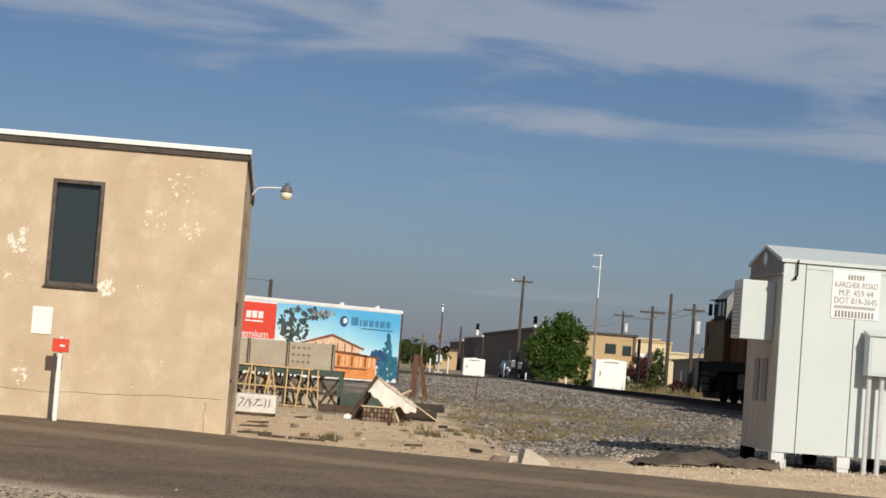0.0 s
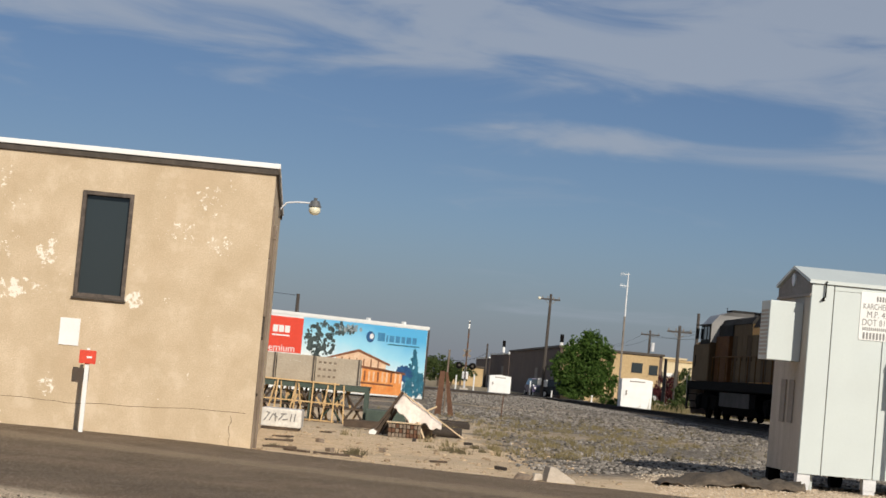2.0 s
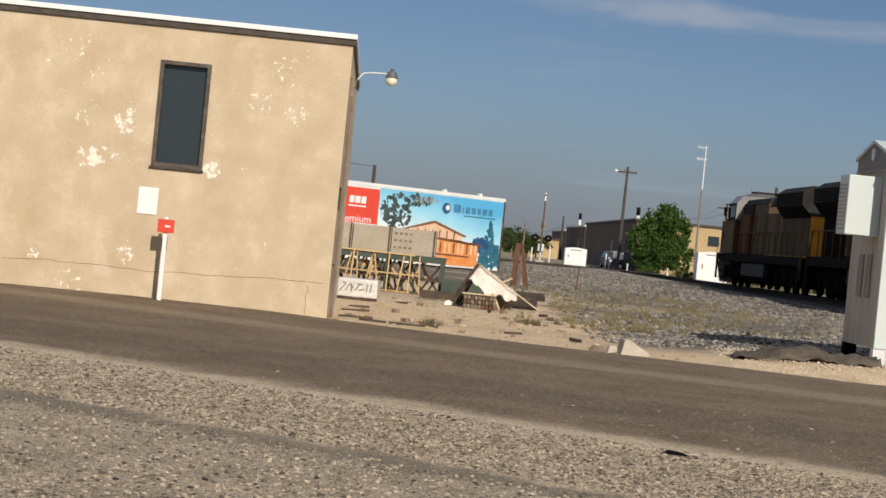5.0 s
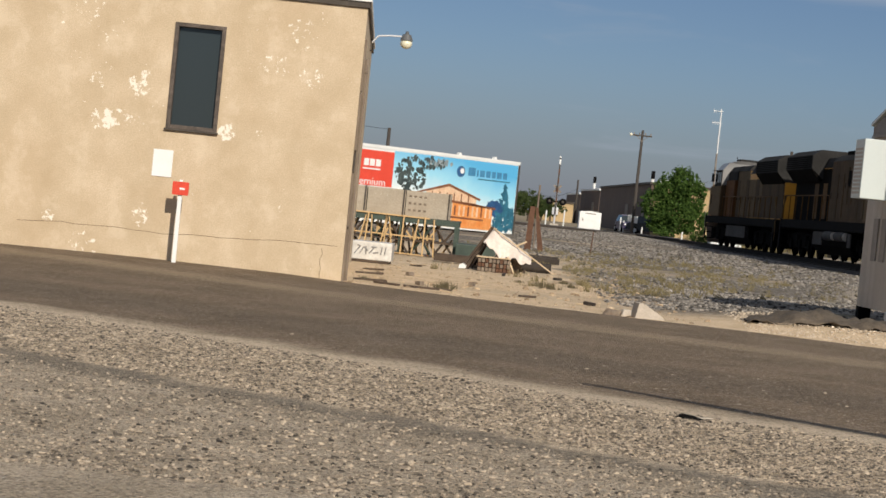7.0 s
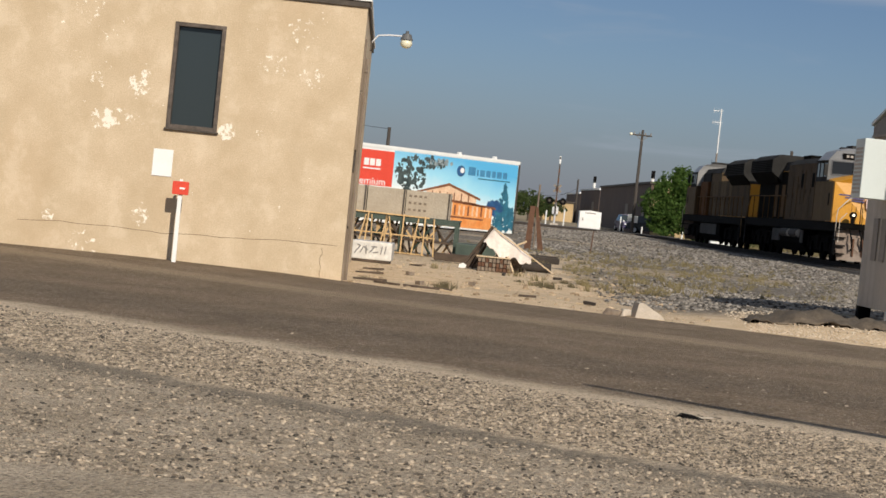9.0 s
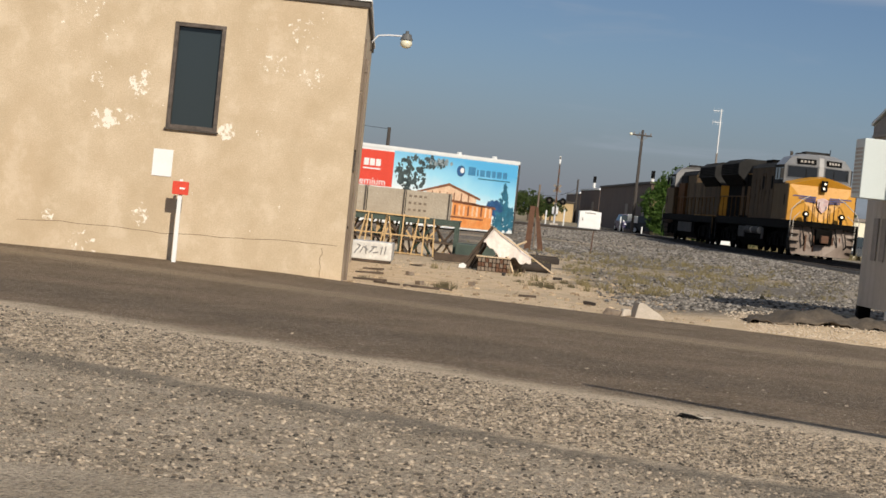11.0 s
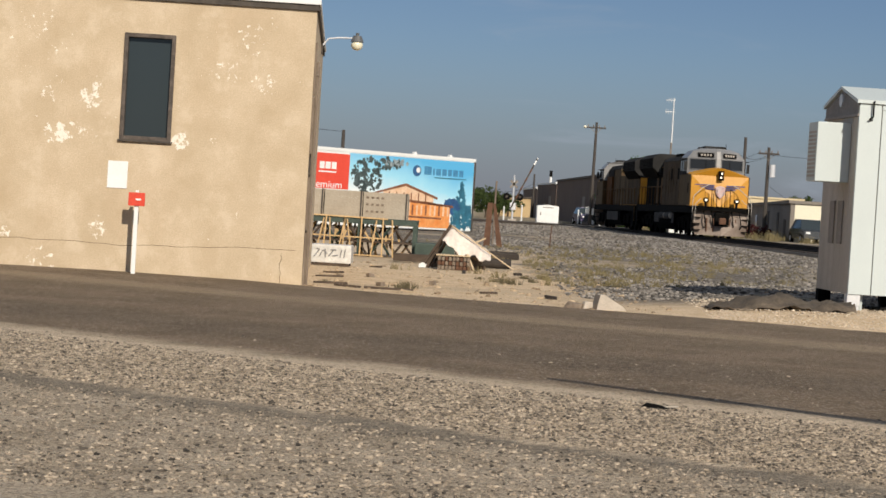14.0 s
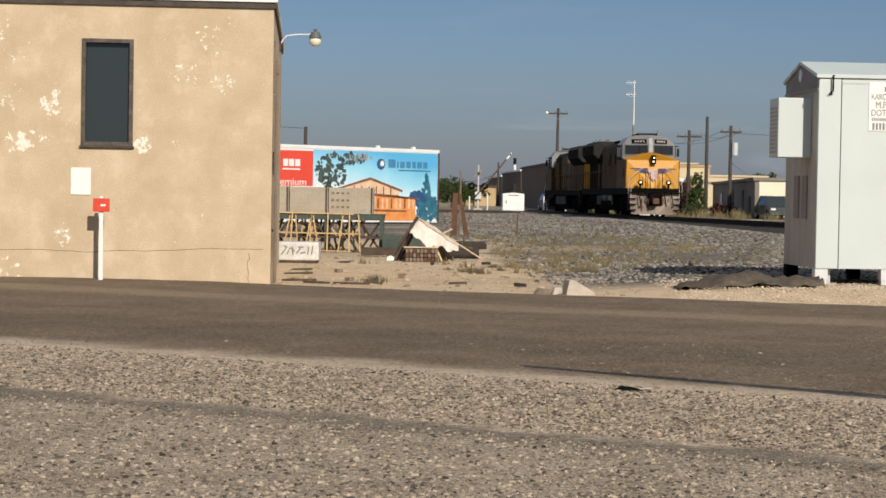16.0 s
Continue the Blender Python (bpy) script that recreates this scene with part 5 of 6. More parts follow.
for a, c, w in (((-0.50, 0.05, 0.84), (-1.02, -0.12, 0.0), 0.045), ((-0.60, 0.12, 0.68), (-0.92, 0.02, 0.0), 0.06), ((-0.44, 0.2, 0.82), (-0.84, 0.25, 0.0), 0.05), ((-0.16, -0.2, 0.30), (-0.02, -0.26, 0.0), 0.035)):
    solid("leaning_board", rod(B(), a, c, w * 0.7, w * 0.7, 4), DARKWOOD if a[0] < -0.3 else PALEWOOD, pose(0, 38.2, 0), "old board leaning on a timber pile", "board", "boards round the pile")
for k in range(9):
    solid("loose_timber", box(B(), -0.45 + 0.02 * k, 0.45, -0.05, 0.05, 0.0, 0.08, 0.01), DARKWOOD if k % 3 else WEATHERED, pose(-0.32 + rnd.uniform(-0.12, 0.12), 38.42 + (k % 3) * 0.13, 0.085 * (k // 3), 0, 0, rnd.uniform(-7, 7)), "dark timber under a tarp", "timber", "timber under the tarp")
part_of = [((-0.55, 0.10, 0.86), (0.75, -0.15, 0.05), 0.022), ((-0.05, 0.3, 0.50), (0.18, 0.3, 0.62), 0.03),
           ((-0.28, -0.2, 0.0), (-0.38, 0.1, 0.42), 0.04), ((-0.10, -0.25, 0.0), (-0.28, 0.1, 0.44), 0.04)]
for a, c, r in part_of:
    solid("loose_stick", rod(B(), a, c, r * 0.65, r * 0.6, 6), PALEWOOD, pose(0, 38.2, 0), "pale loose board leaning on a pile", "board", "boards round the pile")
solid("pine_slab", box(B(), -0.76, -0.10, -0.2, 0.30, 0.252, 0.272, 0.008), PALEWOOD, pose(0, 38.02, 0, 0, 0, 3), "pale board lying on a timber stack", "board")
solid("tarp_corner", prism(B(), [(-1.08, 0.0), (-0.95, 0.0), (-0.93, 0.06), (-1.0, 0.10), (-1.07, 0.07)], "y", -0.1, 0.1), WHITE, pose(0, 38.1, -0.005), "scrap of white plastic on the ground", "scrap")
solid("dark_bin", box(B(), -1.3, -0.45, 0, 0.8, 0.0, 0.38, 0.03), GREENSTEEL, pose(0, 42.0, 0.0), "low dark green steel bin", "bin")
solid("timber_beam", box(B(), -1.7, -0.75, 0, 0.25, 0.0, 0.16, 0.02), DARKWOOD, pose(0, 41.0, 0.0), "dark timber beam on the ground", "beam")
solid("concrete_pipe", rod(B(), (-0.05, 0.0, 0.10), (0.72, -0.1, 0.10), 0.10, 0.10, 14), TIE, pose(0, 40.0, 0.0), "grey pipe lying on the ground", "pipe")
for y, z0 in ((48.0, 0.0), (50.0, 0.0)):
    solid("dark_beam", box(B(), -0.6, 0.95, 0, 0.25, z0, z0 + 0.14, 0.02), TIE, pose(0.1, y, -0.02, 0, 0, -4), "old dark railway tie on the ground", "railway tie", "loose ties")
fr = thing("rusty_a_frame", pose(0.42, 62.0, -0.02), "rusty steel A-shaped stand on gravel", "steel stand")
part("leg", loft(B(), [[(-0.20, -0.1, 0), (0.0, -0.1, 0), (0.0, 0.1, 0), (-0.20, 0.1, 0)], [(-0.13, -0.1, 1.38), (0.03, -0.1, 1.38), (0.03, 0.1, 1.38), (-0.13, 0.1, 1.38)]]), RUST, fr)
part("leg", loft(B(), [[(0.22, -0.09, 0), (0.40, -0.09, 0), (0.40, 0.09, 0), (0.22, 0.09, 0)], [(0.035, -0.09, 1.36), (0.12, -0.09, 1.36), (0.12, 0.09, 1.36), (0.035, 0.09, 1.36)]]), RUST, fr)
solid("thin_stake", rod(B(), (0, 0, 0), (0.02, 0, 2.1), 0.035, 0.03, 6), WEATHERED, pose(0.52, 64.0, -0.03), "thin weathered stake standing in gravel", "stake", "stakes")
solid("thin_stake", rod(B(), (0, 0, 0), (0.03, 0, 0.75), 0.02, 0.018, 6), RUST, pose(2.45, 66.0, -0.03), "thin rusty stake standing in gravel", "stake", "stakes")

# ---------- broken concrete and dumped matting at the verge ----------
CONCRETE = mat("broken_concrete", ((0.42, 0.37, 0.31), (0.56, 0.50, 0.43)), 0.9, 0, 5, 40, 0.5, 0.02)
MATTING = mat("black_matting", ((0.06, 0.048, 0.037), (0.15, 0.118, 0.085), (0.36, 0.28, 0.19)), 0.85, 0, 4, 30, 0.4, 0.02)


def chunk(w, d, h, seed):
    rnd = random.Random(seed)
    bm = B()
    pts = [(rnd.uniform(-w, w) / 2, rnd.uniform(-d, d) / 2, rnd.choice((-0.02, rnd.uniform(0.3, 1) * h))) for _ in range(16)] + [(-w * 0.28, 0, h), (w / 2, 0, 0), (-w / 2, 0, 0)]
    vs = [bm.verts.new(p) for p in pts]
    r = bmesh.ops.convex_hull(bm, input=vs)
    bmesh.ops.delete(bm, geom=list({g for g in r["geom_interior"] + r["geom_unused"] if isinstance(g, bmesh.types.BMVert)}), context="VERTS")
    return bm


solid("concrete_chunk", prism(B(), [(-0.20, -0.03), (-0.16, 0.165), (-0.10, 0.17), (0.02, 0.10), (0.16, 0.02), (0.20, -0.03)], "y", -0.15, 0.15), CONCRETE, pose(1.80, 26.1, 0.01, 0, 0, 10), "jagged pale concrete chunk at the road edge", "concrete chunk", "rubble at the verge")
solid("concrete_chunk", chunk(0.16, 0.15, 0.08, 2), CONCRETE, pose(1.50, 26.0, 0.0), "small pale concrete chunk at the road edge", "concrete chunk", "rubble at the verge")
solid("dark_rock", chunk(0.26, 0.2, 0.07, 7), WEATHERED, pose(1.33, 26.0, 0.0), "flat brown rock at the road edge", "rock", "rubble at the verge")


def mat_shape(u, v):
    x = 3.10 + 1.85 * u
    hump = 0.155 * math.sin(min(1, u * 2.3) * math.pi / 2) * (1 - 0.55 * max(0, u - 0.35))
    y = 25.9 + 1.0 * v - 0.35 * u
    e = math.sin(math.pi * min(1, v * 1.15))
    z = hump * (0.15 + 0.85 * e) + 0.09 * noise.noise((u * 6 + v * 3, v * 5, 0)) + 0.05 * noise.noise((u * 17 - v * 6, v * 9, 0))
    return (x, y, max(0.0, z) + ground_z(x, y) + 0.01)


cloth("black_matting", mat_shape, 40, 12, MATTING, pose(0, 0, 0), "heap of dusty black ground matting on gravel", "matting")
solid("stick", box(B(), -0.08, 0.09, -0.007, 0.007, 0, 0.011, 0.003), CONCRETE, pose(1.29, 12.85, 0.012, 0, -3, 8), "small pale stick lying on the road", "stick")
solid("stick_dark", prism(B(), [(-0.13, 0), (0.06, 0.0), (0.0, 0.02), (-0.09, 0.03)], "y", -0.02, 0.02), BLACK, pose(1.26, 12.83, 0.008), "dark scrap beside a stick on the road", "scrap")

# ---------- beyond the track ----------
POLEWOOD = mat("pole_wood", ((0.05, 0.043, 0.038), (0.095, 0.083, 0.073)), 0.95, 0, 3, 40, 0.3, stretch=(4, 4, 0.4))
BROWNWALL = mat("brown_wall", ((0.10, 0.070, 0.055), (0.135, 0.095, 0.075)), 0.85, 0, 0.3, 6, 0.1)
TANWALL = mat("tan_wall", ((0.46, 0.33, 0.17), (0.56, 0.42, 0.24)), 0.85, 0, 0.3, 6, 0.1)
CREAM = mat("cream_wall", ((0.60, 0.50, 0.32), (0.68, 0.58, 0.40)), 0.85, 0, 0.3, 6, 0.1)
PALECREAM = mat("pale_cream_wall", ((0.78, 0.72, 0.55), (0.84, 0.79, 0.63)), 0.8, 0, 0.3, 6, 0.05, grain=0.15)
GREYWALL = mat("grey_wall", ((0.20, 0.175, 0.15), (0.27, 0.24, 0.21)), 0.85, 0, 0.3, 6, 0.1)


def building(name, corner, length, width, height, rz, wall, roof, label, windows=()):
    """corner: near left corner; length runs back along local y, width along local x."""
    b = thing(name, pose(corner[0], corner[1], 0.0, 0, 0, rz), label, "building")
    bm = B()
    box(bm, 0, 0.3, 0, length, -0.2, height), box(bm, width - 0.3, width, 0, length, -0.2, height)
    box(bm, 0.3, width - 0.3, length - 0.3, length, -0.2, height)
    part("wall", bm, wall[0], b)
    part("front_wall", box(B(), 0.3, width - 0.3, 0, 0.3, -0.2, height), wall[1], b)
    part("roof", box(B(), -0.15, width + 0.15, -0.15, length + 0.15, height, height + 0.22, 0.02), roof, b)
    for side, a, c, z0, z1, material in windows:
        if side == "front":
            bm = box(B(), a, c, -0.05, -0.004, z0, z1)
        elif side == "roof":
            bm = box(B(), a, c, 2.0, 4.0, height + 0.22, height + z1)
        else:
            bm = box(B(), -0.05, -0.004, a, c, z0, z1)
        part({"roof": "roof_unit"}.get(side, "door" if z0 < 0.3 else "window"), bm, material, b)
    return b


# side walls darker than the sunlit end: shade put into the wall colour
building("warehouse", (11.55, 180), 57, 9.4, 4.65, 2.3, (BROWNWALL, TANWALL), DARKTRIM, "long warehouse with a tan end wall and sides browned for shade",
         [("front", 6.6, 7.6, 3.0, 3.9, PANE), ("front", 8.2, 9.0, 2.9, 3.8, PANE), ("roof", 1.0, 5.0, 0.0, 0.6, WHITE), ("side", 4, 6, 0.2, 2.6, GREYWALL), ("side", 20, 23, 0.2, 2.8, GREYWALL)])
building("warehouse", (9.55, 246), 26, 6, 4.5, 3.5, (BROWNWALL, BROWNWALL), WHITE, "brown warehouse with a white roof edge", [("side", 6, 9, 0.2, 3.0, GREYWALL)])
building("warehouse", (8.1, 278), 30, 8, 4.1, 2.4, (BROWNWALL, BROWNWALL), WHITE, "far brown warehouse with a pale roof", [("side", 8, 11, 0.2, 3.0, GREYWALL)])
building("tan_store", (26.0, 240), 20, 6.2, 5.3, 0, (TANWALL, CREAM), TANWALL, "pale yellow commercial building", [("front", 1.0, 2.0, 3.0, 4.0, PANE), ("front", 2.4, 5.8, 3.4, 3.9, WHITE)])
building("tan_store", (29.5, 236), 20, 9.0, 4.1, -2, (TANWALL, CREAM), CREAM, "low cream building with a dark roof band", [("front", 0.2, 8.8, 3.2, 3.5, GREYWALL), ("front", 6.5, 7.3, 2.2, 3.0, PANE)])
building("tan_store", (29.3, 262), 12, 4.2, 6.0, 0, (TANWALL, TANWALL), CREAM, "small tan upper storey", [("front", 1.0, 2.0, 4.6, 5.4, PANE)])
# grey on the workshop's side likewise holds shade; the front is the lit tone
building("workshop", (22.0, 140), 42, 9.0, 2.72, -3.7, (GREYWALL, PALECREAM), GREYWALL, "low workshop with a cream front and a side greyed for shade",
         [("side", 3, 4.6, 0.2, 1.6, DARKTRIM), ("side", 9, 10.5, 0.2, 2.1, DARKTRIM), ("side", 18, 21, 0.2, 2.2, DARKTRIM), ("side", 30, 32, 0.9, 1.9, PANE)])
building("low_house", (2.2, 255), 10, 4.5, 2.5, 0, (TANWALL, TANWALL), DARKTRIM, "small tan house behind trees", [("front", 1.0, 1.8, 0.9, 1.8, PANE)])
for x, y, z in ((12.9, 200, 4.87), (8.9, 250, 4.7)):
    st = thing("roof_vent", pose(x, y, z), "roof vent stack with a dark cap", "vent stack", "roof vents")
    part("pipe", rod(B(), (0, 0, 0), (0, 0, 0.7), 0.16, 0.16, 10), WHITE, st)
    part("cap", rod(B(), (0, 0, 0.7), (0, 0, 1.5), 0.2, 0.2, 10), BLACK, st)


def utility_pole(x, y, h, arm, z=0.05, lean=0.0, extras=()):
    p = thing("utility_pole", pose(x, y, z, 0, lean, 0), "weathered wooden utility pole with crossarm", "utility pole", "utility poles")
    part("pole", rod(B(), (0, 0, -0.2), (0, 0, h), 0.17, 0.11, 9), POLEWOOD, p)
    if arm:
        ar = part("crossarm", box(B(), -arm / 2, arm / 2, -0.16, -0.04, h - 0.55, h - 0.42, 0.01), POLEWOOD, p)
        for k in range(4):
            part("insulator", rod(B(), (-arm / 2 + 0.12 + k * (arm - 0.24) / 3, -0.1, h - 0.42), (-arm / 2 + 0.12 + k * (arm - 0.24) / 3, -0.1, h - 0.22), 0.05, 0.035, 8), GREYWALL, ar)
        bm = B()
        rod(bm, (-arm * 0.3, -0.1, h - 0.5), (0, -0.1, h - 1.0), 0.025, 0.025, 5), rod(bm, (arm * 0.3, -0.1, h - 0.5), (0, -0.1, h - 1.0), 0.025, 0.025, 5)
        part("brace", bm, GREYWALL, p)
    for what, dx, dz in extras:
        if what == "can":
            part("transformer", rod(B(), (dx, -0.25, dz), (dx, -0.25, dz + 0.95), 0.24, 0.24, 12), ALUM, p)
        if what == "lamp":
            bm = B()
            rod(bm, (0, -0.1, dz), (dx, -0.1, dz + 0.1), 0.03, 0.03, 6)
            la = part("lamp_arm", bm, ALUM, p)
            bm = B()
            bmesh.ops.create_uvsphere(bm, u_segments=12, v_segments=8, radius=0.14, matrix=Matrix.Translation((dx, -0.1, dz + 0.05)))
            part("lamp_globe", bm, LAMPGLASS, la, smooth=True)
        if what == "box":
            part("meter_box", box(B(), dx - 0.16, dx + 0.16, -0.4, -0.17, dz, dz + 0.6, 0.01), WHITE, p)
    return p


utility_pole(9.9, 175, 9.1, 1.7, 0.1, 0.5, [("lamp", -1.0, 8.6), ("box", 0.25, 0.9), ("box", -0.3, 1.0)])
utility_pole(23.9, 220, 8.2, 2.1, 0.0, 0.0, [("can", 0.35, 5.9)])
utility_pole(18.5, 150, 6.45, 1.9, 0.1)
utility_pole(19.85, 150, 7.5, 0, 0.1)
utility_pole(21.65, 150, 6.85, 1.6, 0.1, 0.0, [("can", 0.3, 4.6)])
utility_pole(17.9, 152, 3.9, 0, 0.1)
utility_pole(-9.0, 128, 5.6, 0, 0.0)
utility_pole(7.1, 260, 5.8, 0, 0.0)


def wire(points, sag, r=0.012):
    bm = B()
    for a, b in zip(points, points[1:]):
        a, b = Vector(a), Vector(b)
        q = [a.lerp(b, i / 10) - Vector((0, 0, sag * 4 * (i / 10) * (1 - i / 10))) for i in range(11)]
        pipe(bm, q, r, 4)
    return solid("power_line", bm, BLACK, pose(0, 0, 0), "thin dark overhead power line", "power line", "power lines")


for dz, dx in ((8.5, -0.7), (8.5, 0.7)):
    wire([(21.65 + dx, 150, 6.5), (23.9 + dx, 220, 7.8), (26 + dx, 300, 8)], 0.6)
wire([(-9.0, 128, 5.5), (-20, 125, 6.5)], 0.2)
wire([(18.5, 150, 6.2), (19.85, 150, 6.2)], 0.02)
wire([(19.85, 150, 6.1), (21.65, 150, 6.4), (30, 146, 6.6), (60, 140, 6.6)], 0.25)
wire([(21.65, 150, 4.2), (27, 170, 3.0)], 0.1)
wire([(-30, 240, 4.3), (2.9, 230, 3.0), (7.1, 260, 4.6)], 0.3, 0.02)


# relay cases beside the rails
def relay_case(x, y, w, h, d, label):
    c = thing("relay_case", pose(x, y, 0.05, 0, 0, TRACK_RZ), label, "equipment case", "white cases by the track")
    part("body", prism(B(), [(0, 0.1), (w, 0.1), (w, h - 0.10), (w / 2, h), (0, h - 0.10)], "y", 0, d), WHITE, c)
    part("door", box(B(), w * 0.08, w * 0.92, -0.02, -0.003, 0.2, h - 0.32, 0.004), WHITE, c)
    part("vent", box(B(), w * 0.25, w * 0.75, -0.012, -0.003, h - 0.27, h - 0.20), GREYWALL, c)
    part("handle", box(B(), w * 0.14, w * 0.18, -0.06, -0.02, h * 0.45, h * 0.6, 0.004), GREYWALL, c)
    part("base", box(B(), 0.06, w - 0.06, 0.06, d - 0.06, -0.3, 0.1), GREYWALL, c)
    return c


relay_case(12.75, 132, 2.07, 2.12, 1.2, "white steel relay case with a vented door")
relay_case(4.92, 165, 1.80, 1.6, 1.2, "low white steel equipment case")
# radio mast
mast = thing("radio_mast", pose(12.95, 136, 0.05), "slim white radio mast with two short aerials", "radio mast")
part("lower_tube", rod(B(), (0.0, 0, 0), (-0.02, 0, 6.3), 0.08, 0.065, 8), GREYWALL, mast)
part("upper_tube", rod(B(), (0, 0, 6.3), (0, 0, 9.30), 0.045, 0.035, 8), WHITE, mast)
for z in (8.40, 9.20):
    bm = B()
    rod(bm, (-0.55, 0, z), (0.12, 0, z), 0.022, 0.022, 5)
    for k in range(4):
        rod(bm, (-0.5 + k * 0.16, 0, z - 0.16), (-0.5 + k * 0.16, 0, z + 0.16), 0.009, 0.009, 4)
    part("aerial", bm, WHITE, mast)

# distant crossing signal with its gate
xs = thing("crossing_signal", pose(2.85, 165, 0.05), "railway crossing signal mast with lamps and crossbuck", "crossing signal")
part("mast", rod(B(), (0, 0, -0.1), (0, 0, 3.9), 0.09, 0.07, 8), ALUM, xs)
for a in (45, -45):
    part("crossbuck_board", box(B(), -0.42, 0.42, -0.13, -0.10, -0.09, 0.09), GREYWALL, xs, m=pose(0, 0, 3.15, 0, a, 0))
for sx in (-0.55, 0.55):
    lp = part("signal_lamp", rod(B(), (sx, -0.12, 2.1), (sx, 0.12, 2.1), 0.30, 0.30, 16), BLACK, xs, "black round signal lamp")
    part("lens", rod(B(), (sx, -0.15, 2.1), (sx, -0.125, 2.1), 0.11, 0.11, 12), DARKTRIM, lp)
part("lamp_bar", rod(B(), (-0.55, 0, 2.1), (0.55, 0, 2.1), 0.04, 0.04, 6), BLACK, xs)
part("gate_machine", box(B(), -0.25, 0.25, -0.2, 0.25, 1.0, 1.6, 0.03), ALUM, xs)
part("foundation", box(B(), -0.35, 0.35, -0.35, 0.35, -0.3, 0.25, 0.02), CONCRETE, xs)
far_arm = part("gate_arm", box(B(), -0.06, 0.06, -0.04, 0.04, -0.5, 4.25, 0.01), DARKTRIM, xs, "raised striped gate arm", m=pose(0, -0.3, 1.5))
for k in range(5):
    part("stripe", box(B(), -0.066, 0.066, -0.046, 0.046, 0.5 + k * 0.8, 0.9 + k * 0.8), RUST if k < 4 else WHITE, far_arm)
part("arm_tip", box(B(), -0.05, 0.05, -0.035, 0.035, 4.25, 4.35), WHITE, far_arm)


# vehicles parked by the buildings
def parked_car(m, paint, label, h=1.55):
    c = thing("parked_car", m, label, "car", "parked cars")
    part("body", loft(B(), [[(-0.85, -2.2, 0.35), (0.85, -2.2, 0.35), (0.85, -2.15, 0.85), (-0.85, -2.15, 0.85)], [(-0.9, -1.4, 0.3), (0.9, -1.4, 0.3), (0.9, -1.2, 0.98), (-0.9, -1.2, 0.98)],
                            [(-0.9, 1.6, 0.3), (0.9, 1.6, 0.3), (0.9, 1.6, 1.0), (-0.9, 1.6, 1.0)], [(-0.85, 2.2, 0.4), (0.85, 2.2, 0.4), (0.82, 2.15, 0.9), (-0.82, 2.15, 0.9)]]), paint, c)
    part("cabin", loft(B(), [[(-0.82, -1.15, 0.98), (0.82, -1.15, 0.98), (0.82, 1.8, 0.98), (-0.82, 1.8, 0.98)], [(-0.66, -0.4, h), (0.66, -0.4, h), (0.66, 1.4, h), (-0.66, 1.4, h)]]), PANE, c)
    part("roof", box(B(), -0.67, 0.67, -0.42, 1.42, h, h + 0.05, 0.02), paint, c)
    for sx in (-0.6, 0.6):
        part("headlight", box(B(), sx - 0.16, sx + 0.16, -2.22, -2.14, 0.66, 0.80, 0.02), WHITE, c)
    for sx in (-0.83, 0.83):
        for y in (-1.4, 1.4):
            w = part("wheel", rod(B(), (sx - 0.1, y, 0.32), (sx + 0.1, y, 0.32), 0.32, 0.32, 18), BLACK, c)
            part("rim", rod(B(), (sx - 0.11, y, 0.32), (sx + 0.11, y, 0.32), 0.19, 0.19, 12), ALUM, w)
    return c


DARKCAR = mat("dark_car_paint", ((0.03, 0.035, 0.04), (0.05, 0.055, 0.06)), 0.25, 0.2, 2, 30, 0.0)
PURPLECAR = mat("violet_car_paint", ((0.06, 0.05, 0.13), (0.09, 0.075, 0.18)), 0.3, 0.2, 2, 30, 0.0)
WHITECAR = mat("white_car_paint", ((0.6, 0.6, 0.6), (0.7, 0.7, 0.7)), 0.3, 0, 2, 30, 0.0)
parked_car(pose(22.9, 137.2, 0.0, 0, 0, 5), DARKCAR, "dark parked car before a cream wall", 1.6)
parked_car(pose(10.0, 184, 0.05, 0, 0, 8), PURPLECAR, "violet parked car by a warehouse")
parked_car(pose(11.7, 177.3, 0.05, 0, 0, 84), DARKCAR, "dark grey parked car under a pole")
parked_car(pose(19.6, 176, 0.05, 0, 0, 75), WHITECAR, "white parked car behind weeds")
for x, y, h in ((9.1, 180, 1.3), (9.5, 182, 1.0), (10.6, 172, 0.6), (12.3, 150, 0.6), (2.1, 162, 1.2), (3.7, 168, 1.4)):
    b = thing("marker_bollard", pose(x, y, 0.05), "short white marker post beside the track", "marker post", "marker posts by the track")
    part("post", rod(B(), (0, 0, -0.1), (0, 0, h), 0.06, 0.06, 8), WHITE, b)
    part("cap", rod(B(), (0, 0, h), (0, 0, h + 0.06), 0.07, 0.04, 8), WHITE, b)

# ---------- trees ----------
BARK = mat("bark", ((0.07, 0.05, 0.035), (0.13, 0.10, 0.07)), 0.95, 0, 4, 40, 0.4)


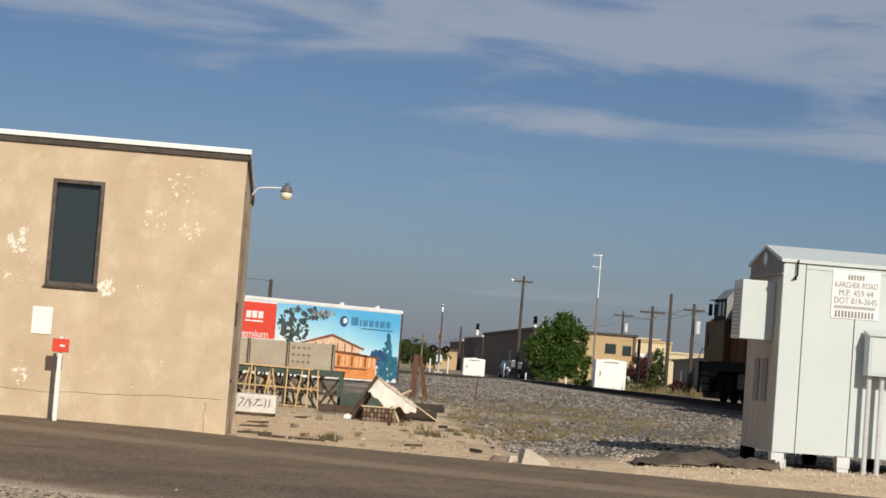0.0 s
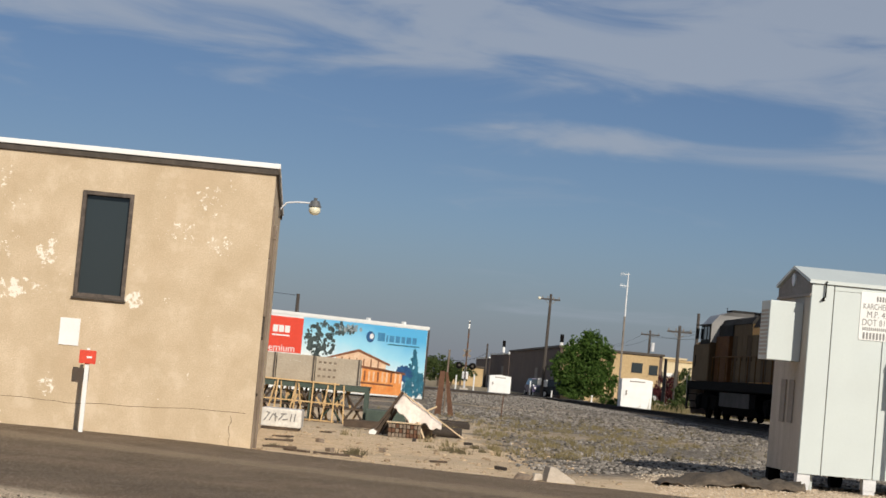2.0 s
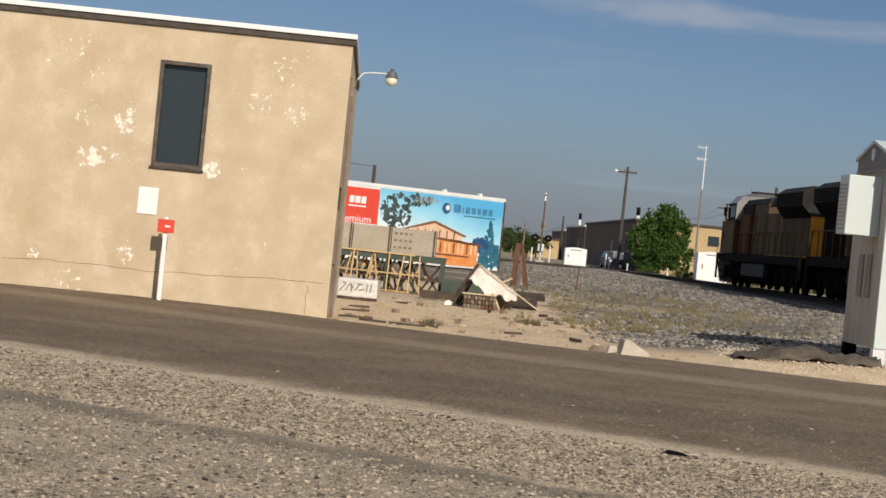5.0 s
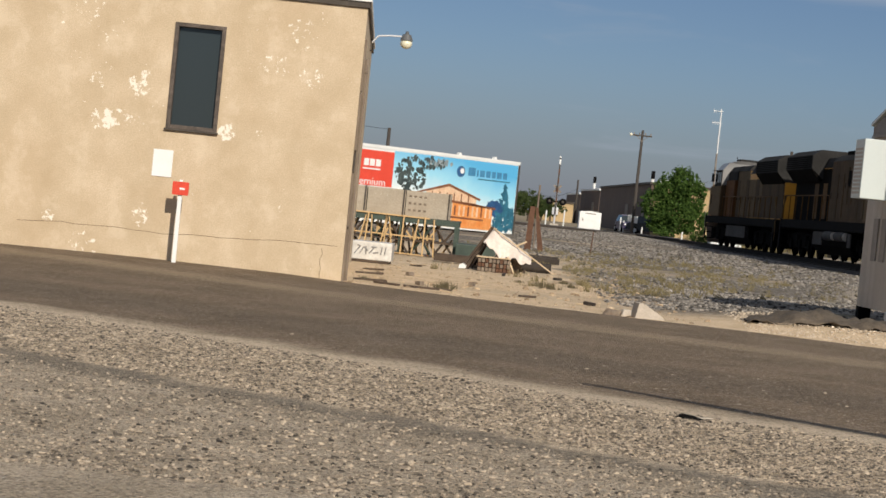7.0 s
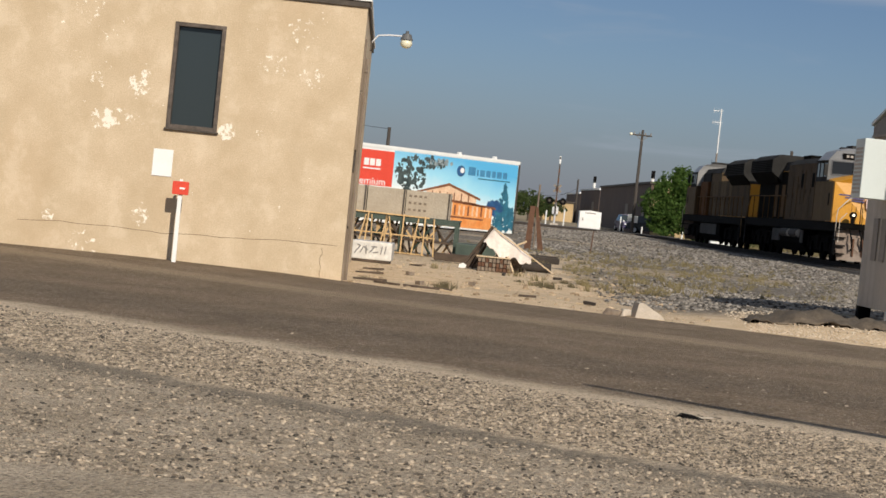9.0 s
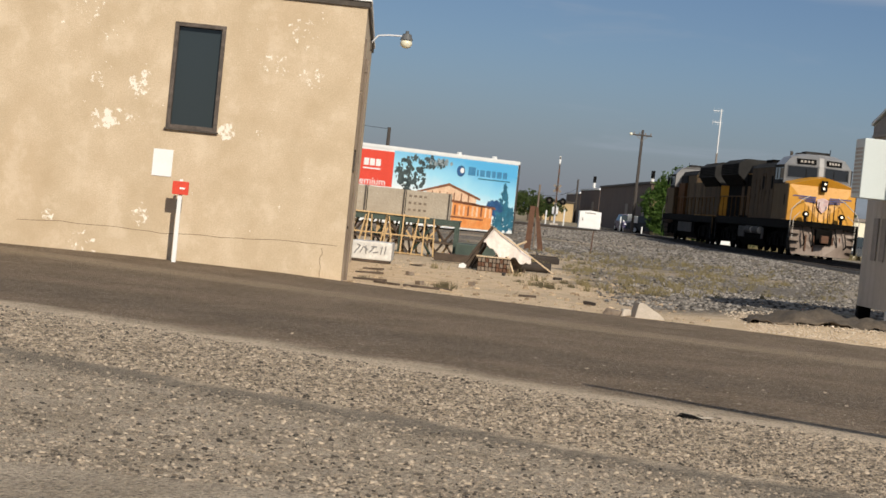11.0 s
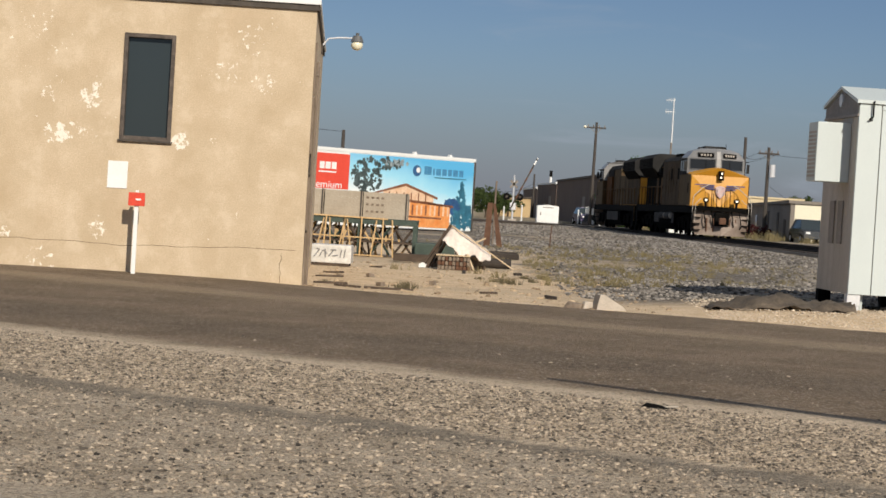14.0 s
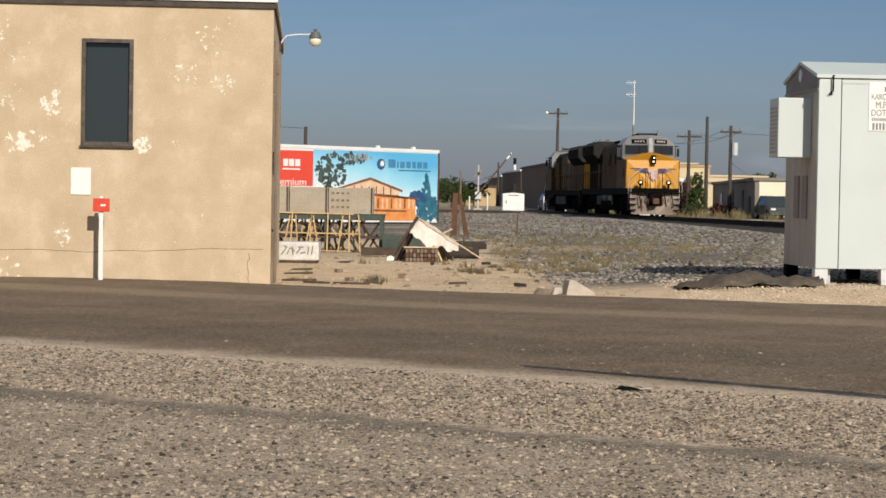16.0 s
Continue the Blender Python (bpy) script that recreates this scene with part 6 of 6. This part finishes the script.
def leaf_material(name, a, b):
    ma = bpy.data.materials.new(name)
    ma.use_nodes = True
    nt = ma.node_tree
    p = nt.nodes["Principled BSDF"]
    p.inputs["Roughness"].default_value = 0.7
    p.inputs["Specular IOR Level"].default_value = 0.2
    g = nt.nodes.new("ShaderNodeNewGeometry")
    mx = nt.nodes.new("ShaderNodeMixRGB")
    nt.links.new(g.outputs["Random Per Island"], mx.inputs[0])
    mx.inputs[1].default_value, mx.inputs[2].default_value = (*a, 1), (*b, 1)
    nt.links.new(mx.outputs[0], p.inputs["Base Color"])
    tr = nt.nodes.new("ShaderNodeBsdfTranslucent")
    nt.links.new(mx.outputs[0], tr.inputs[0])
    ms = nt.nodes.new("ShaderNodeMixShader")
    ms.inputs[0].default_value = 0.3
    nt.links.new(p.outputs[0], ms.inputs[1])
    nt.links.new(tr.outputs[0], ms.inputs[2])
    nt.links.new(ms.outputs[0], nt.nodes["Material Output"].inputs[0])
    return ma


LEAF = leaf_material("green_leaves", (0.035, 0.075, 0.014), (0.085, 0.15, 0.03))
LEAFDARK = leaf_material("dark_leaves", (0.035, 0.06, 0.018), (0.075, 0.10, 0.03))
LEAFRED = leaf_material("maroon_leaves", (0.06, 0.015, 0.018), (0.10, 0.03, 0.03))
DRY = leaf_material("dry_grass", (0.15, 0.125, 0.06), (0.30, 0.25, 0.135))
WEED = leaf_material("weeds", (0.10, 0.085, 0.05), (0.19, 0.16, 0.095))


def quads(name, centres, sizes, material, rng, up=0.0):
    """Many small loose leaves as one mesh."""
    n = len(centres)
    a = rng.normal(size=(n, 3))
    a[:, 2] += up
    a /= np.linalg.norm(a, axis=1)[:, None]
    b = np.cross(a, rng.normal(size=(n, 3)))
    b /= np.linalg.norm(b, axis=1)[:, None]
    s = np.asarray(sizes)[:, None]
    c = np.asarray(centres)
    v = np.stack([c - a * s, c + b * s * 0.55, c + a * s, c - b * s * 0.55], axis=1).reshape(-1, 3)
    me = bpy.data.meshes.new(name)
    me.from_pydata(v.tolist(), [], [(4 * i, 4 * i + 1, 4 * i + 2, 4 * i + 3) for i in range(n)])
    me.materials.append(material)
    return me


def tree(x, y, z, blobs, leaf, count, size, seed, label, trunk=0.14):
    """blobs: crown clumps (dx, dy, dz, rx, rz) round the foot of the trunk."""
    rng = np.random.default_rng(seed)
    t = thing("tree", pose(x, y, z), label, "tree")
    top = max(b[2] for b in blobs)
    bm = B()
    rod(bm, (0, 0, -0.2), (0.05, 0, top * 0.55), trunk, trunk * 0.7, 9)
    for dx, dy, dz, rx, rz in blobs:
        rod(bm, (0.03, 0, min(dz * 0.5, top * 0.5)), (dx, dy, dz), trunk * 0.5, trunk * 0.12, 6)
    part("trunk", bm, BARK, t)
    vol = np.array([b[3] ** 2 * b[4] for b in blobs])
    pts, sz = [], []
    for b, k in zip(blobs, (count * vol / vol.sum()).astype(int) + 1):
        # twigs: clusters inside each clump, denser near its skin
        m = max(4, k // 26)
        d = rng.normal(size=(m, 3))
        d /= np.linalg.norm(d, axis=1)[:, None]
        c = d * (rng.uniform(0.35, 1.08, size=(m, 1)) ** 0.6) * np.array([b[3], b[3], b[4]]) + np.array(b[:3])
        i = rng.integers(0, m, size=k)
        pts.append(c[i] + rng.normal(size=(k, 3)) * np.array([b[3], b[3], b[4]]) * 0.13)
        sz.append(rng.uniform(0.6, 1.3, size=k) * size)
    pts = np.concatenate(pts)
    keep = pts[:, 2] > 0.05
    ob = new("crown", quads("crown", pts[keep], np.concatenate(sz)[keep], leaf, rng))
    ob.parent = t
    return t


tree(13.25, 172, 0.03, [(-1.65, 0, 2.8, 1.2, 1.5), (-0.65, 0.3, 4.2, 1.25, 1.5), (0.5, 0, 4.6, 1.15, 1.4), (1.5, 0.2, 3.7, 1.2, 1.5), (0.4, -0.4, 2.0, 1.5, 1.5), (1.9, 0, 1.6, 0.9, 1.4), (-1.15, 0, 1.3, 1.15, 1.0),
                        (1.35, 0.2, 5.6, 0.40, 0.7), (-0.25, 0, 5.6, 0.55, 0.5)], LEAF, 15000, 0.14, 1, "bushy green tree growing beyond the track", 0.2)
tree(18.6, 146, 0.05, [(0, 0, 1.2, 0.7, 1.0), (0.1, 0, 2.4, 0.5, 0.8)], LEAFDARK, 2500, 0.10, 2, "slim dark green tree by a pole")
tree(25.2, 226, 0.0, [(0, 0, 3.4, 0.9, 1.3), (-0.4, 0, 2.4, 0.8, 1.0)], LEAFDARK, 1500, 0.14, 3, "small dark tree before a tan wall")
tree(20.1, 170, 0.05, [(0, 0, 1.6, 1.1, 1.0), (0.5, 0, 1.0, 1.0, 0.8)], LEAFRED, 2500, 0.11, 4, "round maroon-leaved shrub tree")
tree(20.6, 148, 0.05, [(0, 0, 0.5, 0.8, 0.5), (0.9, 0, 0.45, 0.6, 0.45)], LEAFRED, 1200, 0.09, 5, "low maroon-leaved shrub among dry grass")
for i, (x, y, s) in enumerate(((-0.8, 200, 1.0), (0.8, 205, 1.05), (2.2, 212, 0.9), (3.6, 240, 0.9), (-4.0, 215, 1.1), (33, 270, 1.6), (36.5, 262, 1.35), (39, 255, 1.4), (43, 265, 1.6), (31, 300, 1.8), (47, 262, 1.5))):
    tree(x, y, 0.0, [(0, 0, 2.2 * s, 1.3 * s, 1.0 * s), (0.9 * s, 0, 1.6 * s, 1.1 * s, 0.9 * s), (-0.9 * s, 0, 1.5 * s, 1.1 * s, 0.9 * s)], LEAFDARK, 1700, 0.14 * s, 20 + i, "distant dark green leafy tree")
for i, (x, y) in enumerate(((11.9, 165), (12.2, 135), (15.2, 135), (17.2, 140))):
    tree(x, y, 0.05, [(0, 0, 0.45, 0.6, 0.45), (0.5, 0, 0.35, 0.5, 0.35)], LEAF if i < 2 else LEAFDARK, 900, 0.07, 50 + i, "low green shrub by the track", 0.04)

# ---------- weeds, stones ----------
def tufts(name, spots, per, height, material, seed, label):
    rng = np.random.default_rng(seed)
    v, f = [], []
    for x, y, s in spots:
        z = ground_z(x, y)
        for _ in range(per):
            a, r = rng.uniform(0, 6.283), abs(rng.normal()) * 0.10 * s
            bx, by = x + math.cos(a) * r, y + math.sin(a) * r
            h, w = height * s * rng.uniform(0.5, 1.2), 0.008 * s
            tx, ty = bx + rng.normal() * 0.35 * h, by + rng.normal() * 0.35 * h
            k = len(v)
            v += [(bx - w, by, z - 0.01), (bx + w, by, z - 0.01), (tx, ty, z + h)]
            f.append((k, k + 1, k + 2))
    me = bpy.data.meshes.new(name)
    me.from_pydata(v, [], f)
    me.materials.append(material)
    return tagged(new(name, me), label, "weeds", "", "stuff")


rng = np.random.default_rng(5)
spots = []
for _ in range(330):   # dry growth between the lot and the ballast
    y = rng.uniform(33, 66)
    x = rng.normal(2.6 + (y - 38) * 0.07, 1.0 + (y - 33) * 0.06)
    spots.append((x, y, rng.uniform(0.4, 1.0)))
tufts("dry_grass", spots, 22, 0.16, DRY, 6, "patches of dry yellow grass on gravel")
spots = [(rng.uniform(1, 12), rng.uniform(40, 80), rng.uniform(0.3, 0.9)) for _ in range(170)]
tufts("weeds", spots, 20, 0.15, WEED, 7, "scattered green-grey weeds in gravel")
spots = [(0.60, 32.6, 1.1), (0.45, 33.2, 0.9), (-0.97, 28.6, 1.2), (1.0, 34, 0.7), (1.3, 36, 0.8), (0.1, 34, 0.5), (-2.2, 29.0, 0.6), (2.4, 33, 0.8), (0.9, 35.5, 0.7)]
tufts("weeds", spots, 90, 0.10, WEED, 8, "small grey weeds on bare sand")
spots = [(x, 140 + rng.uniform(-8, 12), rng.uniform(1.5, 3.5)) for x in np.linspace(12.5, 27, 110)]
tufts("dry_grass", spots, 24, 0.22, DRY, 9, "tall dry grass beyond the track")


def stones(name, places, material, seed, label, flat=0.6):
    """places: rows of x, y, z, size. One mesh of small irregular stones."""
    rng = np.random.default_rng(seed)
    t = (1 + 5 ** 0.5) / 2
    base = np.array([(0, 1, t), (0, -1, t), (0, 1, -t), (0, -1, -t), (1, t, 0), (-1, t, 0), (1, -t, 0), (-1, -t, 0), (t, 0, 1), (-t, 0, 1), (t, 0, -1), (-t, 0, -1)]) / 1.9
    bm = B()
    r = bmesh.ops.convex_hull(bm, input=[bm.verts.new(p) for p in base])
    bm.verts.index_update()
    faces = np.array([[v.index for v in f.verts] for f in bm.faces])
    bm.free()
    places = np.asarray(places)
    n = len(places)
    v = base[None] * rng.uniform(0.65, 1.3, size=(n, 12, 1))
    v = v * rng.uniform(0.6, 1.2, size=(n, 1, 3)) * np.array([1, 1, flat])
    a = rng.uniform(0, 6.283, n)
    c, s = np.cos(a)[:, None], np.sin(a)[:, None]
    v = np.stack([v[..., 0] * c - v[..., 1] * s, v[..., 0] * s + v[..., 1] * c, v[..., 2]], axis=-1)
    v = v * (places[:, 3] / 2)[:, None, None] + places[:, None, :3]
    f = (faces[None] + (np.arange(n) * 12)[:, None, None]).reshape(-1, 3)
    me = bpy.data.meshes.new(name)
    me.from_pydata(v.reshape(-1, 3).tolist(), [], f.tolist())
    me.materials.append(material)
    return tagged(new(name, me), label, "stones", "", "stuff")


def stone_material(name, dark, light):
    ma = bpy.data.materials.new(name)
    ma.use_nodes = True
    nt = ma.node_tree
    p = nt.nodes["Principled BSDF"]
    p.inputs["Roughness"].default_value = 0.9
    g = nt.nodes.new("ShaderNodeNewGeometry")
    rp = nt.nodes.new("ShaderNodeValToRGB")
    rp.color_ramp.elements[0].color, rp.color_ramp.elements[1].color = (*dark, 1), (*light, 1)
    nt.links.new(g.outputs["Random Per Island"], rp.inputs[0])
    tc = nt.nodes.new("ShaderNodeTexCoord")
    nz = nt.nodes.new("ShaderNodeTexNoise")
    nz.inputs["Scale"].default_value = 45
    nt.links.new(tc.outputs["Object"], nz.inputs["Vector"])
    mx = nt.nodes.new("ShaderNodeMixRGB")
    mx.blend_type = "OVERLAY"
    mx.inputs[0].default_value = 0.5
    nt.links.new(rp.outputs[0], mx.inputs[1])
    nt.links.new(nz.outputs[0], mx.inputs[2])
    nt.links.new(mx.outputs[0], p.inputs["Base Color"])
    return ma


BALLASTSTONE = stone_material("ballast_stone", (0.035, 0.031, 0.027), (0.34, 0.31, 0.275))
CHIP = stone_material("road_chip", (0.03, 0.025, 0.02), (0.50, 0.41, 0.31))
EARTH = stone_material("earth_clod", (0.20, 0.145, 0.09), (0.50, 0.385, 0.26))
CLOD = stone_material("sand_clod", (0.48, 0.39, 0.29), (0.66, 0.56, 0.44))
rows = []
while len(rows) < 12000:   # grey stones lie in the open gravel, in drifts
    y = 29 + 50 * rng.random() ** 1.5
    x = rng.uniform(1.2, 15) if y > 40 else rng.uniform(1.4, 9)
    if x / y < 0.02 + 0.06 * rng.random() and y < 55:
        continue
    d = noise.noise((x * 0.45, y * 0.18, 7.0)) + 0.30 * noise.noise((x * 2, y * 1.1, 3))
    if d < rng.uniform(-0.35, 0.30):
        continue
    rows.append((x, y, ground_z(x, y) + 0.01, rng.uniform(0.035, 0.10)))
stones("ballast_stones", rows, BALLASTSTONE, 1, "loose grey crushed stone beside the railway")
rows = []
for _ in range(5200):     # shoulder of the ballast bed
    y = rng.uniform(76, 150)
    x = track_x(y) - rng.uniform(2.2, 3.8)
    d = (track_x(y) - x)
    rows.append((x, y, ground_z(x, y) + 0.02, rng.uniform(0.07, 0.14)))
stones("ballast_stones", rows, BALLASTSTONE, 2, "grey ballast along the track shoulder")
rows = []
while len(rows) < 8000:    # coarse gravel out to the rails
    y = rng.uniform(56, 146)
    x = rng.uniform(-6, track_x(y) - 2.6)
    d = noise.noise((x * 0.35, y * 0.10, 2.0))
    if d < rng.uniform(-0.5, 0.25) or x / y < 0.0:
        continue
    rows.append((x, y, ground_z(x, y) + 0.01, rng.uniform(0.06, 0.14)))
stones("ballast_stones", rows, BALLASTSTONE, 6, "coarse grey gravel between the lot and the rails")
rows = []
while len(rows) < 30000:   # loose chips on the gravel shoulder and lot
    y = 8.0 + 9.0 * rng.random() ** 1.2
    x = rng.uniform(-0.27, 0.27) * y
    d = 0.5 * x + 0.866 * y
    dens = 1.0 if 9.4 < d < 12.0 else (0.38 if d < 9.1 else 0.012)
    if rng.random() > dens:
        continue
    rows.append((x, y, 0.008, 0.010 + 0.026 * rng.random() ** 2.5))
stones("gravel_chips", rows, CHIP, 3, "loose brown and pale gravel chips on the road shoulder")
rows = []
for _ in range(5000):      # pale gravel round the signal house
    x = rng.uniform(3.0, 8.5)
    y = (24.5 - 0.342 * x) / 0.94 + 4.5 * rng.random() ** 1.6
    rows.append((x, y, ground_z(x, y) + 0.006, rng.uniform(0.012, 0.04)))
stones("verge_gravel", rows, CLOD, 4, "pale tan gravel round the signal house")
rows = []
for _ in range(1000):
    y = 25.6 + 18 * rng.random() ** 1.3
    x = rng.uniform(-2.6, 2.6)
    if 0.342 * x + 0.94 * y < 24.6:
        continue
    rows.append((x, y, ground_z(x, y) + 0.004, 0.02 + 0.11 * rng.random() ** 4))
stones("sand_clods", rows, EARTH, 5, "clods and small stones on bare sand")
for x, y, w, a in ((-2.1, 29.0, 0.5, 20), (-1.8, 28.2, 0.4, -30), (-2.3, 31.5, 0.45, 10), (-1.2, 28.0, 0.7, 3), (-2.35, 33.0, 0.35, -20)):
    solid("scrap_board", box(B(), -w / 2, w / 2, -0.05, 0.05, 0, 0.03, 0.005), DARKWOOD if a else LUMBER, pose(x, y, ground_z(x, y), 0, random.uniform(-6, 6), a), "broken board lying on sand", "board", "scrap on the sand")

# ---------- gate beside the camera; only its arm's shade reaches the road in view ----------
near = thing("crossing_gate", pose(8.43, 6.47, 0.0), "crossing gate with a striped arm", "crossing gate")
part("mast", rod(B(), (0.3, -0.2, -0.1), (0.3, -0.2, 4.2), 0.06, 0.05, 10), ALUM, near)
part("gate_machine", box(B(), 0.0, 0.6, -0.25, 0.2, 0.75, 1.5, 0.03), ALUM, near)
part("foundation", box(B(), -0.1, 0.7, -0.4, 0.4, -0.2, 0.15, 0.02), CONCRETE, near)
near_arm = part("gate_arm", loft(B(), [[(-0.12, -0.10, -0.6), (0.12, -0.10, -0.6), (0.12, 0.10, -0.6), (-0.12, 0.10, -0.6)],
                                       [(-0.035, -0.03, 6.8), (0.035, -0.03, 6.8), (0.035, 0.03, 6.8), (-0.035, 0.03, 6.8)]]), WHITE, near, "striped gate arm")
for k in range(6):
    w = 0.116 - 0.0115 * k
    part("stripe", box(B(), -w, w, -w * 0.86, w * 0.86, 0.5 + k * 1.0, 0.95 + k * 1.0), RED, near_arm)

# ---------- bird ----------
bird = thing("bird", pose(0, 0, 0), "small dark bird gliding across the sky", "bird")
FEATHER = mat("dark_feather", ((0.02, 0.02, 0.022), (0.045, 0.043, 0.042)), 0.8, 0, 20, 90, 0.1)
bm = B()
bmesh.ops.create_uvsphere(bm, u_segments=12, v_segments=8, radius=0.06, matrix=Matrix.Diagonal((3.0, 1.0, 0.9, 1)))
rod(bm, (-0.16, 0, 0.0), (-0.30, 0, 0.01), 0.02, 0.06, 6), rod(bm, (0.17, 0, 0.0), (0.215, 0, -0.005), 0.015, 0.002, 6)
bmesh.ops.scale(bm, vec=(0.42, 0.42, 0.42), verts=bm.verts)
part("body", bm, FEATHER, bird, smooth=True)
wings = []
for s in (-1, 1):
    q = 0.42
    wings.append(part("wing", loft(B(), [[tuple(c * q for c in p) for p in ring] for ring in [[(-0.08, 0, -0.012), (0.08, 0, -0.012), (0.08, 0, 0.012), (-0.08, 0, 0.012)],
                                         [(-0.09, s * 0.20, -0.01), (0.07, s * 0.20, -0.01), (0.07, s * 0.20, 0.01), (-0.09, s * 0.20, 0.01)],
                                         [(-0.12, s * 0.42, -0.004), (-0.04, s * 0.42, -0.004), (-0.04, s * 0.42, 0.004), (-0.12, s * 0.42, 0.004)]]]), FEATHER, bird))
# broken sticks and rags strewn over the sand
SCRAP_WOOD = [mesh_of(box(B(), -l / 2, l / 2, -w, w, 0, h, 0.003), "scrap", m_) for l, w, h, m_ in ((0.30, 0.025, 0.03, DARKWOOD), (0.18, 0.03, 0.05, TIE), (0.42, 0.02, 0.02, PALEWOOD), (0.12, 0.04, 0.06, WEATHERED))]
rs = random.Random(21)
for k in range(12):
    y = 27.5 + 13 * rs.random() ** 1.4
    x = rs.uniform(-0.075, 0.045) * y
    ob = new("scrap", SCRAP_WOOD[k % 4])
    ob.matrix_basis = pose(x, y, ground_z(x, y), rs.uniform(-4, 4), rs.uniform(-5, 5), rs.uniform(0, 180))
    tagged(ob, "broken wooden scrap lying on sand", "scrap", "scrap on the sand")


# ---------- what moves ----------
RUN = (40.5, 4.116, 0.0250)   # the lead nose along the track: start, speed, half its gain
BIRD = [(0.0, -8.0, 45, 8.95), (0.4, -2.83, 45, 9.0), (0.8, 1.84, 45, 9.04), (1.2, 5.79, 45, 8.5), (1.6, 9.55, 45, 8.07), (2.2, 15.5, 45, 7.4), (4.0, 34, 46, 6.5), (16.0, 150, 52, 7.0)]
FAR_GATE = [(0.0, 0), (11.0, 0), (11.5, 3), (12.5, 12), (13.5, 21), (14.5, 29), (15.5, 36), (16.0, 39)]


def motions():
    turn = Matrix.Rotation(math.pi, 4, "Z")
    u = Vector((TRACK_B, 1.0, 0)).normalized()
    ts = [i * 0.2 for i in range(81)]
    def run(t):
        return RUN[0] + RUN[1] * t + RUN[2] * t * t

    rows_lead, rows_rear = [], []
    for t in ts:
        y = run(t)
        c = Vector((track_x(y), y, 0)) + u * 9.3
        d = c + u * LOCO_GAP
        c.z, d.z = rail_z(c.y), rail_z(d.y)
        rows_lead.append((t, pose(*c, 0, 0, TRACK_RZ)))
        rows_rear.append((t, pose(*d, 0, 0, TRACK_RZ) @ turn))
    walk(lead_loco, rows_lead[::4])
    walk(rear_loco, rows_rear[::4])
    for lo, sign in ((lead_loco, -1), (rear_loco, 1)):
        for ob in lo.children:
            if ob.name.startswith("wheelset"):
                at = ob.matrix_basis.translation.copy()
                walk(ob, [(t, pose(*at, math.degrees(sign * (run(t) - run(0)) / 0.53), 0, 0)) for t in ts])
    walk(far_arm, [(t, pose(0, -0.3, 1.5, 0, a, 0)) for t, a in FAR_GATE])
    # near arm comes down while the camera pans away
    def arm(*d):
        return Matrix.Translation((0, 0, 1.27)) @ Vector(d).to_track_quat("Z", "Y").to_matrix().to_4x4()
    up, half, down = arm(0.8, -0.3, 6.0), arm(-3.6, 1.7, 4.6), arm(-5.95, 2.67, 1.93)
    walk(near_arm, [(0.0, up), (5.2, up), (6.2, half), (7.1, down), (16.0, down)])
    walk(bird, [(t, pose(x, y, z, 0, 6, -2)) for t, x, y, z in BIRD])
    for w, s in zip(wings, (-1, 1)):
        walk(w, [(t, pose(0, 0, 0, s * (-4 + 22 * math.sin(t * 11)), 0, 0)) for t in [i * 0.1 for i in range(30)] + [16.0]])


motions()
